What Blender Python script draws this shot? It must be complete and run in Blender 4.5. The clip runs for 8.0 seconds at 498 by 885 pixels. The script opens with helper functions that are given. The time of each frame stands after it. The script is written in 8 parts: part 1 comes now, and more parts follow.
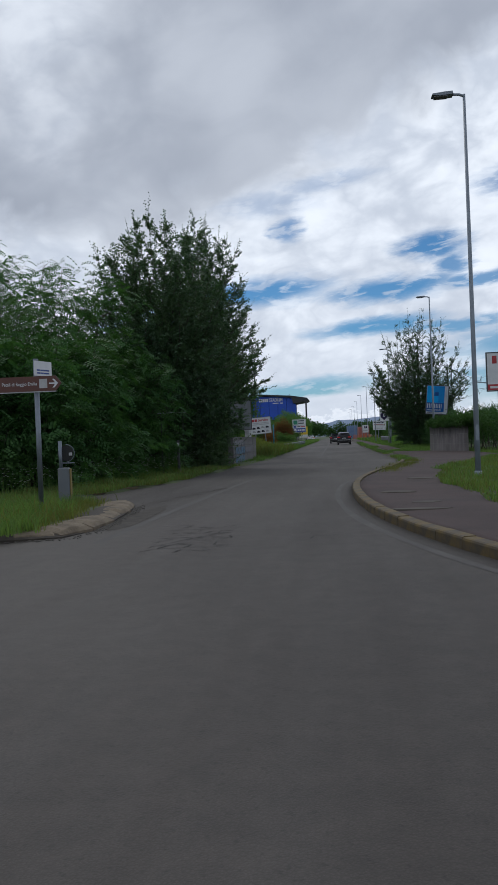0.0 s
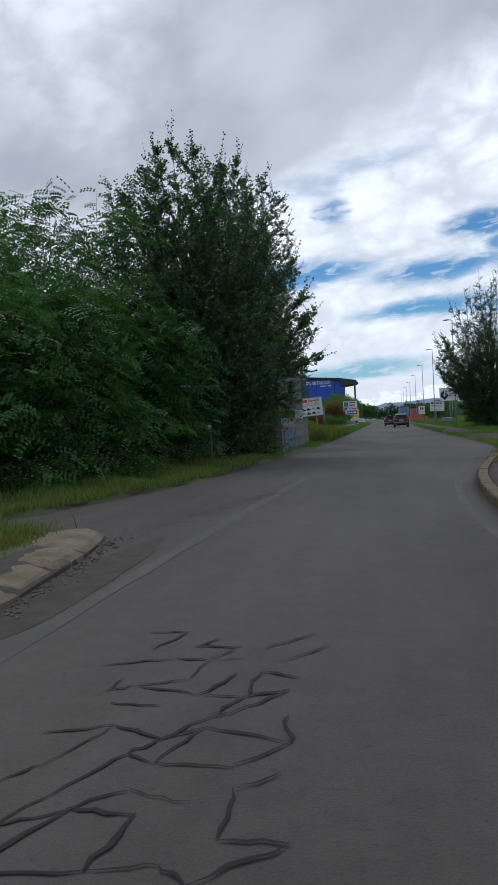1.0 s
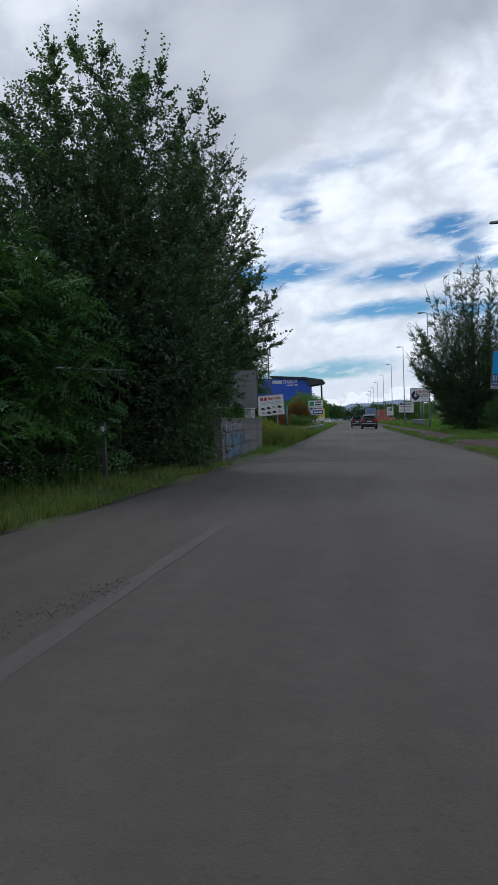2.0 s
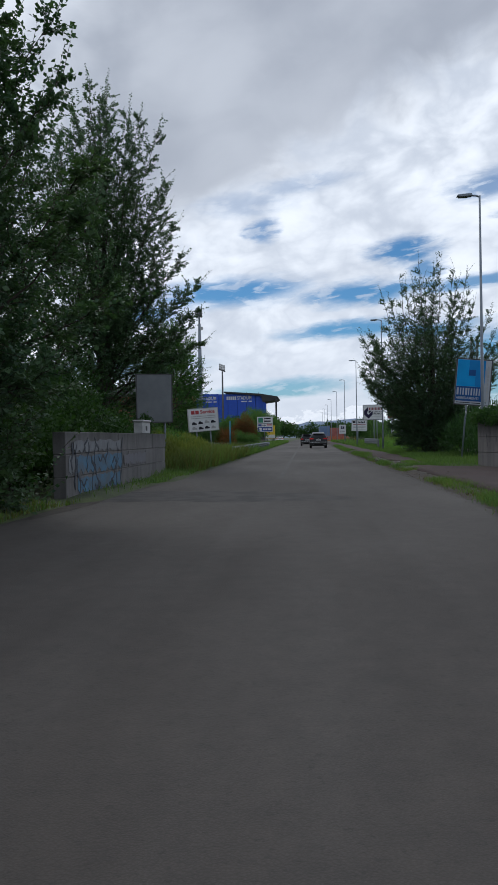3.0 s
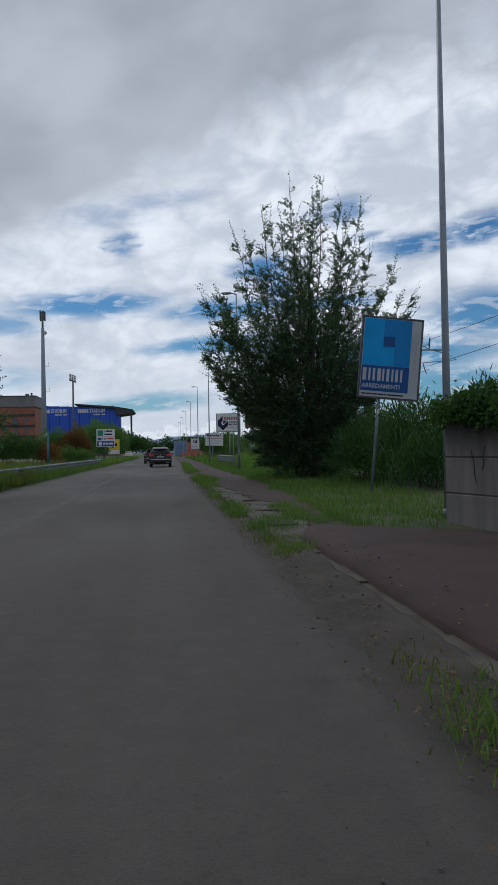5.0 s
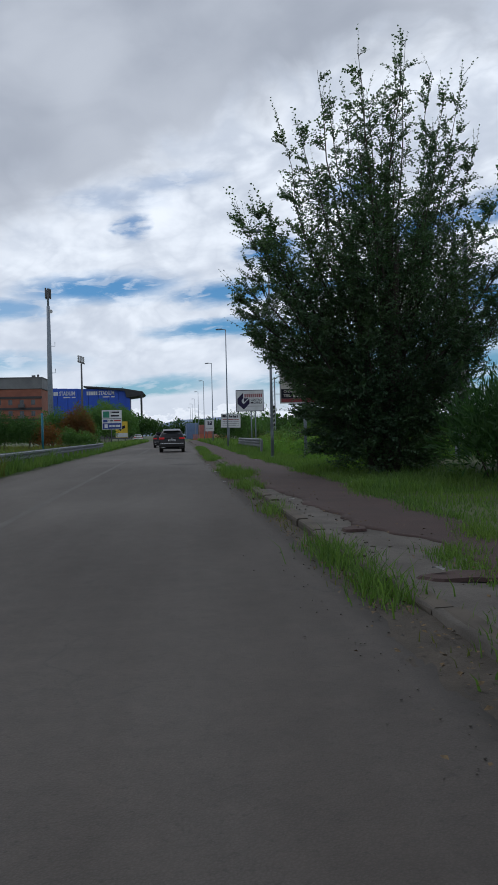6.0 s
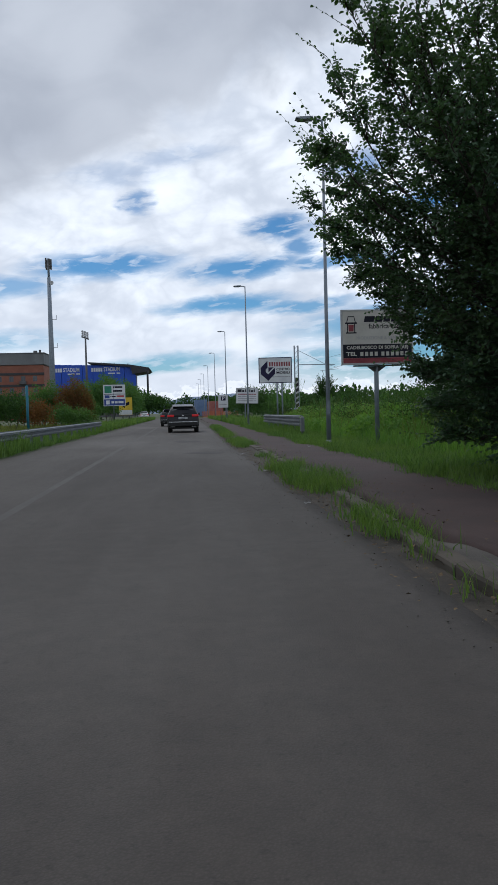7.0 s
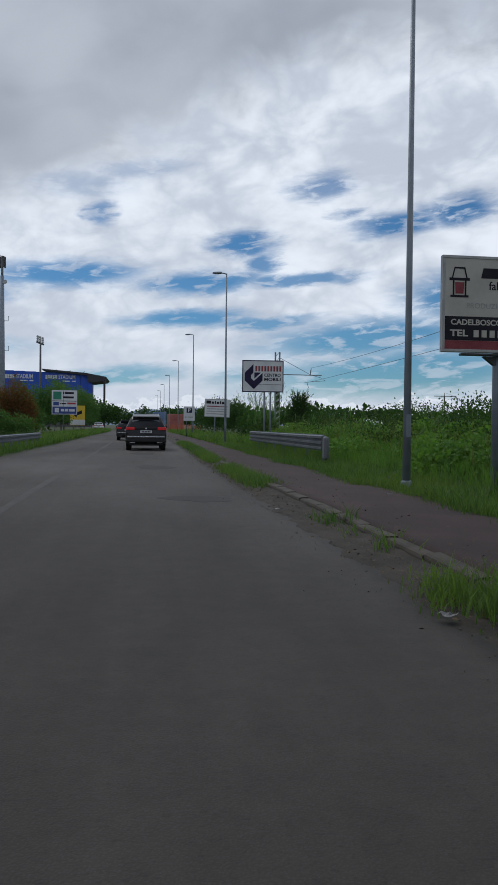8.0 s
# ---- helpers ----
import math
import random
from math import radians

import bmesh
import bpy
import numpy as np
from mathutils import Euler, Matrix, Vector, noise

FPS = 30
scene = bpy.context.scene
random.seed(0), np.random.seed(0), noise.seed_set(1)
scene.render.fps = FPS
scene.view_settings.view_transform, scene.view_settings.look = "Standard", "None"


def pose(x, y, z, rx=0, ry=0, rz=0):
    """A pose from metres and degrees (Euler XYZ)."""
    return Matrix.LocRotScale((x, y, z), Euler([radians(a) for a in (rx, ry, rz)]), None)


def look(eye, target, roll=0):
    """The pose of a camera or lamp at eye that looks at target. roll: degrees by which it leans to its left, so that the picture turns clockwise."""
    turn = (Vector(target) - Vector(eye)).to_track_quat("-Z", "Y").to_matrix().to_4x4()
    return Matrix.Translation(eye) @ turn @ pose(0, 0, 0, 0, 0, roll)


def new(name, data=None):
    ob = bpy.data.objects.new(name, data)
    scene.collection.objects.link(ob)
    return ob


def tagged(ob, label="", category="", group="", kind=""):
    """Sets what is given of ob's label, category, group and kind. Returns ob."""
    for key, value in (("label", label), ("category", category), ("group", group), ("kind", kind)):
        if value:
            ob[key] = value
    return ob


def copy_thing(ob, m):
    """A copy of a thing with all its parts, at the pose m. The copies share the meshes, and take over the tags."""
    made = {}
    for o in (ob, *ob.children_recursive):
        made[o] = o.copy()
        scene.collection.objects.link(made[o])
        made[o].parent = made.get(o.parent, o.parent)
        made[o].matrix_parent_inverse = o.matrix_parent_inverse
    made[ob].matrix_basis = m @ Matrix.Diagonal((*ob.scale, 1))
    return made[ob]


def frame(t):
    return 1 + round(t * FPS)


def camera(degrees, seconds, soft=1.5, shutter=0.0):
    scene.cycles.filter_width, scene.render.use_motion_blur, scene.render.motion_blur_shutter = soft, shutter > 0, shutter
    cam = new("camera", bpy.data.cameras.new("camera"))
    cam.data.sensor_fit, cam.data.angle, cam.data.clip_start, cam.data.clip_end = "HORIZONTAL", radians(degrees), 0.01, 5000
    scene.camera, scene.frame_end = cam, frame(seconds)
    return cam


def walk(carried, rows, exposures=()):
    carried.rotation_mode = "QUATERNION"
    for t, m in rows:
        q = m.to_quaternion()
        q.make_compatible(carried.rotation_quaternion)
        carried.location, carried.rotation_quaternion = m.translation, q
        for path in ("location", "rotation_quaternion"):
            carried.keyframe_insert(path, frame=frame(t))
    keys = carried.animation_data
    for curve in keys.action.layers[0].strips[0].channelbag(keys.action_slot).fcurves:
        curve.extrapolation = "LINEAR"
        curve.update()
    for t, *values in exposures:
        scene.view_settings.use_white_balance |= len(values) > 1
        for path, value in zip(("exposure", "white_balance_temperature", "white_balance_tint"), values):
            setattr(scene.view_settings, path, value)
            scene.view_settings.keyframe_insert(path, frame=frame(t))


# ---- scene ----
cam = camera(36.17, 8.0)
PATH = [
    (0.0, pose(-0.983, 0.659, 1.243, 89.745, 2.264, 6.412)),
    (0.5, pose(-1.604, 4.249, 1.207, 88.969, 2.704, 9.190)),
    (1.0, pose(-1.958, 7.575, 1.148, 88.731, 2.922, 9.953)),
    (1.5, pose(-2.177, 10.866, 1.190, 88.430, 2.571, 8.923)),
    (3.0, pose(-1.134, 22.064, 1.181, 89.668, 0.959, 4.208)),
    (3.5, pose(-0.410, 25.956, 1.200, 90.712, 0.767, 1.719)),
    (4.0, pose(0.201, 29.897, 1.196, 91.532, 0.103, -3.101)),
    (4.2, pose(0.441, 31.465, 1.213, 91.408, 0.004, -4.953)),
    (5.5, pose(0.743, 42.824, 1.243, 90.068, 1.100, -6.289)),
    (6.0, pose(0.612, 47.304, 1.212, 89.336, 1.270, -5.407)),
    (6.5, pose(0.466, 51.917, 1.205, 88.290, 1.711, -5.064)),
    (7.0, pose(0.293, 56.926, 1.178, 87.627, 1.503, -4.901)),
    (7.5, pose(0.143, 61.806, 1.179, 87.629, 0.842, -6.015)),
    (8.0, pose(-0.033, 66.866, 1.167, 88.764, -0.592, -8.145)),
]
walk(cam, PATH, [(0.0, -0.05, 6150, 10), (0.5, 0, 6150, 10), (1.0, 0.12, 6150, 10), (1.5, 0.1, 6150, 10), (3.0, 0, 6150, 10), (3.5, -0.05, 6150, 10), (4.0, -0.2, 6150, 10), (5.5, -0.15, 6150, 10), (6.0, -0.05, 6150, 10), (6.5, 0.05, 6150, 10), (7.0, 0.1, 6150, 10), (7.5, 0, 6150, 10), (8.0, -0.2, 6150, 10)])

# ---- sky and sun ----
world = bpy.data.worlds.new("world")
scene.world = world
world.use_nodes = True
WN, WL = world.node_tree.nodes, world.node_tree.links
WN.clear()


def wnode(kind, **kw):
    n = WN.new(kind)
    for k, v in kw.items():
        if k == "op":
            n.operation = v
        elif k == "blend":
            n.blend_type = v
    return n


def wset(n, i, v):
    if hasattr(v, "is_linked"):
        WL.new(v, n.inputs[i])
    else:
        n.inputs[i].default_value = v


def wm(op, a, b=0.0, c=0.0):
    n = wnode("ShaderNodeMath", op=op)
    wset(n, 0, a)
    wset(n, 1, b)
    wset(n, 2, c)
    return n.outputs[0]


def wmap(v, a, b, lo=0.0, hi=1.0):
    n = wnode("ShaderNodeMapRange")
    n.interpolation_type = "SMOOTHSTEP"
    for i, x in enumerate((v, a, b, lo, hi)):
        wset(n, i, x)
    return n.outputs[0]


def wnoise(vec, scale, detail=6.0, rough=0.55, dist=0.0):
    n = wnode("ShaderNodeTexNoise")
    wset(n, "Vector", vec)
    wset(n, "Scale", scale)
    wset(n, "Detail", detail)
    wset(n, "Roughness", rough)
    wset(n, "Distortion", dist)
    return n


def wmix(f, a, b):
    n = wnode("ShaderNodeMixRGB")
    wset(n, 0, f)
    wset(n, 1, a)
    wset(n, 2, b)
    return n.outputs[0]


def build_sky():
    tc = wnode("ShaderNodeTexCoord")
    d = tc.outputs["Generated"]
    sep = wnode("ShaderNodeSeparateXYZ")
    WL.new(d, sep.inputs[0])
    x, y, z = sep.outputs
    az = wm("MULTIPLY", wm("ARCTAN2", x, y), 57.2958)
    el = wm("MULTIPLY", wm("ARCSINE", z), 57.2958)
    comb = wnode("ShaderNodeCombineXYZ")
    WL.new(az, comb.inputs[0])
    WL.new(wm("SUBTRACT", el, wm("MULTIPLY", az, 0.07)), comb.inputs[1])
    flat = comb.outputs[0]
    # cloud deck seen in perspective: streaks flatten towards the horizon
    zz = wm("MAXIMUM", z, 0.015)
    deck = wnode("ShaderNodeCombineXYZ")
    WL.new(wm("DIVIDE", x, wm("ADD", zz, 0.06)), deck.inputs[0])
    WL.new(wm("DIVIDE", y, wm("ADD", zz, 0.06)), deck.inputs[1])
    plane = deck.outputs[0]
    stretch = wnode("ShaderNodeVectorMath", op="MULTIPLY")
    WL.new(flat, stretch.inputs[0])
    stretch.inputs[1].default_value = (0.32, 1.1, 1.0)
    streaks = stretch.outputs[0]
    warp = wnoise(streaks, 0.8, 6.0, 0.62)
    wv = wnode("ShaderNodeVectorMath", op="MULTIPLY_ADD")
    WL.new(warp.outputs["Color"], wv.inputs[0])
    wv.inputs[1].default_value = (4.4, 1.3, 0.0)
    WL.new(flat, wv.inputs[2])
    wv2 = wnode("ShaderNodeVectorMath", op="SUBTRACT")
    WL.new(wv.outputs[0], wv2.inputs[0])
    wv2.inputs[1].default_value = (2.2, 0.65, 0.0)
    warped = wv2.outputs[0]
    gaps = [(-2.9, 15.1, 0.95, 0.75, 0.75), (7.6, 13.3, 2.2, 0.9, 1), (9.0, 11.9, 1.2, 0.8, 0.9), (-5.4, 10.8, 5.0, 1.0, 1), (4.6, 10.5, 4.6, 0.75, 1),
            (11.5, 10.8, 4.5, 0.45, 0.9), (3.4, 7.9, 4.2, 0.6, 1), (9.0, 7.7, 4.0, 0.45, 0.9), (13.4, 17.3, 2.2, 0.9, 0.8), (18.8, 14.6, 3.2, 0.8, 1),
            (23.6, 15.4, 2.6, 0.9, 1), (17.5, 6.6, 8.0, 1.35, 1), (24.5, 9.6, 4.8, 1.6, 1), (20.0, 4.1, 11.0, 1.7, 1), (10.0, 4.0, 4.5, 0.6, 0.8), (-2.0, 3.6, 4.5, 0.6, 0.9),
            (-12.5, 9.2, 4.0, 0.7, 0.8), (-4.0, 17.0, 3.2, 0.8, 0.3), (0.2, 18.3, 3.0, 0.6, 0.35), (15.4, 15.3, 1.2, 0.35, 0.7), (-16.0, 5.0, 7.0, 0.8, 0.7)]
    mask = None
    for a, e, w, h, s in gaps:
        sub = wnode("ShaderNodeVectorMath", op="SUBTRACT")
        WL.new(warped, sub.inputs[0])
        sub.inputs[1].default_value = (a, e - 0.07 * a, 0)
        mul = wnode("ShaderNodeVectorMath", op="MULTIPLY")
        WL.new(sub.outputs[0], mul.inputs[0])
        mul.inputs[1].default_value = (1 / w, 1 / h, 0)
        ln = wnode("ShaderNodeVectorMath", op="LENGTH")
        WL.new(mul.outputs[0], ln.inputs[0])
        m = wmap(ln.outputs["Value"], 1.65, 0.4, 0.0, s)
        mask = m if mask is None else wm("MAXIMUM", mask, m)
    # the rest of the sky, behind and beside: broken gaps of the same kind
    far = wmap(wnoise(plane, 0.9, 5.0, 0.55).outputs[0], 0.58, 0.7)
    side = wmap(wm("ABSOLUTE", az), 30.0, 42.0)
    mask = wm("MAXIMUM", mask, wm("MULTIPLY", far, side))
    wisp = wmap(wnoise(streaks, 1.2, 7.0, 0.58, 0.4).outputs[0], 0.66, 0.36)
    mask = wm("MULTIPLY", mask, wmap(wisp, 0.0, 0.6, 0.5, 1.0))
    # cloud brightness: a smooth grey deck overhead, bright billows below its slanting edge
    squash = wnode("ShaderNodeVectorMath", op="MULTIPLY")
    WL.new(flat, squash.inputs[0])
    squash.inputs[1].default_value = (0.62, 1.0, 1.0)
    puff = squash.outputs[0]
    soft = wnoise(puff, 0.075, 4.0, 0.45, 0.4).outputs[0]
    lump = wnoise(puff, 0.2, 7.0, 0.52, 0.5).outputs[0]
    roll = wm("ABSOLUTE", wm("MULTIPLY_ADD", wnoise(puff, 0.34, 4.0, 0.5, 0.3).outputs[0], 2.0, -1.0))
    az_in = wm("MINIMUM", wm("MAXIMUM", az, -14.0), 16.0)
    edge = wm("SUBTRACT", el, wm("MULTIPLY_ADD", az_in, 0.40, 20.6))
    edge = wm("ADD", edge, wm("MULTIPLY_ADD", lump, 14.0, -7.0))
    low = wmap(edge, 2.2, -2.4)
    left = wm("MULTIPLY", wmap(az, -10.0, -21.0), wmap(el, 10.0, 22.0))
    left = wm("MULTIPLY", left, wmap(soft, 0.3, 0.55))
    bright = wm("MAXIMUM", low, wm("MULTIPLY", left, 0.6))
    tone_hi = wmap(wm("ADD", wm("MULTIPLY", soft, 0.75), wm("MULTIPLY", lump, 0.25)), 0.36, 0.62)
    tone_lo = wmap(wm("ADD", wm("MULTIPLY", lump, 0.8), wm("MULTIPLY", roll, 0.4)), 0.30, 0.62)
    cloud_hi = wmix(tone_hi, (0.385, 0.415, 0.475, 1), (0.56, 0.59, 0.645, 1))
    cloud_lo = wmix(tone_lo, (0.62, 0.665, 0.74, 1), (0.95, 0.985, 1.03, 1))
    cloud = wmix(bright, cloud_hi, cloud_lo)
    cloud = wmix(wm("MULTIPLY", wmap(el, 8.0, 2.5), 0.6), cloud, (0.70, 0.745, 0.815, 1))
    sky = wnode("ShaderNodeTexSky")
    sky.sky_type = "NISHITA"
    sky.sun_disc = False
    sky.sun_elevation = radians(52)
    sky.sun_rotation = radians(-25)
    sky.altitude = 60
    sky.dust_density = 0.2
    sky.ozone_density = 3.0
    blue = wnode("ShaderNodeMixRGB", blend="MULTIPLY")
    blue.inputs[0].default_value = 1
    WL.new(sky.outputs[0], blue.inputs[1])
    blue.inputs[2].default_value = (SKY * 0.50, SKY * 0.83, SKY * 1.03, 1)
    out = wmix(mask, cloud, blue.outputs[0])
    # low heaps of distant cumulus along the horizon
    heap = wnode("ShaderNodeVectorMath", op="MULTIPLY")
    WL.new(flat, heap.inputs[0])
    heap.inputs[1].default_value = (0.62, 1.0, 1.0)
    height = wm("MULTIPLY_ADD", wnoise(heap.outputs[0], 0.42, 6.0, 0.6).outputs[0], 6.4, -1.3)
    inside = wm("SUBTRACT", height, el)
    shade = wm("ADD", wmap(inside, 0.1, 1.6, 0.0, 0.75), wm("MULTIPLY", wnoise(heap.outputs[0], 1.3, 5.0, 0.6).outputs[0], 0.4))
    heaps = wmix(shade, (0.98, 1.0, 1.03, 1), (0.56, 0.63, 0.73, 1))
    out = wmix(wm("MULTIPLY", wmap(inside, 0.0, 0.22), 0.8), out, heaps)
    bg = wnode("ShaderNodeBackground")
    WL.new(out, bg.inputs[0])
    bg.inputs[1].default_value = 1.0
    wo = wnode("ShaderNodeOutputWorld")
    WL.new(bg.outputs[0], wo.inputs[0])


SKY = 0.065
build_sky()
sun = new("sun", bpy.data.lights.new("sun", "SUN"))
sun.data.energy, sun.data.angle, sun.data.color = 0.8, radians(18), (1.0, 0.96, 0.9)
sun.matrix_basis = look((0, 0, 0), (math.sin(radians(25)) * math.cos(radians(52)), -math.cos(radians(25)) * math.cos(radians(52)), -math.sin(radians(52))))

# ---- materials ----


class M:
    """A node material under construction."""

    def __init__(self, name, rough=0.8, metal=0.0):
        self.mat = bpy.data.materials.new(name)
        self.mat.use_nodes = True
        self.t = self.mat.node_tree
        self.b = self.t.nodes["Principled BSDF"]
        self.b.inputs["Roughness"].default_value = rough
        self.b.inputs["Metallic"].default_value = metal
        self.co = self.t.nodes.new("ShaderNodeTexCoord").outputs["Object"]

    def put(self, n, i, v):
        if hasattr(v, "is_linked"):
            self.t.links.new(v, n.inputs[i])
        else:
            n.inputs[i].default_value = v

    def noise(self, scale, detail=5.0, rough=0.6, stretch=None, dist=0.0):
        v = self.co
        if stretch:
            m = self.t.nodes.new("ShaderNodeMapping")
            m.inputs["Scale"].default_value = stretch
            self.put(m, 0, v)
            v = m.outputs[0]
        n = self.t.nodes.new("ShaderNodeTexNoise")
        self.put(n, "Vector", v)
        self.put(n, "Scale", scale)
        self.put(n, "Detail", detail)
        self.put(n, "Roughness", rough)
        self.put(n, "Distortion", dist)
        return n.outputs[0]

    def voronoi(self, scale, feature="F1"):
        n = self.t.nodes.new("ShaderNodeTexVoronoi")
        n.feature = feature
        self.put(n, "Vector", self.co)
        self.put(n, "Scale", scale)
        return n.outputs[0]

    def ramp(self, v, a, b, lo=0.0, hi=1.0):
        n = self.t.nodes.new("ShaderNodeMapRange")
        for i, x in enumerate((v, a, b, lo, hi)):
            self.put(n, i, x)
        return n.outputs[0]

    def math(self, op, a, b=0.0):
        n = self.t.nodes.new("ShaderNodeMath")
        n.operation = op
        self.put(n, 0, a)
        self.put(n, 1, b)
        return n.outputs[0]

    def mix(self, f, a, b, blend="MIX"):
        n = self.t.nodes.new("ShaderNodeMixRGB")
        n.blend_type = blend
        self.put(n, 0, f)
        self.put(n, 1, a if hasattr(a, "is_linked") or len(a) == 4 else (*a, 1))
        self.put(n, 2, b if hasattr(b, "is_linked") or len(b) == 4 else (*b, 1))
        return n.outputs[0]

    def random(self):
        return self.t.nodes.new("ShaderNodeObjectInfo").outputs["Random"]

    def island(self):
        return self.t.nodes.new("ShaderNodeNewGeometry").outputs["Random Per Island"]

    def colour(self, c):
        self.put(self.b, "Base Color", c if hasattr(c, "is_linked") or len(c) == 4 else (*c, 1))
        return self

    def bump(self, h, strength=0.3, dist=0.01):
        n = self.t.nodes.new("ShaderNodeBump")
        n.inputs["Strength"].default_value = strength
        n.inputs["Distance"].default_value = dist
        self.put(n, "Height", h)
        self.put(self.b, "Normal", n.outputs[0])
        return self

    def rough(self, v):
        self.put(self.b, "Roughness", v)
        return self


def two_tone(name, a, b, scale=2.0, fine=25.0, rough=0.8, metal=0.0, bump=0.2, depth=0.004, var=0.15, spread=(0.35, 0.65)):
    """Large stains between two colours, fine grain over them, fine relief."""
    m = M(name, rough, metal)
    big = m.ramp(m.noise(scale), spread[0], spread[1])
    grain = m.noise(fine, 4.0, 0.7)
    c = m.mix(big, a, b)
    c = m.mix(var, c, m.mix(m.ramp(grain, 0.3, 0.7), (0.25, 0.25, 0.25), (1, 1, 1)), "MULTIPLY")
    m.colour(c)
    if bump:
        m.bump(grain, bump, depth)
    m.rough(m.ramp(grain, 0.2, 0.8, max(0.05, rough - 0.1), min(1, rough + 0.1)))
    return m.mat


def foliage(name, dark, light, hue_scale=0.5, trans=0.35, patchy=0.45, gloss=0.12):
    m = M(name, 0.7)
    isl = m.island()
    c = m.mix(isl, dark, light)
    c = m.mix(m.math("MULTIPLY", m.ramp(m.noise(hue_scale, 3.0), 0.4, 0.65), patchy), c, (light[0] * 1.15, light[1] * 1.02, light[2] * 0.75))
    m.colour(c)
    m.b.inputs["Specular IOR Level"].default_value = gloss
    m.b.inputs["Roughness"].default_value = 0.52
    tr = m.t.nodes.new("ShaderNodeBsdfTranslucent")
    m.t.links.new(m.mix(1.0, c, (1.3, 1.5, 0.6), "MULTIPLY"), tr.inputs[0])
    mx = m.t.nodes.new("ShaderNodeMixShader")
    mx.inputs[0].default_value = trans
    m.t.links.new(m.b.outputs[0], mx.inputs[1])
    m.t.links.new(tr.outputs[0], mx.inputs[2])
    m.t.links.new(mx.outputs[0], m.t.nodes["Material Output"].inputs[0])
    return m.mat


def asphalt_material():
    m = M("asphalt", 0.85)
    big = m.ramp(m.noise(0.22, 5.0, 0.6, (1.0, 0.35, 1.0)), 0.35, 0.68)
    streak = m.ramp(m.noise(1.3, 4.0, 0.55, (1.6, 0.05, 1.0)), 0.35, 0.7)
    grain = m.noise(140.0, 3.0, 0.7)
    agg = m.voronoi(95.0)
    c = m.mix(big, (0.042, 0.0356, 0.0312), (0.069, 0.0585, 0.0505))
    c = m.mix(m.math("MULTIPLY", streak, 0.45), c, (0.079, 0.071, 0.065))
    c = m.mix(0.5, c, m.mix(m.ramp(agg, 0.0, 0.6), (1.25, 1.25, 1.25), (0.7, 0.7, 0.7)), "MULTIPLY")
    # old hairline cracks and sealed joints
    wob = m.t.nodes.new("ShaderNodeVectorMath")
    wob.operation = "MULTIPLY_ADD"
    n3 = m.t.nodes.new("ShaderNodeTexNoise")
    m.put(n3, "Vector", m.co)
    n3.inputs["Scale"].default_value = 2.2
    n3.inputs["Detail"].default_value = 6.0
    m.t.links.new(n3.outputs["Color"], wob.inputs[0])
    wob.inputs[1].default_value = (0.9, 0.9, 0.0)
    m.t.links.new(m.co, wob.inputs[2])
    vo = m.t.nodes.new("ShaderNodeTexVoronoi")
    vo.feature = "DISTANCE_TO_EDGE"
    m.t.links.new(wob.outputs[0], vo.inputs["Vector"])
    vo.inputs["Scale"].default_value = 0.5
    cr = m.ramp(vo.outputs[0], 0.0, 0.010, 1.0, 0.0)
    gate = m.ramp(m.noise(0.12, 3.0), 0.52, 0.62)
    c = m.mix(m.math("MULTIPLY", m.math("MULTIPLY", cr, gate), 0.55), c, (0.02, 0.02, 0.02))
    mid = m.ramp(m.noise(5.0, 6.0, 0.7), 0.35, 0.7)
    c = m.mix(0.5, c, m.mix(mid, (0.66, 0.66, 0.66), (1.24, 1.22, 1.19)), "MULTIPLY")
    pit = m.ramp(m.noise(26.0, 3.0, 0.6), 0.58, 0.68)
    c = m.mix(m.math("MULTIPLY", pit, 0.4), c, (0.02, 0.018, 0.017))
    spot = m.ramp(m.voronoi(1.1), 0.0, 0.16, 1.0, 0.0)
    oil = m.math("MULTIPLY", spot, m.ramp(m.noise(0.6, 3.0), 0.5, 0.6))
    c = m.mix(m.math("MULTIPLY", oil, 0.5), c, (0.022, 0.02, 0.019))
    m.colour(c)
    m.bump(m.math("ADD", grain, m.math("MULTIPLY", agg, 0.8)), 0.45, 0.005)
    m.rough(m.ramp(big, 0, 1, 0.92, 0.75))
    return m.mat


ASPHALT = asphalt_material()
PAVE = two_tone("red_brown_asphalt", (0.033, 0.0185, 0.0168), (0.059, 0.0335, 0.0300), 0.9, 60.0, 0.92, bump=0.45, depth=0.006, var=0.5)
SOIL = two_tone("grassy_soil", (0.038, 0.055, 0.018), (0.082, 0.108, 0.035), 0.5, 40.0, 0.95, bump=0.4, depth=0.02, var=0.5)
CONCRETE = two_tone("weathered_concrete", (0.22, 0.215, 0.205), (0.36, 0.35, 0.335), 0.9, 30.0, 0.9, var=0.25)
KERB_GREY = two_tone("kerb_concrete", (0.044, 0.037, 0.029), (0.090, 0.075, 0.059), 2.0, 40.0, 0.9, var=0.35)
KERB_YELLOW = two_tone("worn_yellow_kerb_paint", (0.052, 0.043, 0.032), (0.125, 0.084, 0.022), 3.2, 40.0, 0.8, var=0.5, spread=(0.4, 0.66))
GALV = two_tone("galvanised_steel", (0.15, 0.172, 0.20), (0.22, 0.246, 0.28), 3.0, 60.0, 0.45, 0.7, bump=0.05, var=0.12)
POLE = two_tone("grey_painted_steel", (0.165, 0.195, 0.235), (0.235, 0.27, 0.31), 2.0, 50.0, 0.5, 0.0, bump=0.04, var=0.12)
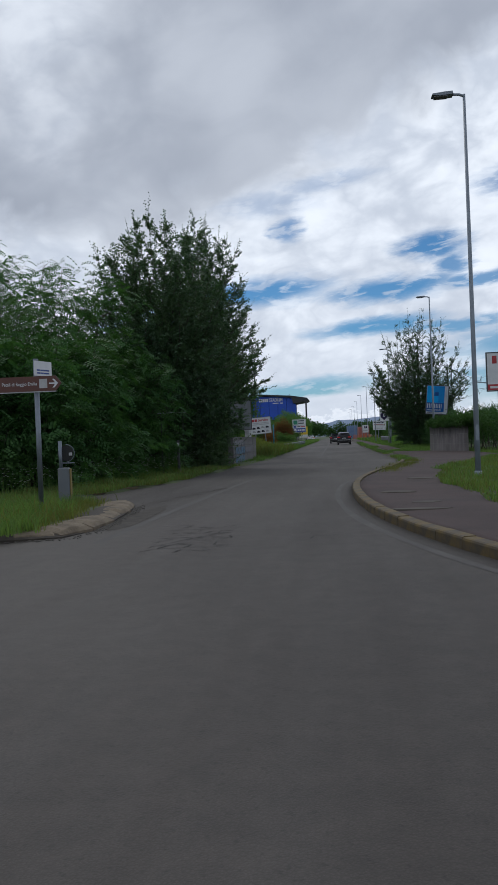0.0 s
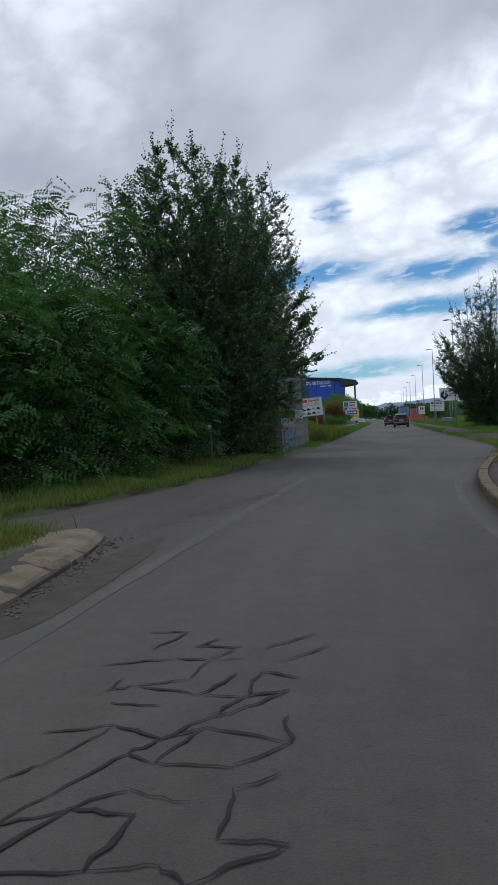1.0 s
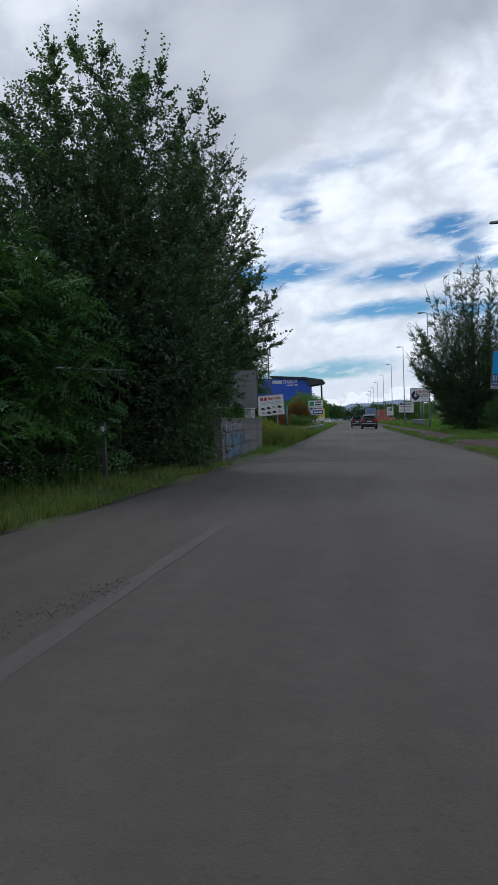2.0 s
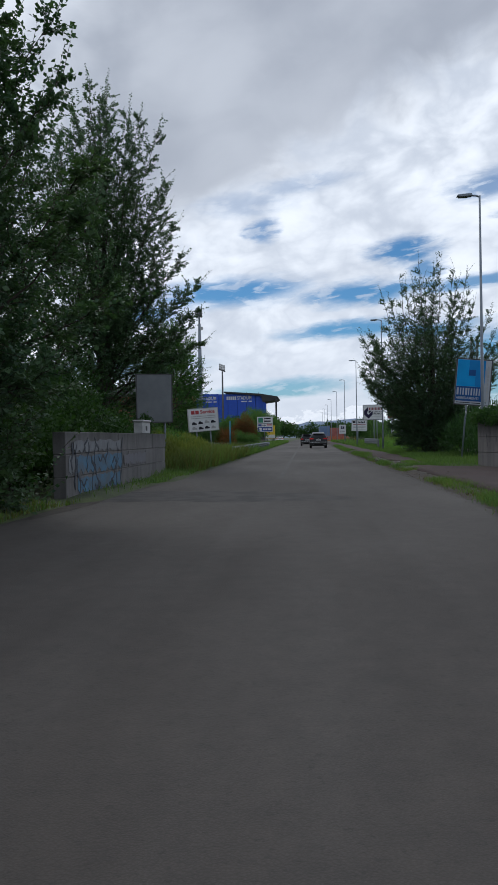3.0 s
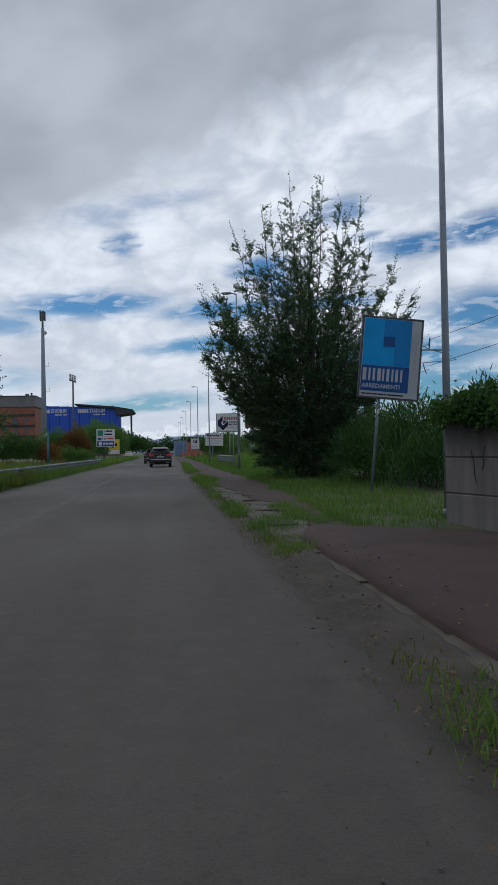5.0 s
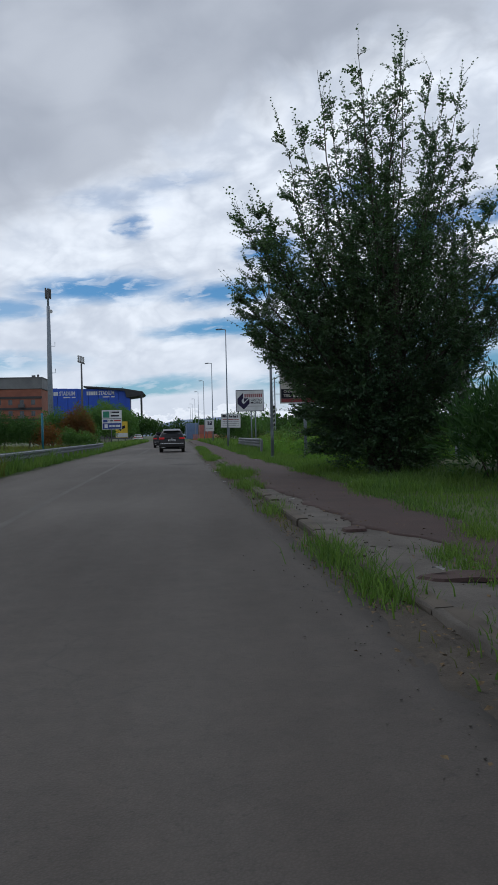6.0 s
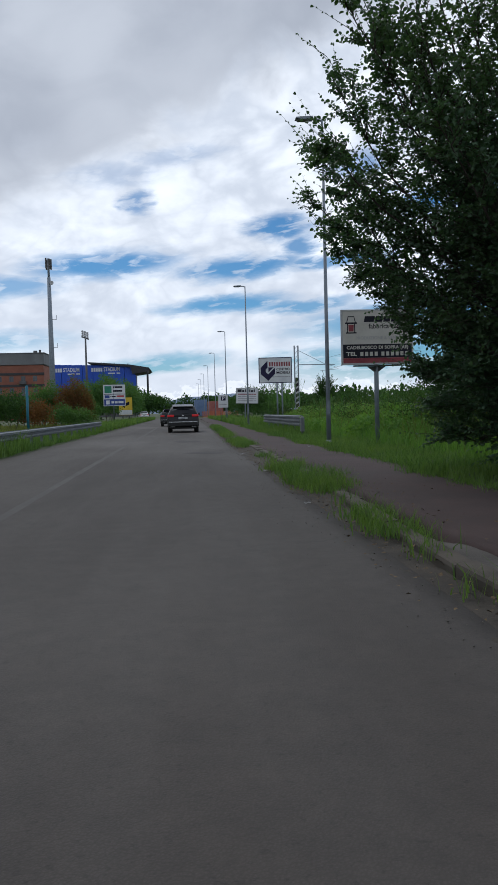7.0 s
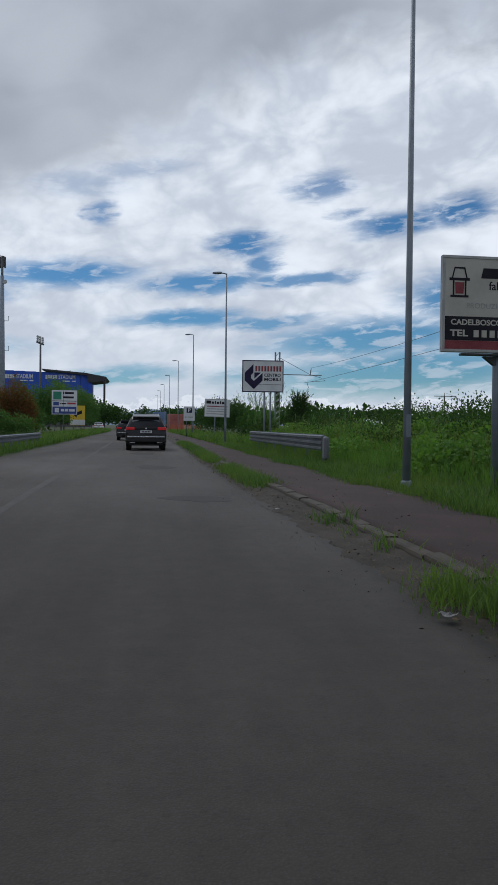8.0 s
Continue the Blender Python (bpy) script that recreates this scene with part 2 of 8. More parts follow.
BARK = two_tone("bark", (0.035, 0.028, 0.022), (0.085, 0.07, 0.055), 6.0, 30.0, 0.95, bump=0.6, depth=0.02, var=0.5)
ELM = foliage("elm_leaves", (0.029, 0.066, 0.040), (0.074, 0.132, 0.073), trans=0.3, gloss=0.28)
LOCUST = foliage("compound_leaves", (0.029, 0.084, 0.031), (0.064, 0.141, 0.051), trans=0.32)
HEDGE = foliage("hedge_leaves", (0.042, 0.104, 0.034), (0.096, 0.186, 0.062))
CREEPER = foliage("creeper_leaves", (0.072, 0.168, 0.038), (0.155, 0.280, 0.078), 0.8, 0.35, 0.5)
IVY = foliage("ivy_leaves", (0.030, 0.085, 0.026), (0.072, 0.150, 0.045), 0.8, 0.3, 0.4)
WEED = foliage("yellow_green_weeds", (0.070, 0.108, 0.032), (0.170, 0.195, 0.062), 0.7, 0.4, 0.6)
DARKLEAF = foliage("dark_hedge_leaves", (0.02, 0.052, 0.018), (0.05, 0.105, 0.034))
THICKET = foliage("thicket_leaves", (0.024, 0.066, 0.026), (0.058, 0.124, 0.046), 0.8, 0.3, 0.4)
AUTUMN = foliage("reddish_leaves", (0.072, 0.042, 0.020), (0.175, 0.080, 0.034))
GRASS = foliage("grass_blades", (0.056, 0.116, 0.036), (0.142, 0.228, 0.076), 0.35, 0.38, 0.5)
DRYGRASS = foliage("dry_grass_blades", (0.070, 0.092, 0.030), (0.150, 0.158, 0.060), 0.6, 0.4)
GREYLENS = two_tone("grey_lens", (0.12, 0.125, 0.13), (0.16, 0.165, 0.17), 3.0, 30.0, 0.4, bump=0.0, var=0.1)
WHITE = two_tone("white_sign_enamel", (0.50, 0.515, 0.54), (0.62, 0.63, 0.645), 1.5, 20.0, 0.4, bump=0.0, var=0.06)
BLACK = two_tone("black_plastic", (0.005, 0.005, 0.006), (0.010, 0.010, 0.011), 3.0, 50.0, 0.6, bump=0.05, var=0.2)
TAN = two_tone("broken_tan_concrete", (0.11, 0.085, 0.058), (0.20, 0.16, 0.11), 2.5, 35.0, 0.95, bump=0.5, depth=0.015, var=0.45)

# ---- building blocks ----


def part(name, bm, material, parent, label="", smooth=False):
    me = bpy.data.meshes.new(name)
    bm.to_mesh(me)
    bm.free()
    return link(name, me, material, parent, label, smooth)


def link(name, me, material, parent, label="", smooth=False):
    if material is not None and not me.materials:
        me.materials.append(material)
    if smooth:
        me.polygons.foreach_set("use_smooth", [True] * len(me.polygons))
    ob = new(name, me)
    ob.parent = parent
    return tagged(ob, label)


def thing(name, label, category, x=0, y=0, z=0, rz=0, group="", kind="", rx=0, ry=0):
    ob = new(name)
    ob.empty_display_size = 0.2
    ob.matrix_basis = pose(x, y, z, rx, ry, rz)
    return tagged(ob, label, category, group, kind)


def setting(name, bm, material, label, category, smooth=False):
    return tagged(part(name, bm, material, None, label, smooth), label, category, kind="structure")


def box(bm, x0, x1, y0, y1, z0, z1, bevel=0.0, m=None):
    made = bmesh.ops.create_cube(bm, size=1.0)["verts"]
    for v in made:
        v.co = Vector((x0 + (v.co.x + 0.5) * (x1 - x0), y0 + (v.co.y + 0.5) * (y1 - y0), z0 + (v.co.z + 0.5) * (z1 - z0)))
    if bevel:
        es = {e for v in made for e in v.link_edges}
        out = bmesh.ops.bevel(bm, geom=list(es), offset=bevel, segments=1, affect="EDGES", profile=0.5)
        made = list({v for f in out["faces"] for v in f.verts} | {v for v in made if v.is_valid})
    if m is not None:
        bmesh.ops.transform(bm, matrix=m, verts=made)
    return made


def new_box(x0, x1, y0, y1, z0, z1, bevel=0.0, m=None):
    bm = bmesh.new()
    box(bm, x0, x1, y0, y1, z0, z1, bevel, m)
    return bm


def tube(bm, pts, radii, n=8, caps=True):
    """A round bar along pts."""
    rings = []
    pts = [Vector(p) for p in pts]
    for i, p in enumerate(pts):
        d = (pts[min(i + 1, len(pts) - 1)] - pts[max(i - 1, 0)]).normalized()
        u = d.cross(Vector((0, 1, 0) if abs(d.y) < 0.9 else (1, 0, 0))).normalized()
        w = d.cross(u)
        r = radii[i] if hasattr(radii, "__len__") else radii
        rings.append([bm.verts.new(p + (u * math.cos(a) + w * math.sin(a)) * r) for a in [2 * math.pi * k / n for k in range(n)]])
    for a, b in zip(rings, rings[1:]):
        for k in range(n):
            bm.faces.new((a[k], a[(k + 1) % n], b[(k + 1) % n], b[k]))
    if caps:
        bm.faces.new(rings[0][::-1])
        bm.faces.new(rings[-1])
    return bm


def new_tube(pts, radii, n=8):
    return tube(bmesh.new(), pts, radii, n)


def prism(outline, y0, y1):
    """A plate: an outline in x and z, between two depths in y."""
    bm = bmesh.new()
    a = [bm.verts.new((x, y0, z)) for x, z in outline]
    b = [bm.verts.new((x, y1, z)) for x, z in outline]
    bm.faces.new(a)
    bm.faces.new(b[::-1])
    n = len(a)
    for i in range(n):
        bm.faces.new((a[i], b[i], b[(i + 1) % n], a[(i + 1) % n]))
    bmesh.ops.recalc_face_normals(bm, faces=bm.faces)
    return bm


def raw_mesh(name, verts, faces):
    """A mesh straight from arrays of vertices and equal-sided faces."""
    verts, faces = np.asarray(verts, np.float32), np.asarray(faces, np.int32)
    me = bpy.data.meshes.new(name)
    k = faces.shape[1]
    me.vertices.add(len(verts))
    me.vertices.foreach_set("co", verts.ravel())
    me.loops.add(faces.size)
    me.loops.foreach_set("vertex_index", faces.ravel())
    me.polygons.add(len(faces))
    me.polygons.foreach_set("loop_start", np.arange(0, faces.size, k, dtype=np.int32))
    me.update(calc_edges=True)
    return me


def lettering(name, body, size, x, y, z, material, parent, width=None, m=None, bold=0.0):
    """Words as thin raised letters, each a piece, on a face that looks to -y; x, z: their middle."""
    cu = bpy.data.curves.new(name, "FONT")
    cu.body, cu.size, cu.extrude, cu.align_x, cu.align_y, cu.offset, cu.resolution_u = body, size, 0.002, "CENTER", "CENTER", bold, 3
    ob = new(name, cu)
    me = bpy.data.meshes.new_from_object(ob)
    bpy.data.objects.remove(ob)
    xs = [v.co.x for v in me.vertices]
    s = width / (max(xs) - min(xs)) if width else 1.0
    # faces that overlap along the line belong to one letter
    spans = sorted((min(xs[k] for k in p.vertices), max(xs[k] for k in p.vertices), p.index) for p in me.polygons)
    letters = []
    for a, b, k in spans:
        if letters and a <= letters[-1][0] + 1e-5:
            letters[-1][0] = max(letters[-1][0], b)
            letters[-1][1].append(k)
        else:
            letters.append([b, [k]])
    me.transform((m or Matrix()) @ Matrix.Translation((x, y, z)) @ pose(0, 0, 0, 90) @ Matrix.Diagonal((s, 1, 1, 1)))
    for _, polys in letters:
        used = sorted({v for k in polys for v in me.polygons[k].vertices})
        at = {v: i for i, v in enumerate(used)}
        piece = bpy.data.meshes.new("letter")
        piece.from_pydata([tuple(me.vertices[v].co) for v in used], [], [[at[v] for v in me.polygons[k].vertices] for k in polys])
        link("letter", piece, material, parent)
    bpy.data.meshes.remove(me)


def plate(name, x0, x1, z0, z1, y, material, parent, depth=0.003, label="", m=None):
    """A thin raised field on a face that looks to -y."""
    return part(name, new_box(x0, x1, y - depth, y, z0, z1, 0, m), material, parent, label)


# ---- the lie of the land ----
LEFT = [(-60, -70), (-20, -40), (0, -24), (6, -15), (12, -10), (17, -7.3), (20.5, -6.5), (23.7, -5.95), (27.5, -5.75), (34, -5.6), (38, -5.2), (45, -4.95), (80, -4.9), (140, -5.0), (260, -5.2), (400, -5.2)]
RIGHT = [(-60, 30), (-20, 16), (-4, 9), (0, 5.4), (2, 3.6), (5, 1.7), (7.9, 0.48), (10, 0.0), (12, -0.42), (15, -0.64), (18, -0.66), (21, -0.45), (25, 0.2), (29, 1.1), (33.5, 1.85), (40, 1.95), (60, 1.9), (90, 1.92), (110, 2.2), (140, 2.3), (400, 2.4)]


def smooth_edge(rows):
    ys, xs = np.array([r[0] for r in rows], float), np.array([r[1] for r in rows], float)
    fine = np.arange(ys[0], ys[-1], 0.5)
    v = np.interp(fine, ys, xs)
    for _ in range(3):
        v[2:-2] = (v[:-4] + v[1:-3] + v[2:-2] + v[3:-1] + v[4:]) / 5
    return lambda y: np.interp(y, fine, v)


x_left, x_right = smooth_edge(LEFT), smooth_edge(RIGHT)


def walk_in(y):
    """Where the footway begins, beside the kerb."""
    return x_right(y) + np.interp(y, [0, 30, 36, 400], [0.15, 0.15, 0.57, 0.57])


def red_edge(y):
    """Where the red surface begins: past the ivy wall it has broken away from its concrete base."""
    gone = np.interp(y, [48.2, 49.2, 50.5, 54.6, 55.3, 56.2, 58, 60, 61.5, 63], [0, 0.2, 0.55, 0.68, 0.52, 0.3, 0.22, 0.16, 0.08, 0])
    jag = 0.05 * np.sin(y * 2.3 + 1) + 0.03 * np.sin(y * 5.9 + 2 * np.sin(y)) + 0.018 * np.sin(y * 17 + 3 * np.sin(y * 2.9))
    return walk_in(y) + gone + jag * np.clip(gone * 6, 0, 1)


def walk_out(y):
    return x_right(y) + np.interp(y, [0, 26, 32, 38, 44, 48.3, 49.4, 51, 54, 60, 64, 110, 400], [2.1, 2.2, 3.2, 5.2, 4.4, 3.2, 1.6, 1.6, 1.95, 2.2, 2.4, 2.3, 2.2]) + 0.09 * np.sin(y * 0.9) + 0.05 * np.sin(y * 2.7)


def rough_z(x, y):
    return 0.03 * np.sin(x * 0.9 + 1.3) * np.sin(y * 0.7) + 0.02 * np.sin(x * 2.3 + y * 1.7)


def land_z(x, y):
    """The height of the ground: verges a hand above the road, a sunk bed below it, a bank on the right."""
    z = 0.07 + rough_z(x, y) * np.clip((300 - np.abs(y)) / 200, 0, 1)
    z = z + np.interp(x, [6, 9, 14, 40], [0, 0.25, 0.4, 0.4]) * np.interp(y, [40, 60, 200, 300], [0, 1, 1, 0])
    inside = (x > x_left(y) + 0.12) & (x < walk_out(y) - 0.12) & (y < 398)
    return np.where(inside, -0.12, z)


def lines(*spans):
    out = []
    for a, b, s in spans:
        out += list(np.arange(a, b, s))
    return np.array(out + [spans[-1][1]])


def build_ground():
    xs = lines((-3000, -200, 400), (-200, -40, 20), (-40, -14, 2), (-14, 14, 0.35), (14, 40, 2), (40, 200, 20), (200, 3000, 400))
    ys = lines((-600, -60, 90), (-60, 0, 3), (0, 130, 0.6), (130, 200, 2), (200, 420, 10), (420, 4000, 300))
    X, Y = np.meshgrid(xs, ys)
    V = np.stack([X, Y, land_z(X, Y)], -1).reshape(-1, 3)
    n, k = len(xs), len(ys)
    i = (np.arange(k - 1)[:, None] * n + np.arange(n - 1)[None]).ravel()
    F = np.stack([i, i + 1, i + n + 1, i + n], 1)
    ob = link("ground", raw_mesh("ground", V, F), SOIL, None, "rough grassy ground with bare brown soil", True)
    tagged(ob, category="ground", kind="structure")


def strip(name, lo, hi, y0, y1, step, cols, zf, material, label, category, skirt=0.15):
    """A paved sheet between two edges, with sides that go into the ground."""
    ys = np.arange(y0, y1 + step / 2, step)
    u = np.concatenate([[0], np.linspace(0, 1, cols), [1]])
    X = lo(ys)[:, None] * (1 - u) + hi(ys)[:, None] * u
    Y = np.repeat(ys[:, None], len(u), 1)
    Z = zf(X, Y)
    Z[:, 0] -= skirt
    Z[:, -1] -= skirt
    V = np.stack([X, Y, Z], -1).reshape(-1, 3)
    n, k = len(u), len(ys)
    i = (np.arange(k - 1)[:, None] * n + np.arange(n - 1)[None]).ravel()
    F = np.stack([i, i + 1, i + n + 1, i + n], 1)
    ob = link(name, raw_mesh(name, V, F), material, None, label, True)
    return tagged(ob, label, category, kind="structure")


GUTTER = two_tone("gutter_dirt", (0.040, 0.034, 0.027), (0.075, 0.062, 0.048), 2.2, 45.0, 0.98, bump=0.6, depth=0.02, var=0.5)
build_ground()
strip("road", x_left, x_right, -55, 390, 0.6, 30, lambda x, y: 0.0015 * np.sin(x * 1.1) * np.sin(y * 0.8), ASPHALT, "worn grey asphalt road with patches and cracks", "road")
strip("pavement", red_edge, walk_out, 3, 200, 0.1, 10, lambda x, y: 0.10 + 0.012 * np.sin(x * 2.1 + y) * np.sin(y * 0.6), PAVE, "reddish brown asphalt footway with broken edges", "pavement")


BASE = two_tone("bare_footway_concrete", (0.062, 0.055, 0.048), (0.115, 0.104, 0.092), 1.6, 40.0, 0.95, bump=0.5, depth=0.012, var=0.4)
strip("footway_base", lambda y: x_right(y) + 0.28, lambda y: x_right(y) + 1.62, 48.0, 63.5, 0.15, 12, lambda x, y: 0.076 - 0.14 * np.clip(48.9 - y, 0, 1) - 0.14 * np.clip(y - 62.8, 0, 1) + 0.010 * np.sin(x * 5 + y * 2.3) * np.sin(y * 1.7) + 0.006 * np.sin(y * 7 + x * 9), BASE, "bare pale concrete base where the red surface has broken off", "pavement")


def gutter_z(x, y):
    """Rises out of the road along a crumbling line, up to the kerb."""
    u = np.clip((x - x_right(y) + 0.22) / 0.65, 0, 1)
    rough = 0.010 * np.sin(y * 5.3 + x * 11) * np.sin(y * 1.9 + x * 17) + 0.006 * np.sin(y * 13.1) * np.sin(x * 23 + y)
    return -0.010 + 0.065 * np.interp(y, [50, 55, 65, 68], [1, 0.25, 0.25, 1]) * u ** 1.3 + rough * (0.4 + u)


strip("gutter_strip", lambda y: x_right(y) - 0.22 + 0.05 * np.sin(y * 1.1), lambda y: walk_in(y) - 0.1, 32.5, 180, 0.12, 14, gutter_z, GUTTER, "dirt and dry litter in the gutter by the old kerb", "verge")

# ---- street lamps ----


def street_lamp(height=9.79):
    root = thing("street_lamp", "tall tapered grey steel street lamp with flat head", "street lamp", group="street lamps along the road")
    part("pole", new_tube([(0, 0, -0.1), (0, 0, 3), (0, 0, height)], [0.075, 0.06, 0.035], 14), POLE, root, "tapered grey steel pole", True)
    part("base_collar", new_tube([(0, 0, -0.02), (0, 0, 0.10), (0, 0, 0.12)], [0.1, 0.1, 0.08], 14), POLE, root, "", True)
    part("hatch", new_box(-0.04, 0.04, -0.078, -0.06, 0.9, 1.3, 0.004), POLE, root)
    part("arm", new_tube([(0, 0, height - 0.05), (-0.12, 0, height), (-0.45, 0, height + 0.03)], 0.035, 8), POLE, root, "", True)
    bm = prism([(-0.82, height + 0.0), (-0.80, height + 0.035), (-0.5, height + 0.06), (-0.3, height + 0.065), (-0.28, height - 0.01), (-0.6, height - 0.03)], -0.13, 0.13)
    part("head", bm, POLE, root, "flat grey lamp head")
    part("lens", new_box(-0.76, -0.42, -0.1, 0.1, height - 0.05, height - 0.025, 0.008), GREYLENS, root, "grey lamp lens")
    return root


LAMP = street_lamp()
LAMP.matrix_basis = pose(2.65, 20.8, 0.08)
for x, y in ((5.36, 50.5), (4.71, 80.0), (4.83, 110.5), (5.02, 140.4), (5.07, 170.6), (5.06, 201.5), (5.1, 232), (5.1, 262), (5.1, 292)):
    copy_thing(LAMP, pose(x, y, 0.1))

# ---- trees ----


def profile_r(profile, z):
    return np.interp(z, [p[0] for p in profile], [p[1] for p in profile], left=0, right=0)


def leaf_sheet(P, D, N, L, W, rounded=False):
    """Folded leaves: at P, along D, facing N, of length L and width W."""
    S = np.cross(D, N)
    S /= np.linalg.norm(S, axis=1, keepdims=True) + 1e-9
    U = np.cross(S, D)
    L, W = L[:, None], W[:, None]
    a, tip = P, P + D * L
    if rounded:
        tip = tip - U * W * 0.3
        low, high = P + D * L * 0.28 + U * W * 0.3, P + D * L * 0.68 + U * W * 0.25
        V = np.stack([a, low + S * W * 0.85, high + S * W * 0.8, tip, high - S * W * 0.8, low - S * W * 0.85], 1).reshape(-1, 3)
        i = (np.arange(len(P)) * 6)[:, None, None]
        F = (i + np.array([(0, 1, 5), (1, 2, 4), (1, 4, 5), (2, 3, 4)])).reshape(-1, 3)
        return V, F
    mid = P + D * L * 0.45
    l, r = mid - S * W + U * W * 0.35, mid + S * W + U * W * 0.35
    V = np.stack([a, r, tip, l], 1).reshape(-1, 3)
    i = np.arange(len(P)) * 4
    F = np.concatenate([np.stack([i, i + 1, i + 2], 1), np.stack([i, i + 2, i + 3], 1)])
    return V, F


def unit(v):
    return v / (np.linalg.norm(v, axis=-1, keepdims=True) + 1e-9)


def dress(root, rng, base, D, TL, BV, leaves, leaf, material, compound=False, rounded=False):
    """Twig stems, and leaves set to both sides along them."""
    n = len(base)
    # twig stems
    w = 0.006
    side = unit(np.cross(D, np.array([0, 0, 1.0]) + rng.normal(0, 0.45, (n, 3))))
    tipp = base + D * TL[:, None] + np.array([0, 0, -0.06]) * TL[:, None]
    SV = np.stack([base - side * w, base + side * w, tipp], 1).reshape(-1, 3)
    up = np.cross(side, D)
    SV2 = np.stack([base - up * w, base + up * w, tipp], 1).reshape(-1, 3)
    SV = np.concatenate([SV, SV2, BV])
    SF = np.arange(len(SV)).reshape(-1, 3)
    link("brushwood", raw_mesh("brushwood", SV, SF), BARK, root)
    # leaves along the twigs
    m = n * leaves
    tw = np.repeat(np.arange(n), leaves)
    k = np.tile((np.arange(leaves) + 0.5) / leaves, n)
    k = np.clip(k + rng.normal(0, 0.02, m), 0.04, 1.03)
    pos = base[tw] * (1 - k)[:, None] + tipp[tw] * k[:, None]
    sgn = np.where(np.tile(np.arange(leaves) % 2, n) > 0, 1.0, -1.0)
    ld = unit(D[tw] * 0.7 + side[tw] * sgn[:, None] + rng.normal(0, 0.35, (m, 3)) + np.array([0, 0, -0.3]))
    nn = unit(up[tw] + rng.normal(0, 0.6, (m, 3)) + np.array([0, 0, 0.4]))
    if compound:
        ld = unit(ld * np.array([1, 1, 0.35]))
        nn = unit(rng.normal(0, 0.55, (m, 3)) + np.array([0, 0, 1.0]))
        # feather-shaped leaves: pairs of leaflets along a drooping stalk
        pairs = 5
        stalk = rng.uniform(0.3, 0.55, m)
        i = np.repeat(np.arange(m), pairs * 2)
        kk = np.tile(np.repeat((np.arange(pairs) + 0.6) / pairs, 2), m)
        sg = np.tile(np.array([1.0, -1.0] * pairs), m)
        sd = unit(np.cross(ld, nn))
        pos2 = pos[i] + ld[i] * (stalk[i] * kk)[:, None] + np.array([0, 0, -1.0]) * (0.4 * stalk[i] * kk ** 2)[:, None]
        d2 = unit(ld[i] * 0.45 + sd[i] * sg[:, None] + np.array([0, 0, -0.2]))
        V, F = leaf_sheet(pos2, d2, nn[i], np.full(len(i), leaf[0]) * rng.uniform(0.8, 1.2, len(i)), np.full(len(i), leaf[1]))
    else:
        size = rng.uniform(0.7, 1.25, m)
        if rounded:
            # the side towards the road has the rounder leaves
            near = pos[:, 0] < -1.6
            V, F = leaf_sheet(pos[near], ld[near], nn[near], leaf[0] * size[near], leaf[1] * size[near], True)
            V2, F2 = leaf_sheet(pos[~near], ld[~near], nn[~near], leaf[0] * size[~near], leaf[1] * 1.2 * size[~near])
            V, F = np.concatenate([V, V2]), np.concatenate([F, F2 + len(V)])
        else:
            V, F = leaf_sheet(pos, ld, nn, leaf[0] * size, leaf[1] * size)
    link("crown", raw_mesh("crown", V, F), material, root)


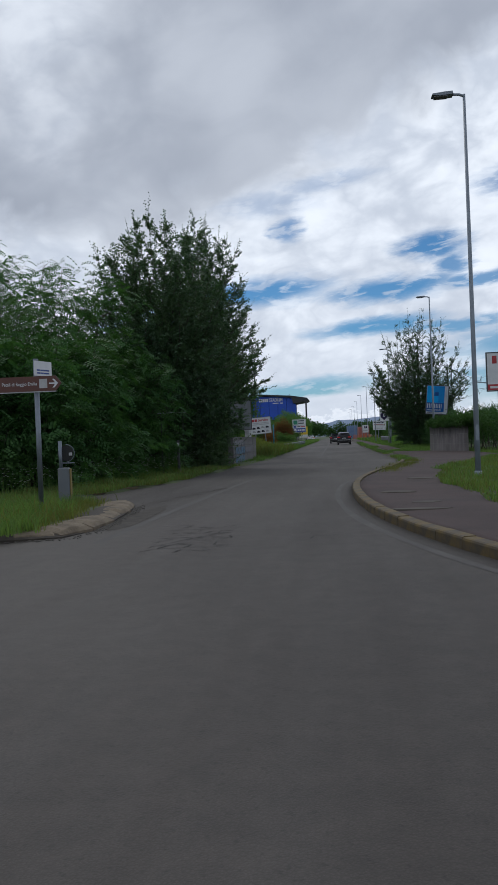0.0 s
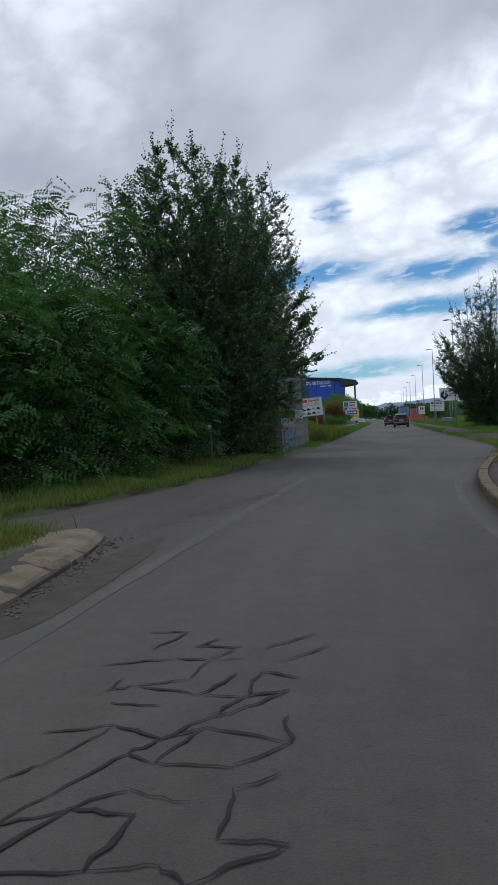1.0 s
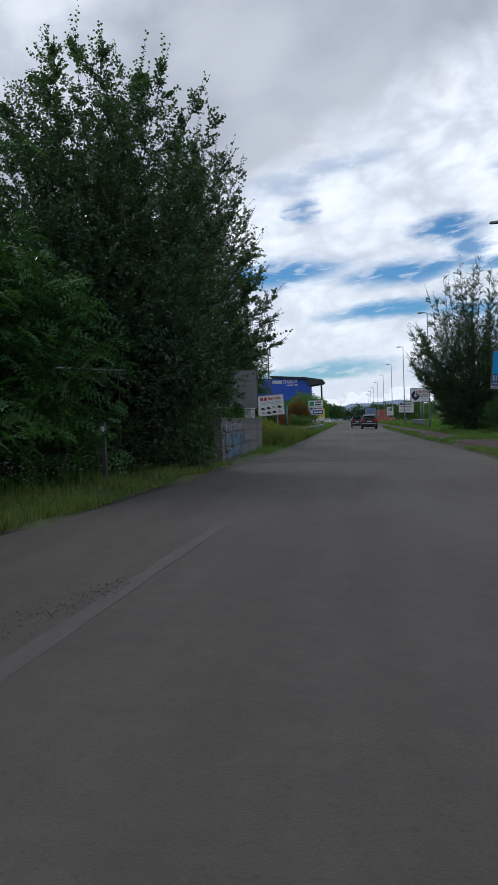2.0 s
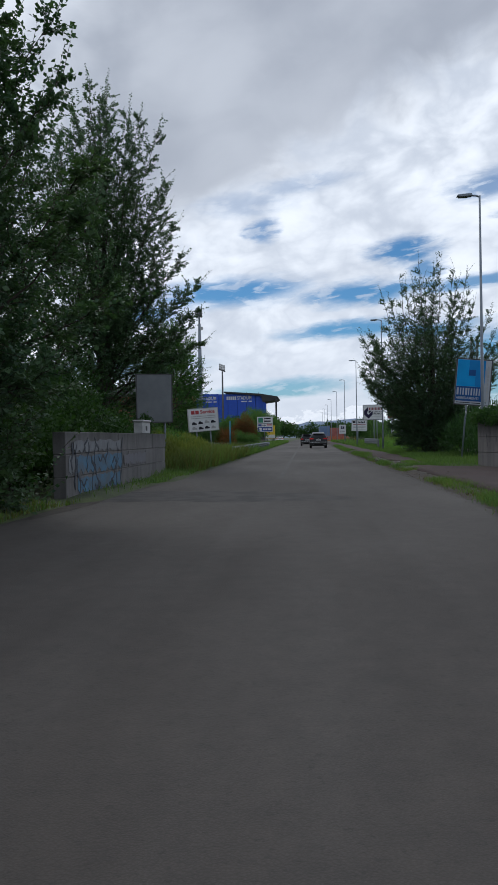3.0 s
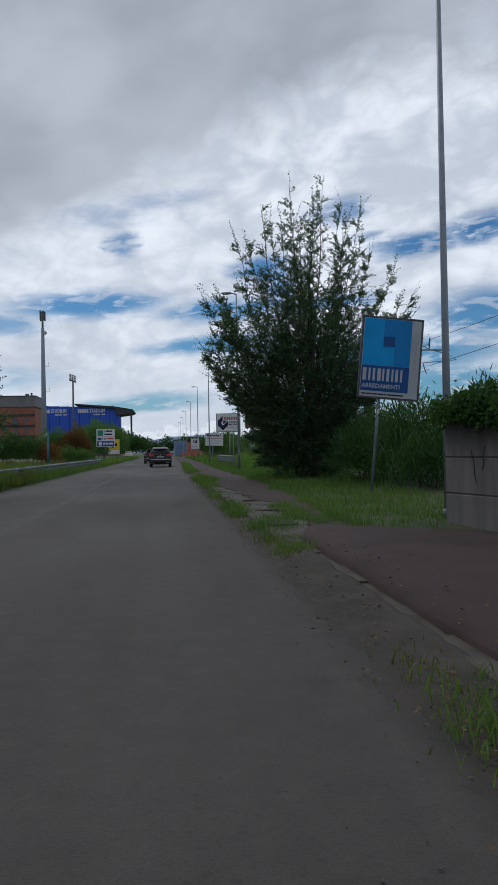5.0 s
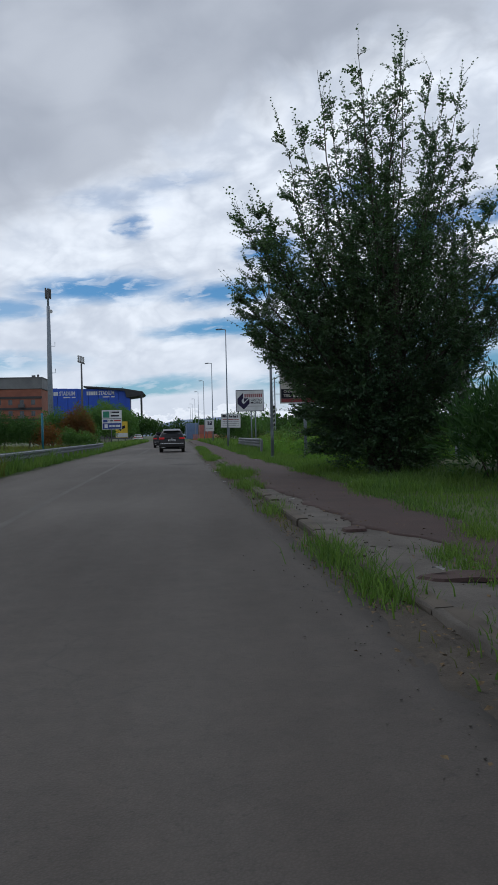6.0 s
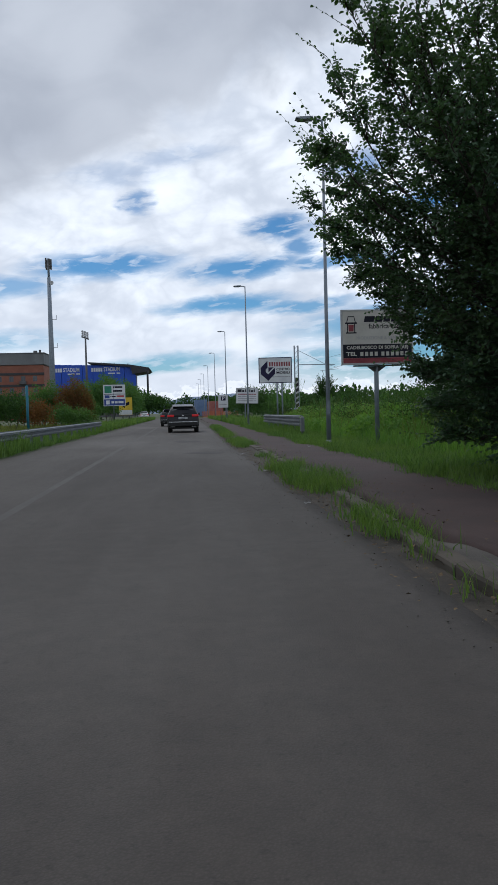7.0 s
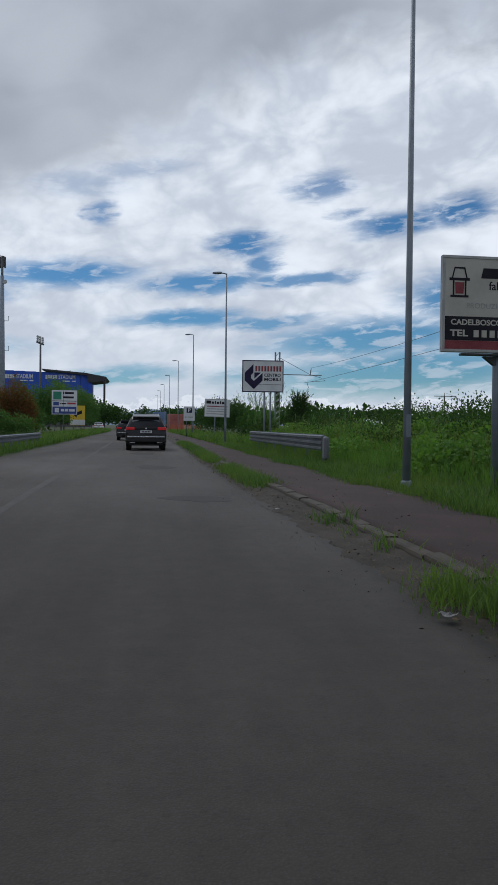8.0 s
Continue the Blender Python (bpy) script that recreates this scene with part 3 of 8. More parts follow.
def make_tree(name, label, x, y, profile, seed, limbs=26, twigs=1500, leaves=22, leaf=(0.07, 0.028), material=None, trunk_r=0.16, lean=(0, 0), fill=0.45, rise=0.6, twig_len=(0.5, 1.3), sparse_top=0.0, z0=0.0, fork=0.25, group="", compound=False, stems=1, reach=1.5, squeeze=0.86, shoots=0, crest=1.0, rounded=False, per=9, skirt=0):
    rng = np.random.default_rng(seed)
    top = profile[-1][0]
    root = thing(name, label, "tree", x, y, z0, group=group)
    bm = bmesh.new()
    # trunk
    stem_tops = []
    for s in range(stems):
        off = Vector((0, 0, 0)) if s == 0 else Vector((rng.uniform(-.5, .5), rng.uniform(-.5, .5), 0))
        ht = top * (0.62 if s == 0 else 0.5)
        bend = [off + Vector((lean[0] * k + rng.normal(0, .06 * k * 3), lean[1] * k + rng.normal(0, .06 * k * 3), -0.15 + ht * k)) for k in np.linspace(0, 1, 7)]
        tube(bm, bend, [trunk_r * (1.25 if k == 0 else 1 - 0.8 * k) + 0.01 for k in np.linspace(0, 1, 7)], 9)
        stem_tops.append(bend)
    # limbs
    ends, paths = [], []
    ga = 2.39996
    for k in range(limbs):
        u = (k + 0.5) / limbs
        zt = profile[0][0] + (top * crest - profile[0][0]) * (0.1 + 0.9 * u ** 0.85)
        r = profile_r(profile, zt - 0.02) * rng.uniform(0.6, 1.08) * squeeze
        a = k * ga + rng.uniform(-.4, .4)
        end = np.array([math.cos(a) * r, math.sin(a) * r, zt])
        st = stem_tops[k % stems]
        h = max(fork * top * 0.4, zt * rng.uniform(0.25, 0.55))
        f = min(1, (h + 0.15) / (top * 0.55)) * 5.9
        j = int(f)
        p0 = np.array(st[j].lerp(st[j + 1], f - j))
        c = p0 * 0.35 + end * 0.65
        c[2] = p0[2] + (end[2] - p0[2]) * (1 - rise) * 0.9
        pts = [(1 - s) ** 2 * p0 + 2 * s * (1 - s) * c + s * s * end + (rng.normal(0, .06, 3) if 0 < s < 1 else 0) for s in np.linspace(0, 1, 7)]
        r0 = trunk_r * rng.uniform(0.18, 0.3)
        tube(bm, pts, [r0 * (1 - 0.95 * s) + 0.003 for s in np.linspace(0, 1, 7)], 5, False)
        paths.append(np.array(pts))
    part("trunk", bm, BARK, root, "dark ridged trunk with spreading limbs", True)
    # side branches, then twigs along them
    P = np.array(paths)
    bl = np.repeat(np.arange(limbs), per)
    nb = len(bl)
    s = (0.22 + 0.78 * rng.uniform(0, 1, nb) ** 0.85) * 5.999
    j = s.astype(int)
    q0 = P[bl, j] * (1 - (s - j))[:, None] + P[bl, np.minimum(j + 1, 6)] * (s - j)[:, None]
    tang = unit(P[bl, np.minimum(j + 1, 6)] - P[bl, np.maximum(j, 0)])
    rad = unit(q0 * np.array([1, 1, 0]) + rng.normal(0, 0.6, (nb, 3)) * np.array([1, 1, 0.2]))
    bd = unit(tang * 0.55 + rad * 0.9 + rng.normal(0, 0.35, (nb, 3)) + np.array([0, 0, 0.25 * rise]))
    blen = rng.uniform(0.5, 1.0, nb) * reach * (1.15 - 0.45 * s / 6)
    q1 = q0 + bd * blen[:, None]
    bw = 0.012
    bs = unit(np.cross(bd, rng.normal(0, 1, (nb, 3)))) * bw
    bu = np.cross(bs, bd)
    BV = np.concatenate([np.stack([q0 - bs, q0 + bs, q1], 1).reshape(-1, 3), np.stack([q0 - bu, q0 + bu, q1], 1).reshape(-1, 3)])
    n_l = int(twigs * (1 - fill))
    wgt = 1 - sparse_top * np.clip((q0[:, 2] - top * 0.5) / (top * 0.4), 0, 1)
    which = rng.choice(nb, n_l, p=wgt / wgt.sum())
    u = rng.uniform(0.15, 1.0, n_l)[:, None]
    base = q0[which] * (1 - u) + q1[which] * u + rng.normal(0, 0.05, (n_l, 3))
    n_f = twigs - n_l
    z = rng.uniform(profile[0][0], top * 0.9, n_f * 5)
    rr = profile_r(profile, z)
    keep = rng.uniform(0, 1, len(z)) < (rr / rr.max()) * (1 - np.clip(sparse_top * 1.5, 0, 1) * np.clip((z - top * 0.45) / (top * 0.25), 0, 1))
    z, rr = z[keep][:n_f], rr[keep][:n_f]
    a = rng.uniform(0, 2 * math.pi, len(z))
    q = rr * np.sqrt(rng.uniform(0.02, 1, len(z))) * 0.72
    base = np.concatenate([base, np.stack([np.cos(a) * q, np.sin(a) * q, z], 1)])
    if skirt:
        z = rng.uniform(profile[0][0] * 0.6, 2.6, skirt)
        a = rng.uniform(0, 2 * math.pi, skirt)
        q = profile_r(profile, np.maximum(z, profile[0][0])) * np.sqrt(rng.uniform(0.1, 0.9, skirt)) * (1.0 + 0.2 * np.sin(3 * a + seed))
        base = np.concatenate([base, np.stack([np.cos(a) * q, np.sin(a) * q, z], 1)])
    n = len(base)
    out = base.copy()
    out[:, 2] = 0
    hfrac = np.clip(base[:, 2] / top, 0, 1)
    D = unit(unit(out) * rng.uniform(0.4, 1.0, (n, 1)) * (1.15 - hfrac)[:, None] + np.array([0, 0, 1]) * (rise * (0.12 + 1.15 * hfrac ** 1.6))[:, None] + rng.normal(0, 0.38, (n, 3)))
    TL = rng.uniform(twig_len[0], twig_len[1], n)
    if shoots:
        # long upright shoots that make the feathery top, in two lengths each
        li = rng.choice(np.where(P[:, 6, 2] > top * 0.42)[0], shoots)
        u = rng.uniform(2.5, 5.99, shoots)
        j = u.astype(int)
        sb = P[li, j] * (1 - (u - j))[:, None] + P[li, np.minimum(j + 1, 6)] * (u - j)[:, None] + rng.normal(0, 0.2, (shoots, 3))
        zb = sb[:, 2]
        lt = unit(P[li, 6] - P[li, 3])
        sd = unit(lt * 0.7 + np.array([0, 0, 0.8]) + rng.normal(0, 0.16, (shoots, 3)))
        sl = np.minimum(rng.uniform(0.35, 0.85, shoots), np.maximum(0.2, (top * 1.02 - zb) / 2))
        base = np.concatenate([base, sb, sb + sd * sl[:, None]])
        D = np.concatenate([D, sd, unit(sd + rng.normal(0, 0.1, (shoots, 3)))])
        TL = np.concatenate([TL, sl, sl])
        n = len(base)
    dress(root, rng, base, D, TL, BV, leaves, leaf, material, compound, rounded)
    return root


def plume_tree(name, label, x, y, tips, profile, seed, material, leaf=(0.075, 0.028), trunk_r=0.2, stems=4, extra=24, sprays=20, twigs=8, leaves=12, core=1600, skirt=0, wide=(0.6, 1.0), rounded=False, low=0.12, arch=(0.6, 0.42), core_top=0.8, airy=99.0, layer=1.0):
    """A field elm: ascending limbs that each end in a tapering leafy plume. tips: (dx, dy, z, half-width) of the outer plumes."""
    rng = np.random.default_rng(seed)
    root = thing(name, label, "tree", x, y, 0)
    top = max(t[2] for t in tips)
    bm = bmesh.new()
    stem_rows = []
    for k in range(stems):
        a = k * 2.39996
        off = Vector((math.cos(a), math.sin(a), 0)) * (0.0 if k == 0 else 0.28)
        ht = top * (0.7 if k == 0 else 0.52)
        row = [off * (1 + 2.2 * u) + Vector((rng.normal(0, .12 * u), rng.normal(0, .12 * u), -0.15 + ht * u)) for u in np.linspace(0, 1, 7)]
        tube(bm, row, [trunk_r * (1.3 if u == 0 else 1 - 0.8 * u) + 0.01 for u in np.linspace(0, 1, 7)], 9)
        stem_rows.append((row, ht))
    ends = [tuple(t) for t in tips]
    for k in range(extra):
        z = profile[0][0] + (profile[-1][0] - profile[0][0]) * (k + 0.5) / extra
        r = profile_r(profile, z) * rng.uniform(0.5, 0.98)
        a = k * 2.39996 + rng.uniform(-.3, .3)
        ends.append((math.cos(a) * r, math.sin(a) * r, z, rng.uniform(*wide)))
    paths = []
    for k, (dx, dy, z, w) in enumerate(ends):
        end = np.array([dx, dy, z])
        row, ht = stem_rows[k % stems]
        h = min(max(low * top * rng.uniform(0.6, 1.1), z * rng.uniform(0.18, 0.42) - 0.15 * math.hypot(dx, dy)), ht * 0.95)
        h = min(h, z * 0.8)
        f = min(5.99, max(0.05, (h + 0.15) / ht * 6))
        j = int(f)
        p0 = np.array(row[j].lerp(row[j + 1], f - j))
        c = p0 * (1 - arch[0]) + end * arch[0]
        c[2] = p0[2] + (end[2] - p0[2]) * arch[1]
        pts = [(1 - u) ** 2 * p0 + 2 * u * (1 - u) * c + u * u * end + (rng.normal(0, .05, 3) if 0 < u < 1 else 0) for u in np.linspace(0, 1, 9)]
        r0 = trunk_r * rng.uniform(0.14, 0.24)
        tube(bm, pts, [r0 * (1 - 0.97 * u) + 0.003 for u in np.linspace(0, 1, 9)], 6, False)
        paths.append(np.array(pts))
    part("trunk", bm, BARK, root, "dark ridged stems with ascending limbs", True)
    P, W = np.array(paths), np.array([e[3] for e in ends])
    li = np.repeat(np.arange(len(ends)), sprays)
    nb = len(li)
    u = 0.2 + 0.78 * np.tile((np.arange(sprays) + 0.5) / sprays, len(ends)) ** 1.0 + rng.normal(0, 0.015, nb)
    u = np.clip(u, 0.15, 0.999)
    f = u * 7.999
    j = f.astype(int)
    q0 = P[li, j] * (1 - (f - j))[:, None] + P[li, j + 1] * (f - j)[:, None]
    tang = unit(P[li, j + 1] - P[li, j])
    side = unit(np.cross(tang, rng.normal(0, 1, (nb, 3)))) * np.array([1, 1, layer])
    bd = unit(tang * 0.75 + side * 0.8 + np.array([0, 0, 0.12]) + rng.normal(0, 0.12, (nb, 3)))
    bl = W[li] * (2.1 - 1.6 * u) * rng.uniform(0.5, 1.2, nb)
    q1 = q0 + bd * bl[:, None]
    bs = unit(np.cross(bd, rng.normal(0, 1, (nb, 3)))) * 0.011
    bu = np.cross(bs, bd)
    BV = np.concatenate([np.stack([q0 - bs, q0 + bs, q1], 1).reshape(-1, 3), np.stack([q0 - bu, q0 + bu, q1], 1).reshape(-1, 3)])
    tb = np.repeat(np.arange(nb), twigs)
    n = len(tb)
    v = np.tile((np.arange(twigs) + 0.6) / twigs, nb) + rng.normal(0, 0.04, n)
    base = q0[tb] * (1 - v)[:, None] + q1[tb] * v[:, None]
    flat = unit(np.cross(bd[tb], np.array([0, 0, 1.0]) + rng.normal(0, 0.35, (n, 3))))
    sg = np.where(np.tile(np.arange(twigs) % 2, nb) > 0, 1.0, -1.0)[:, None]
    D = unit(bd[tb] * 0.75 + flat * sg * 0.6 + np.array([0, 0, 0.18 * layer]) + rng.normal(0, 0.22, (n, 3)) * np.array([1, 1, layer]))
    TL = rng.uniform(0.22, 0.48, n) * (1.15 - 0.35 * u[tb])
    # leading shoots carry each plume to its point
    lead = np.repeat(np.arange(len(ends)), 5)
    ls = np.tile(np.array([0.0, 0.6, 1.4, 2.4, 3.4]), len(ends))
    lb = P[lead, 8] - unit(P[lead, 8] - P[lead, 7]) * (0.3 * ls)[:, None]
    ld = unit(unit(P[lead, 8] - P[lead, 6]) + rng.normal(0, 0.2, (len(lead), 3)) + np.array([0, 0, 0.12]))
    base, D, TL = np.concatenate([base, lb]), np.concatenate([D, ld]), np.concatenate([TL, rng.uniform(0.5, 1.0, len(lead))])
    # the dense inside of the crown
    z = rng.uniform(profile[0][0], profile[-1][0] * core_top, core * 5)
    rr = profile_r(profile, z)
    keep = rng.uniform(0, 1, len(z)) < (rr / rr.max()) * np.clip(1.5 * (1.1 - z / (profile[-1][0] * core_top)), 0, 1)
    z, rr = z[keep][:core], rr[keep][:core]
    if skirt:
        z = np.concatenate([z, rng.uniform(0.1, 2.4, skirt)])
        rr = np.concatenate([rr, profile_r(profile, np.maximum(z[-skirt:], profile[0][0])) * 1.2])
    a = rng.uniform(0, 6.283, len(z))
    q = rr * np.sqrt(rng.uniform(0.03, 1, len(z))) * 0.86 * (1 + 0.12 * np.sin(3 * a + z * 1.3))
    cb = np.stack([np.cos(a) * q, np.sin(a) * q, z], 1)
    cd = unit(unit(cb * np.array([1, 1, 0])) * 0.8 + np.array([0, 0, 0.5]) + rng.normal(0, 0.4, (len(z), 3)))
    base, D, TL = np.concatenate([base, cb]), np.concatenate([D, cd]), np.concatenate([TL, rng.uniform(0.3, 0.7, len(z))])
    # the top of the crown is thin, with sky between its shoots
    stay = rng.uniform(0, 1, len(base)) < np.clip(1.25 - 0.2 * (base[:, 2] - airy), 0.5, 1)
    dress(root, rng, base[stay], D[stay], TL[stay], BV, leaves, leaf, material, False, rounded)
    return root


E2 = [(0.3, 1.4), (1.6, 1.7), (3.0, 2.4), (4.5, 3.0), (6, 3.0), (7.4, 2.5), (8.6, 2.1), (10, 1.8), (11.2, 1.0), (11.6, 0.4)]
plume_tree("elm_tree", "spreading field elm with dark leaves beside the footway", 6.2, 67.2, [
    (0.8, 0.3, 11.7, 0.5), (0.4, -0.6, 11.0, 0.5), (-0.55, 0.2, 11.4, 0.45), (-0.2, 0.7, 10.6, 0.6), (-1.75, -0.3, 10.6, 0.55), (-1.3, 0.5, 10.0, 0.6), (-2.7, 0.4, 9.5, 0.5), (-2.3, -0.5, 8.9, 0.5), (1.6, 0.5, 10.9, 0.5), (2.2, -0.2, 10.6, 0.5), (2.35, 0.6, 9.5, 0.5), (1.5, -0.7, 9.8, 0.6),
    (-3.4, 0.4, 7.2, 0.55), (-3.9, -0.5, 6.9, 0.5), (-3.6, 0.8, 5.9, 0.65), (-3.8, 0.4, 4.9, 0.65), (-3.4, 0.5, 4.0, 0.5), (-3.0, -1.6, 4.6, 0.55),
    (-3.7, -0.6, 6.2, 0.7), (-3.2, 0.2, 6.5, 0.8), (-3.0, -1.2, 5.5, 0.9), (-3.3, -1.4, 6.6, 0.65), (-2.6, -0.8, 7.2, 0.75), (-3.5, 1.2, 5.2, 0.8),
    (4.2, 0.5, 6.3, 0.75), (3.7, -0.6, 5.2, 0.85), (4.3, 0.2, 5.4, 0.65), (3.1, 0.5, 7.4, 0.7), (3.4, -0.8, 6.6, 0.8), (4.0, 0.9, 4.4, 0.7),
    (2.6, 0.0, 8.8, 0.4), (3.6, 0.3, 8.3, 0.5), (4.1, -0.3, 7.1, 0.55), (3.9, 0.6, 5.8, 0.75), (3.5, -0.5, 4.5, 0.8), (2.8, 0.2, 3.2, 0.8), (-1.8, 0.1, 1.6, 0.7), (1.9, -0.3, 1.4, 0.7),
    (-3.2, 3.3, 7.4, 0.5), (-3.4, 3.4, 5.9, 0.45), (-3.6, 3.3, 5.0, 0.35), (-3.3, 3.5, 4.5, 0.4), (-2.9, 3.4, 4.0, 0.4), (-2.7, 3.6, 3.6, 0.35), (-2.2, 3.4, 3.1, 0.4), (-1.9, 3.4, 2.6, 0.4), (-1.5, 3.5, 2.0, 0.5),
    (-3.8, 1.8, 5.3, 0.4), (-3.4, 1.9, 4.1, 0.35), (-2.1, 1.8, 1.8, 0.5), (-1.8, 1.8, 1.2, 0.5), (-1.6, 1.8, 0.7, 0.5)],
    E2, 11, ELM, (0.068, 0.025), 0.2, 5, 26, 20, 8, 10, 4600, 800, rounded=True, wide=(0.6, 0.9), core_top=0.66, airy=6.8, layer=0.55)
EA = [(0.3, 2.8), (2, 3.4), (5, 3.7), (7.4, 3.4), (8.8, 2.8), (10.0, 2.0), (10.9, 1.0)]
plume_tree("elm_tree", "dense dark field elm with upright shoots", -8.5, 33.6, [
    (-0.3, 0.2, 11.4, 0.5), (-0.8, -0.5, 10.9, 0.5), (-2.7, 0.2, 9.8, 0.55), (-2.0, -0.8, 9.2, 0.8), (0.6, -0.4, 9.9, 0.7), (1.4, 0.3, 10.5, 0.6), (2.1, -0.3, 10.2, 0.6), (2.9, 0.3, 9.6, 0.55), (3.3, -0.6, 8.6, 0.7),
    (3.6, 0.2, 7.9, 0.6), (3.9, -0.5, 6.6, 0.7), (4.1, 0.3, 5.6, 0.7), (4.25, -0.3, 4.6, 0.7), (4.3, 0.3, 3.3, 0.7), (3.6, -0.6, 2.2, 0.8), (1.6, -2.6, 7.8, 0.9), (0.2, -3.2, 6.0, 0.9), (2.6, -2.4, 4.6, 0.9), (-1.6, -2.8, 7.2, 0.9)],
    EA, 12, ELM, (0.088, 0.036), 0.2, 4, 40, 20, 8, 10, 6600, 500, wide=(0.7, 1.0), arch=(0.55, 0.48), core_top=0.95)
EB = [(1.6, 1.4), (3.2, 2.6), (5, 3.6), (7, 4.0), (9.5, 3.5), (12, 2.9), (14.5, 2.3), (16.5, 1.3), (17.6, 0.5)]
plume_tree("elm_tree", "tall dark elm behind the low concrete wall", -10.2, 56.5, [
    (-0.6, 0.2, 18.2, 0.8), (0.4, -0.3, 17.4, 0.9), (1.2, 0.4, 16.4, 0.9), (1.9, -0.4, 15.9, 0.8), (2.6, 0.2, 15.4, 0.7), (2.0, 0.3, 14.2, 0.9), (2.8, 0.3, 13.1, 0.6), (3.1, -0.4, 12.4, 0.7), (2.2, 0.5, 11.6, 0.9), (3.4, -0.2, 10.9, 0.7), (2.8, 0.4, 10.0, 0.9), (3.7, -0.4, 9.4, 0.7),
    (4.4, 0.3, 8.4, 0.7), (3.9, -0.6, 7.6, 0.8), (4.2, 0.4, 7.0, 0.7), (3.9, 0.2, 6.3, 0.8), (4.6, -0.2, 5.6, 0.6), (3.4, -0.5, 4.9, 0.8), (-1.4, 0.3, 16.8, 0.9), (-2.2, -0.4, 15.4, 1.0), (-3.2, 0.3, 13.5, 1.0), (0.2, -1.2, 15.6, 1.0), (0.8, -1.6, 14.0, 1.1), (-0.8, -1.6, 13.4, 1.1), (0.4, -3.0, 12.0, 1.0), (1.6, -3.0, 8.4, 1.0), (-1.8, -3.2, 9.6, 1.0)],
    EB, 13, ELM, (0.090, 0.036), 0.26, 3, 34, 20, 8, 11, 2600, 0, wide=(0.8, 1.2), low=0.2, arch=(0.45, 0.58), core_top=0.95, airy=14.0, layer=0.5)
EC = [(0.5, 2.6), (3, 3.4), (6, 3.6), (9, 3.0), (11.5, 1.8), (13, 0.6)]
make_tree("elm_tree", "dark elm among dense roadside growth", -10.4, 44, EC, 14, limbs=40, twigs=2000, leaves=24, leaf=(0.09, 0.033), material=ELM, trunk_r=0.22, fill=0.3, rise=0.6, sparse_top=0.4, stems=2, twig_len=(0.35, 0.9), reach=1.6, shoots=100, crest=0.94, per=12)
L0 = [(0.3, 2.2), (2, 2.8), (4.5, 3.0), (6.2, 2.2), (7.6, 0.7)]
for i, (x, y, s) in enumerate(((-9.6, 21.3, 0.55), (-9.2, 24.2, 0.6), (-8.9, 28.6, 0.62), (-11.4, 19.2, 0.6), (-13.6, 20.5, 0.8), (-10.4, 27.4, 1.0), (-13.2, 30.2, 1.2), (-15.2, 34.5, 1.4), (-15.5, 27.0, 1.15), (-12.2, 23.2, 0.8), (-18.5, 30, 1.25), (-20, 24, 1.1))):
    make_tree("ailanthus_tree", "light green tree with feathery compound leaves", x, y, [(a * s, b * s) for a, b in L0], 30 + i, limbs=18, twigs=540 if x > -13 else 260, leaves=6, leaf=(0.105, 0.034), material=LOCUST, trunk_r=0.1, fill=0.55, rise=0.5, stems=2, compound=True, group="ailanthus thicket")

# ---- kerbs ----


def kerb_line(y0, y1, step):
    out, y = [], y0
    while y < y1:
        slope = float(x_right(y + 0.2) - x_right(y - 0.2)) / 0.4
        out.append((float(x_right(y)), y, -math.degrees(math.atan(slope))))
        y += step / math.sqrt(1 + slope * slope)
    return out


def stone_mesh(name, material, length, width, height, chamfer):
    bm = new_box(0, width, -length / 2, length / 2, -0.15, height, 0.0)
    es = [e for e in bm.edges if all(v.co.z > 0 and v.co.x < 0.001 for v in e.verts)]
    bmesh.ops.bevel(bm, geom=es, offset=chamfer, segments=2, affect="EDGES", profile=0.5)
    me = bpy.data.meshes.new(name)
    bm.to_mesh(me)
    bm.free()
    me.materials.append(material)
    return me


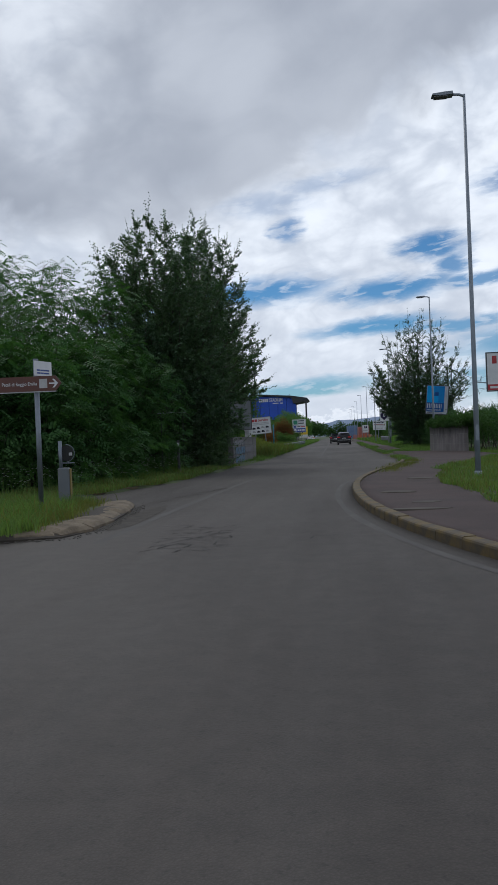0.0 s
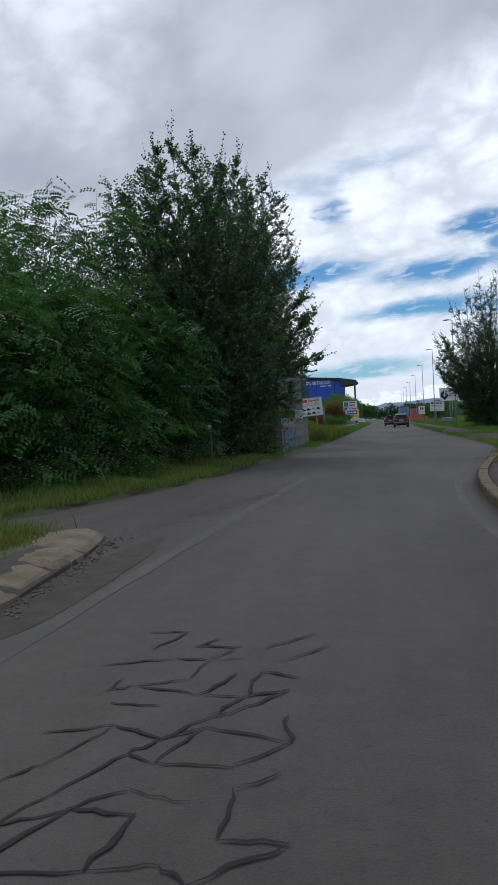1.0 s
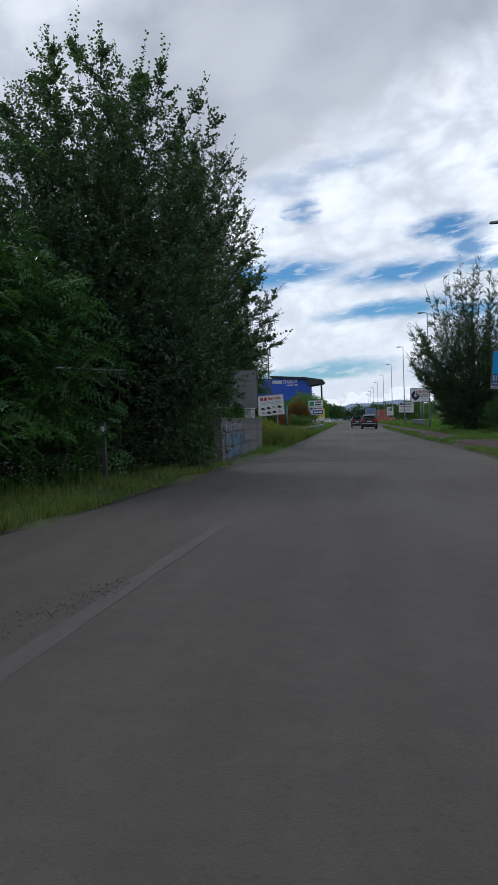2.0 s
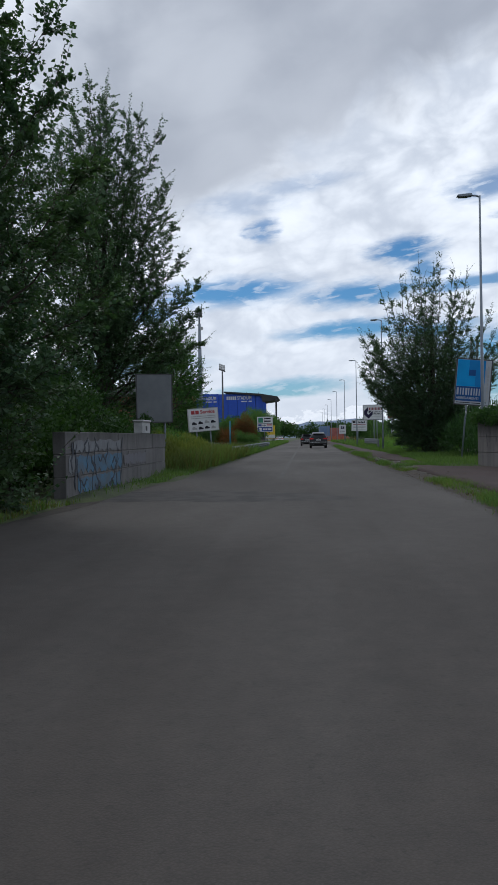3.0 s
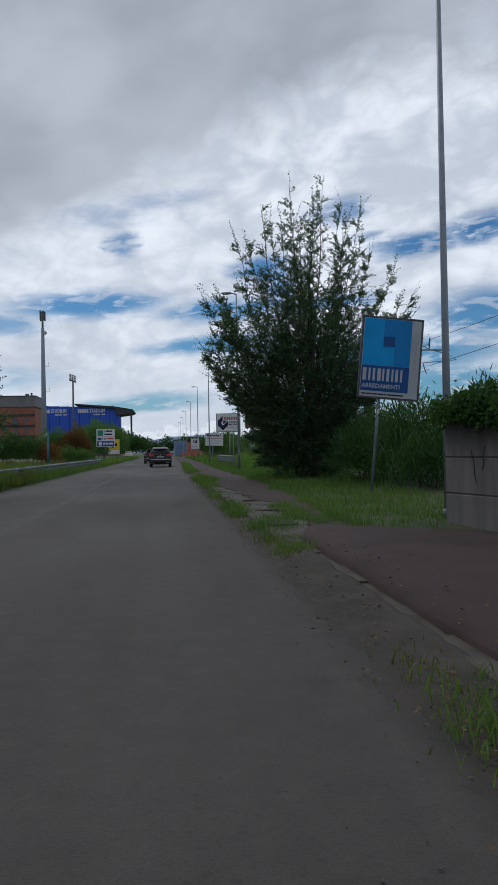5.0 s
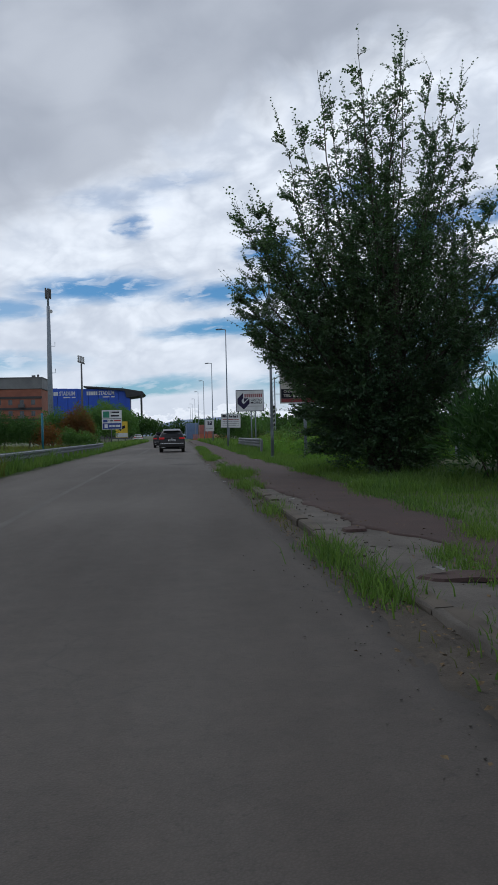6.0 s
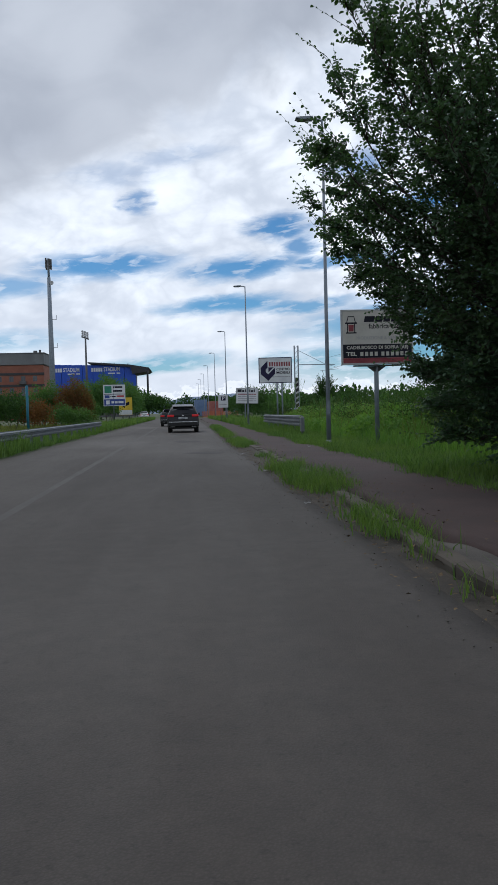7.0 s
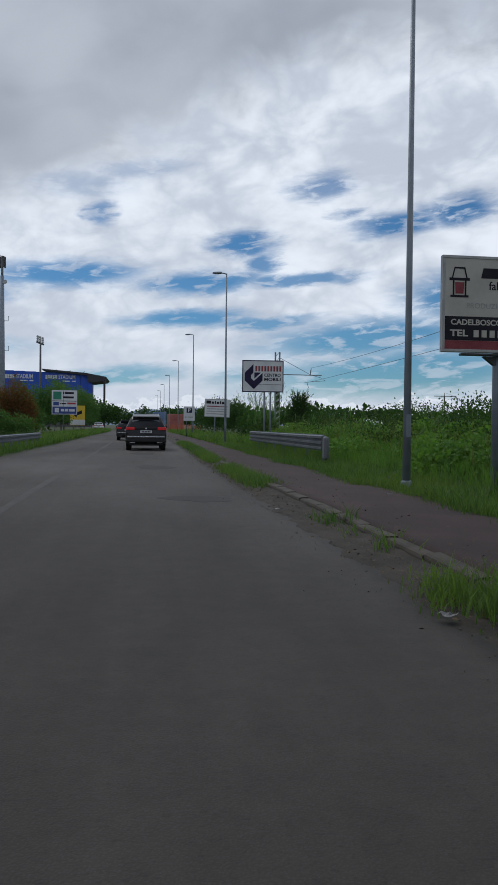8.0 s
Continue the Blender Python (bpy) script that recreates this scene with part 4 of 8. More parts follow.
def build_kerbs():
    rng = random.Random(5)
    new_kerb = thing("kerb_roundabout", "worn yellow-painted concrete kerb round the bend", "kerb", kind="structure")
    me = stone_mesh("kerb_stone", KERB_YELLOW, 0.74, 0.16, 0.135, 0.03)
    for x, y, a in kerb_line(2.5, 34, 0.75):
        ob = new("kerb_stone", me)
        ob.matrix_basis = pose(x, y, rng.uniform(-0.008, 0.004), rng.uniform(-.6, .6), rng.uniform(-1.5, 1.0), a + rng.uniform(-.6, .6))
        ob.parent = new_kerb
    old = thing("kerb_road", "old broken concrete kerb half overgrown with grass", "kerb", kind="structure")
    me = stone_mesh("kerb_stone", KERB_GREY, 0.98, 0.15, 0.10, 0.035)
    for x, y, a in kerb_line(34.5, 180, 1.0):
        ob = new("kerb_stone", me)
        ob.matrix_basis = pose(x + 0.43 - float(np.interp(y, [50, 53, 64, 68], [0, 0.2, 0.2, 0])) + rng.uniform(-.02, .02), y, rng.uniform(-0.02, 0.012) - float(np.interp(y, [34, 50, 54], [0.055, 0.05, 0.0])), rng.uniform(-1.2, 1.2), rng.uniform(-4, 2), a + rng.uniform(-1.5, 1.5))
        ob.parent = old


    left = thing("kerb_verge", "low yellowed concrete kerb sunk in the grass verge", "kerb", kind="structure")
    me = stone_mesh("kerb_stone", KERB_YELLOW, 0.98, 0.16, 0.09, 0.03)
    y = 13.0
    while y < 24:
        slope = float(x_left(y + 0.2) - x_left(y - 0.2)) / 0.4
        ob = new("kerb_stone", me)
        ob.matrix_basis = pose(float(x_left(y)) - 0.02, y, rng.uniform(-0.04, 0.0), 0, rng.uniform(-2, 2), -math.degrees(math.atan(slope)) + 180)
        ob.parent = left
        y += 1.0 / math.sqrt(1 + slope * slope)


build_kerbs()


def ribbon(name, pts, width, z, material, label, category, seed=0, taper=False):
    """A worn painted or sealed line lying on the road."""
    rng = random.Random(seed)
    bm = bmesh.new()
    prev = None
    for i, (x, y) in enumerate(pts):
        a, b = pts[max(i - 1, 0)], pts[min(i + 1, len(pts) - 1)]
        d = Vector((b[0] - a[0], b[1] - a[1], 0)).normalized()
        s = Vector((d.y, -d.x, 0)) * width / 2 * rng.uniform(0.75, 1.1) * (max(0.05, math.sin(math.pi * (i + 0.3) / len(pts))) if taper else 1)
        row = (bm.verts.new(Vector((x, y, z)) - s), bm.verts.new(Vector((x, y, z)) + s))
        if prev:
            bm.faces.new((prev[0], prev[1], row[1], row[0]))
        prev = row
    return setting(name, bm, material, label, category)


FAINT = M("faded_road_marking", 0.85)
FAINT.colour(FAINT.mix(FAINT.ramp(FAINT.noise(3.0, 6.0, 0.7, (1, 0.3, 1)), 0.45, 0.72), (0.052, 0.047, 0.044), (0.080, 0.074, 0.068)))
ribbon("centre_line", [(-1.87, y) for y in np.arange(44, 200, 0.8)], 0.15, 0.0024, FAINT.mat, "faded pale centre line on the asphalt", "road marking", 1)
ribbon("edge_line_bend", [(float(x_right(y)) - 0.32, y) for y in np.arange(4, 22, 0.5)], 0.12, 0.0024, FAINT.mat, "faded white edge line along the kerb", "road marking", 2)
ribbon("edge_line_island", [(-4.02 + 0.012 * (y - 10) ** 1.4 * (y > 10), y) for y in np.arange(10, 24, 0.5)], 0.16, 0.0024, FAINT.mat, "faded pale guide line past the island", "road marking", 3)
KERB_PALE = two_tone("pale_broken_concrete", (0.085, 0.077, 0.064), (0.155, 0.14, 0.118), 3.0, 40.0, 0.95, bump=0.5, depth=0.01, var=0.45)
TAR = two_tone("dark_tar", (0.006, 0.006, 0.006), (0.014, 0.013, 0.013), 8.0, 60.0, 0.98, bump=0.4, var=0.3)
PATCH = two_tone("dark_repair_asphalt", (0.031, 0.0285, 0.027), (0.048, 0.0435, 0.041), 1.5, 110.0, 0.9, bump=0.4, var=0.35)
GRAVEL = two_tone("pale_gravel", (0.07, 0.064, 0.056), (0.15, 0.138, 0.12), 9.0, 60.0, 0.95, bump=0.3, var=0.4)
GRIT = two_tone("grit_and_dust", (0.030, 0.0245, 0.019), (0.060, 0.049, 0.037), 5.0, 70.0, 0.95, bump=0.5, var=0.5)


def blotch(name, x, y, rx, ry, z, material, label, category, seed, n=22, rag=0.25, thick=0.009):
    """A thin flat patch with a ragged edge."""
    rng = random.Random(seed)
    bm = bmesh.new()
    ring = []
    ph = [rng.uniform(0, 6) for _ in range(3)]
    n = n * 2
    for k in range(n):
        a = 2 * math.pi * k / n
        r = 1 + rag * (0.6 * math.sin(2 * a + ph[0]) + 0.4 * math.sin(3 * a + ph[1]) + 0.25 * math.sin(7 * a + ph[2])) + rng.uniform(-0.04, 0.04)
        ring.append((x + math.cos(a) * rx * r, y + math.sin(a) * ry * r))
    top = [bm.verts.new((a, b, z)) for a, b in ring]
    low = [bm.verts.new((x + (a - x) * 1.12, y + (b - y) * 1.12, z - thick)) for a, b in ring]
    bm.faces.new(top)
    for k in range(n):
        bm.faces.new((low[k], low[(k + 1) % n], top[(k + 1) % n], top[k]))
    bmesh.ops.recalc_face_normals(bm, faces=bm.faces)
    return setting(name, bm, material, label, category)


def crazed_patch(x0, x1, y0, y1, size, seed):
    """A net of open gaps where the worn surface has broken into pieces."""
    rng = random.Random(seed)
    nx, ny = max(2, round((x1 - x0) / size)), max(2, round((y1 - y0) / size))
    spot = {(i, k): (x0 + (i + rng.uniform(-.38, .38) + 0.5 * (k % 2)) * size, y0 + (k + rng.uniform(-.38, .38)) * size) for i in range(nx + 1) for k in range(ny + 1)}
    bm = bmesh.new()
    count = 0
    for (i, k), p in spot.items():
        for q in (spot.get((i + 1, k)), spot.get((i + (k % 2), k + 1))):
            edge = max(abs(2 * i / nx - 1), abs(2 * k / ny - 1))
            if q is None or rng.random() > 0.85 - 0.5 * edge:
                continue
            a = math.atan2(q[1] - p[1], q[0] - p[0])
            L, w = math.hypot(q[0] - p[0], q[1] - p[1]), rng.uniform(0.005, 0.014)
            up, low = [], []
            for t in range(6):
                u = t / 5
                e = w * (0.25 + 0.75 * math.sin(math.pi * u)) * rng.uniform(0.5, 1.2)
                o = rng.uniform(-0.014, 0.014)
                for row, v in ((up, o + e), (low, o - e)):
                    row.append(bm.verts.new((p[0] + math.cos(a) * u * L - math.sin(a) * v, p[1] + math.sin(a) * u * L + math.cos(a) * v, 0.0052 + 0.00005 * count)))
            for t in range(5):
                bm.faces.new((low[t], low[t + 1], up[t + 1], up[t]))
            count += 1
    return setting("road_crack", bm, TAR, "open black cracks where the asphalt has crazed", "crack")


crazed_patch(-1.45, -0.95, 9.75, 10.7, 0.2, 1)
crazed_patch(-3.3, -2.5, 9.0, 11.6, 0.22, 2)
# asphalt darkened in its colour: the elm's shade on the road, laid as a blotch
TREE_SHADE = two_tone("tree_shaded_asphalt", (0.029, 0.0265, 0.025), (0.055, 0.0495, 0.0465), 1.6, 110.0, 0.9, bump=0.4, var=0.3, spread=(0.42, 0.56))
blotch("road_patch", -3.2, 37.6, 2.2, 1.5, 0.0046, TREE_SHADE, "tree shade painted on the asphalt before the wall", "road patch", 44, 30, 0.3, 0.004)
for i, (x, y, a, b) in enumerate(((0.9, 79, 0.5, 0.5), (0.4, 88, 0.45, 1.0), (0.1, 98, 0.5, 1.2))):
    blotch("road_patch", x, y, a, b, 0.0048 + 0.0002 * i, PATCH, "dark worn repair patch in the road", "road patch", 40 + i)
for i, (x, y, a, b) in enumerate(((0.24, 12.2, 0.4, 0.14), (0.2, 15.7, 0.3, 0.22), (0.45, 13.3, 0.25, 0.16), (1.2, 20, 0.4, 0.3))):
    blotch("pavement_patch", x, y, a, b, 0.118, KERB_GREY, "pale concrete repair in the footway", "repair patch", 60 + i, 12, 0.2, 0.03)
for i, (x, y, a, b) in enumerate(((-4.35, 13.2, 0.22, 2.0), (-5.45, 37.2, 0.3, 3.6))):
    blotch("grit_band", x, y, a, b, 0.0065 + 0.0005 * i, GRIT, "band of grit and dry dirt beside the kerb", "grit", 80 + i, 30, 0.2, 0.004)

for i, (x, y, a, b) in enumerate(((2.88, 52.9, 0.36, 0.2), (2.62, 55.9, 0.12, 0.18), (2.5, 50.1, 0.16, 0.3))):
    blotch("surface_remnant", x, y, a, b, 0.108, PAVE, "remnant of red asphalt left on the bare concrete", "pavement", 71 + i, 14, 0.35, 0.03)
blotch("manhole_slab", 3.1, 116.5, 0.5, 1.6, 0.12, PATCH, "dark slab set in the footway", "slab", 73, 10, 0.05, 0.03)


def scatter_stones(name, label, n, place, size, material, seed):
    """Loose broken stones, each a small squashed lump."""
    rng = np.random.default_rng(seed)
    p = np.array([place(rng) for _ in range(n)])
    oct_v = np.array([(1, 0, 0), (-1, 0, 0), (0, 1, 0), (0, -1, 0), (0, 0, 1), (0, 0, -1)], float)
    oct_f = np.array([(0, 2, 4), (2, 1, 4), (1, 3, 4), (3, 0, 4), (2, 0, 5), (1, 2, 5), (3, 1, 5), (0, 3, 5)])
    s = rng.uniform(size[0], size[1], (n, 1, 1)) * rng.uniform(0.6, 1.3, (n, 6, 1)) * np.array([1, 1, 0.6])
    V = (oct_v[None] * s + p[:, None]).reshape(-1, 3)
    F = (oct_f[None] + 6 * np.arange(n)[:, None, None]).reshape(-1, 3)
    ob = link(name, raw_mesh(name, V, F), material, None, label)
    return tagged(ob, label, "gravel", kind="stuff")


def debris_line(rng):
    s = rng.uniform(0, 1) ** 0.8
    return (-5.05 + 1.25 * s + rng.normal(0, 0.16 * (1 - 0.4 * s)), 14.6 + 5.6 * s + rng.normal(0, 0.25), 0.008)


scatter_stones("loose_gravel", "loose dark gravel washed off the island end", 800, debris_line, (0.003, 0.010), GRAVEL, 5)
scatter_stones("gutter_gravel", "loose stones and crumbs in the gutter", 1300, lambda r: (1.85 + r.normal(0, 0.2) - 0.25 * r.uniform() ** 3, r.uniform(30, 92), 0.009), (0.003, 0.011), GRAVEL, 6)
scatter_stones("concrete_crumbs", "pale crumbs of broken concrete along the footway edge", 70, lambda r: (2.36 + 0.3 * r.uniform() ** 2 + (0.4 * r.uniform() if r.uniform() < 0.2 else 0), 54.2 + 8 * r.uniform() ** 1.3, 0.085), (0.006, 0.026), KERB_PALE, 8)

def island_edge(rng):
    s = rng.uniform(0, 1)
    x = np.interp(s, [0, 0.3, 0.6, 0.75, 1], [-4.9, -4.6, -4.45, -4.6, -5.6])
    y = np.interp(s, [0, 0.3, 0.6, 0.75, 1], [15.5, 13.5, 11.6, 10.55, 10.15])
    return (x + abs(rng.normal(0, 0.09)), y - abs(rng.normal(0, 0.06)), 0.01)


scatter_stones("kerb_rubble", "dark crumbs and broken stone along the island kerb", 350, island_edge, (0.005, 0.022), GRAVEL, 7)

DEADLEAF = two_tone("dead_brown_leaves", (0.05, 0.032, 0.016), (0.16, 0.11, 0.05), 40.0, 90.0, 0.9, bump=0.1, var=0.2)


def leaf_litter(name, label, n, place, seed):
    """Dead leaves lying flat, slightly curled."""
    rng = np.random.default_rng(seed)
    P = np.array([place(rng) for _ in range(n)])
    a = rng.uniform(0, 6.283, n)
    D = np.stack([np.cos(a), np.sin(a), rng.normal(0, 0.2, n)], 1)
    N = np.stack([rng.normal(0, 0.3, n), rng.normal(0, 0.3, n), np.ones(n)], 1)
    s = rng.uniform(0.02, 0.05, n)
    V, F = leaf_sheet(P, unit(D), unit(N), s, s * 0.35)
    ob = link(name, raw_mesh(name, V, F), DEADLEAF, None, label)
    return tagged(ob, label, "leaf litter", kind="stuff")


leaf_litter("leaf_litter", "dead brown leaves blown along the gutter", 2600, lambda r: (2.05 + r.normal(0, 0.17), r.uniform(36, 95), 0.045), 8)
leaf_litter("leaf_litter", "dead leaves and crumbs on the footway edge", 700, lambda r: (2.55 + abs(r.normal(0, 0.35)), r.uniform(40, 95), 0.125), 9)

# ---- traffic island ----


def build_island():
    ring = [(-4.95, 15.35), (-4.72, 14.2), (-4.55, 12.6), (-4.5, 11.4), (-4.7, 10.6), (-5.3, 10.25), (-6.6, 10.0), (-8.6, 9.4), (-11, 8.2), (-12.2, 8.0), (-11.2, 9.6), (-9.4, 12.0), (-7.9, 13.9), (-6.7, 15.3), (-5.8, 15.85), (-5.2, 15.75)]
    cx, cy = -6.6, 12.6
    bm = bmesh.new()
    rows = []
    for inset, z in ((0, -0.1), (0, 0.02), (0.10, 0.06), (0.30, 0.10), (0.62, 0.12)):
        row = []
        for x, y in ring:
            d = Vector((cx - x, cy - y)).normalized() * inset
            row.append(bm.verts.new((x + d.x, y + d.y, z + (0.02 * math.sin(x * 5 + y * 4) if z > 0 else 0))))
        rows.append(row)
    n = len(ring)
    for a, b in zip(rows, rows[1:]):
        for k in range(n):
            bm.faces.new((a[k], a[(k + 1) % n], b[(k + 1) % n], b[k]))
    bmesh.ops.recalc_face_normals(bm, faces=bm.faces)
    kerb = setting("island_kerb", bm, GRIT, "broken tan concrete kerb of a grassy island", "kerb")
    rng = random.Random(17)
    line = [Vector(p) for p in ((-4.98, 15.45), (-4.72, 14.2), (-4.55, 12.6), (-4.5, 11.4), (-4.72, 10.62), (-5.3, 10.27), (-6.6, 10.0), (-8.6, 9.4))]
    k, s, gone = 0, 0.0, []
    while k < len(line) - 1:
        seg = line[k + 1] - line[k]
        L = rng.uniform(0.7, 1.3)
        left = seg.length - s
        if 0.2 < left < L + 0.5:
            L = left - 0.001
        if s + L > seg.length:
            k, s = k + 1, 0.02
            continue
        d = seg.normalized()
        mid = line[k] + d * (s + L / 2)
        wide = rng.uniform(0.62, 0.8)
        bm = bmesh.new()
        grid = []
        for a in range(9):
            v = -L / 2 + 0.006 + (L - 0.012) * a / 8
            end = 0.045 if a in (0, 8) else 0.0
            row = []
            for b, (u, z) in enumerate(((0, -0.12), (0.0, 0.04), (0.07, 0.10), (0.2, 0.14), (0.42, 0.155), (0.66, 0.145), (0.86, 0.125), (1.0, 0.10), (1.0, -0.12))):
                w = 0.022 * noise.noise((mid.x * 3 + v * 4, mid.y * 3 + u * 5, 1.7)) + rng.uniform(-.008, .008)
                row.append(bm.verts.new((u * wide + (w if b else 0), v, z - (end if z > 0.05 else 0) + (w if z > 0.05 else 0))))
            grid.append(row)
        for a in range(8):
            for b in range(8):
                bm.faces.new((grid[a][b], grid[a][b + 1], grid[a + 1][b + 1], grid[a + 1][b]))
        bm.faces.new(grid[0])
        bm.faces.new(grid[8][::-1])
        bmesh.ops.recalc_face_normals(bm, faces=bm.faces)
        ob = part("kerb_stone", bm, TAN, kerb)
        nrm = Vector((d.y, -d.x))
        if nrm.dot(Vector((cx, cy)) - mid) < 0:
            nrm = -nrm
        ob.matrix_basis = pose(mid.x, mid.y, rng.uniform(-0.03, 0.01), rng.uniform(-1.5, 1.5), rng.uniform(1, 4), math.degrees(math.atan2(nrm.y, nrm.x)))
        s += L
    bm = bmesh.new()
    f = bm.faces.new([bm.verts.new((x + (cx - x) * 0.22, y + (cy - y) * 0.22, 0.112)) for x, y in ring])
    bmesh.ops.recalc_face_normals(bm, faces=bm.faces)
    if f.normal.z < 0:
        f.normal_flip()
    setting("island_soil", bm, SOIL, "grassy soil of the traffic island", "ground")


build_island()

# ---- walls ----


def concrete_wall(name, label, x0, y0, x1, y1, height, thick, courses, lengths, seed, material=None):
    """Precast blocks in courses, with open joints."""
    rng = random.Random(seed)
    L = math.hypot(x1 - x0, y1 - y0)
    a = math.degrees(math.atan2(y1 - y0, x1 - x0))
    root = thing(name, label, "wall", x0, y0, 0, a, kind="structure")
    part("core", new_box(0.03, L - 0.03, -thick / 2 + 0.03, thick / 2 - 0.03, -0.2, height - 0.02), CONCRETE, root)
    hs = height / courses
    for c in range(courses):
        n = max(1, round(L / lengths))
        xs = [L * k / n for k in range(n + 1)]
        if c % 2:
            xs = [0] + [L * (k + 0.5) / n for k in range(n)] + [L]
        for p, q in zip(xs, xs[1:]):
            d = rng.uniform(-0.008, 0.008)
            bm = new_box(p + 0.008, q - 0.008, -thick / 2 + d, thick / 2 + d, (c * hs if c else -0.15) + 0.008, (c + 1) * hs - 0.004, 0.012)
            part("concrete_block", bm, material or BLOCK, root)
    return root


def block_material(name, g0, streak=0.7, warm=(1.0, 1.0, 1.0)):
    m = M(name, 0.92)
    big = m.ramp(m.noise(0.8, 5.0, 0.65), 0.32, 0.7)
    run = m.ramp(m.noise(2.2, 5.0, 0.6, (1.6, 1.6, 0.18)), 0.4, 0.7)
    c = m.mix(big, (0.155 * g0 * warm[0], 0.15 * g0 * warm[1], 0.152 * g0 * warm[2]), (0.26 * g0 * warm[0], 0.25 * g0 * warm[1], 0.248 * g0 * warm[2]))
    c = m.mix(m.math("MULTIPLY", run, streak), c, (0.075, 0.072, 0.074))
    c = m.mix(m.math("MULTIPLY", m.random(), 0.25), c, (0.18, 0.178, 0.185))
    # weathering that has washed down from the coping
    sep = m.t.nodes.new("ShaderNodeSeparateXYZ")
    m.put(sep, 0, m.co)
    wash = m.math("ADD", sep.outputs[2], m.math("MULTIPLY", m.noise(1.7, 5.0, 0.7, (2.0, 2.0, 0.5)), 0.9))
    c = m.mix(m.ramp(wash, 1.45, 1.85, 0.0, 0.75), c, (0.05, 0.05, 0.047))
    g = m.noise(45.0, 4.0, 0.7)
    c = m.mix(0.3, c, m.mix(g, (0.5, 0.5, 0.5), (1.2, 1.2, 1.2)), "MULTIPLY")
    m.colour(c)
    m.bump(g, 0.4, 0.006)
    return m.mat


BLOCK = block_material("stained_concrete_block", 0.74)
RENDERED = block_material("pale_stained_concrete", 1.15, 0.55, (1.06, 0.98, 0.95))
concrete_wall("wall_west", "low grey precast concrete wall, stained, with faded blue graffiti", -5.92, 36.6, -5.92, 47.2, 1.37, 0.26, 3, 2.2, 3)
concrete_wall("wall_east", "low stained concrete wall under overhanging ivy", 5.08, 49.6, 6.30, 44.2, 1.62, 0.25, 3, 2.9, 4, RENDERED)
BLUE_SPRAY = two_tone("faded_blue_spray_paint", (0.10, 0.13, 0.165), (0.07, 0.19, 0.31), 2.4, 30.0, 0.8, bump=0.1, var=0.3)
DARK_SPRAY = two_tone("dark_spray_paint", (0.03, 0.035, 0.05), (0.07, 0.08, 0.10), 5.0, 40.0, 0.8, bump=0.1, var=0.3)


def drip_field(x0, x1, z0, z1, rng, depth):
    """A sprayed field: a wavering upper edge, drips along the lower one."""
    n = 22
    up = [(x0 + (x1 - x0) * k / n, z1 - rng.uniform(0, 0.07)) for k in range(n + 1)]
    down = [(x0 + (x1 - x0) * k / n, z0 + (rng.uniform(0, 0.03) if k % 2 else rng.uniform(0.02, 0.15) * min(1, (z1 - z0) * 2.5))) for k in range(n, -1, -1)]
    return prism(up + down, -depth, 0.0)


def sprayed_stroke(pts, width, depth, rng):
    """One swept stroke with a wavering edge."""
    left, right = [], []
    for i, (x, z) in enumerate(pts):
        a, b = pts[max(i - 1, 0)], pts[min(i + 1, len(pts) - 1)]
        d = Vector((b[0] - a[0], b[1] - a[1])).normalized()
        w = width * rng.uniform(0.6, 1.1) * (0.5 if i in (0, len(pts) - 1) else 1) / 2
        left.append((x - d.y * w, z + d.x * w))
        right.append((x + d.y * w, z - d.x * w))
    return prism(left + right[::-1], -depth, -depth + 0.003)


def build_graffiti():
    """Faded sprayed shapes on the face of the wall that looks to the road, course by course."""
    rng = random.Random(21)
    root = thing("graffiti", "faded blue and black sprayed graffiti on concrete", "graffiti", -5.92 + 0.142, 36.6, 0, 90, kind="structure")
    for x0, x1, z0, z1, mat in ((0.75, 4.3, 0.06, 0.447, BLUE_SPRAY), (0.6, 4.5, 0.467, 0.90, BLUE_SPRAY), (0.5, 4.4, 0.925, 1.22, PALE_SPRAY), (0.15, 0.55, 0.5, 0.9, PALE_SPRAY), (4.75, 7.4, 0.5, 0.85, LILAC_SPRAY)):
        part("sprayed_field", drip_field(x0, x1, z0, z1, rng, 0.004), mat, root)
    k = 0
    for x, z, h, lean in ((0.55, 0.2, 0.9, 0.02), (0.95, 0.12, 0.7, -0.05), (1.35, 0.55, 0.6, 0.04), (1.75, 0.1, 1.0, 0.06), (2.15, 0.5, 0.35, -0.08), (2.5, 0.1, 0.55, -0.1), (2.9, 0.6, 0.55, 0.05), (3.4, 0.15, 0.6, 0.12), (3.85, 0.08, 1.05, 0.03), (4.35, 0.05, 1.2, 0.04), (0.3, 0.6, 0.55, 0.02), (1.15, 0.95, 0.3, 0.05), (2.35, 0.95, 0.3, -0.06)):
        pts = [(x + lean * i + 0.06 * math.sin(i * 1.7 + x * 5), z + h * i / 6) for i in range(7)]
        part("dark_stroke", sprayed_stroke(pts, rng.uniform(0.05, 0.11), 0.008 + 0.0003 * k, rng), DARK_SPRAY, root)
        k += 1
    for x, z, w in ((2.3, 0.78, 0.55), (3.5, 0.72, 0.4), (0.9, 0.3, 0.5), (3.2, 0.2, 0.45), (2.0, 0.17, 0.4)):
        pts = [(x + w * i / 6, z + 0.07 * math.sin(i * 1.3 + x)) for i in range(7)]
        part("dark_stroke", sprayed_stroke(pts, rng.uniform(0.05, 0.09), 0.008 + 0.0003 * k, rng), DARK_SPRAY, root)
        k += 1


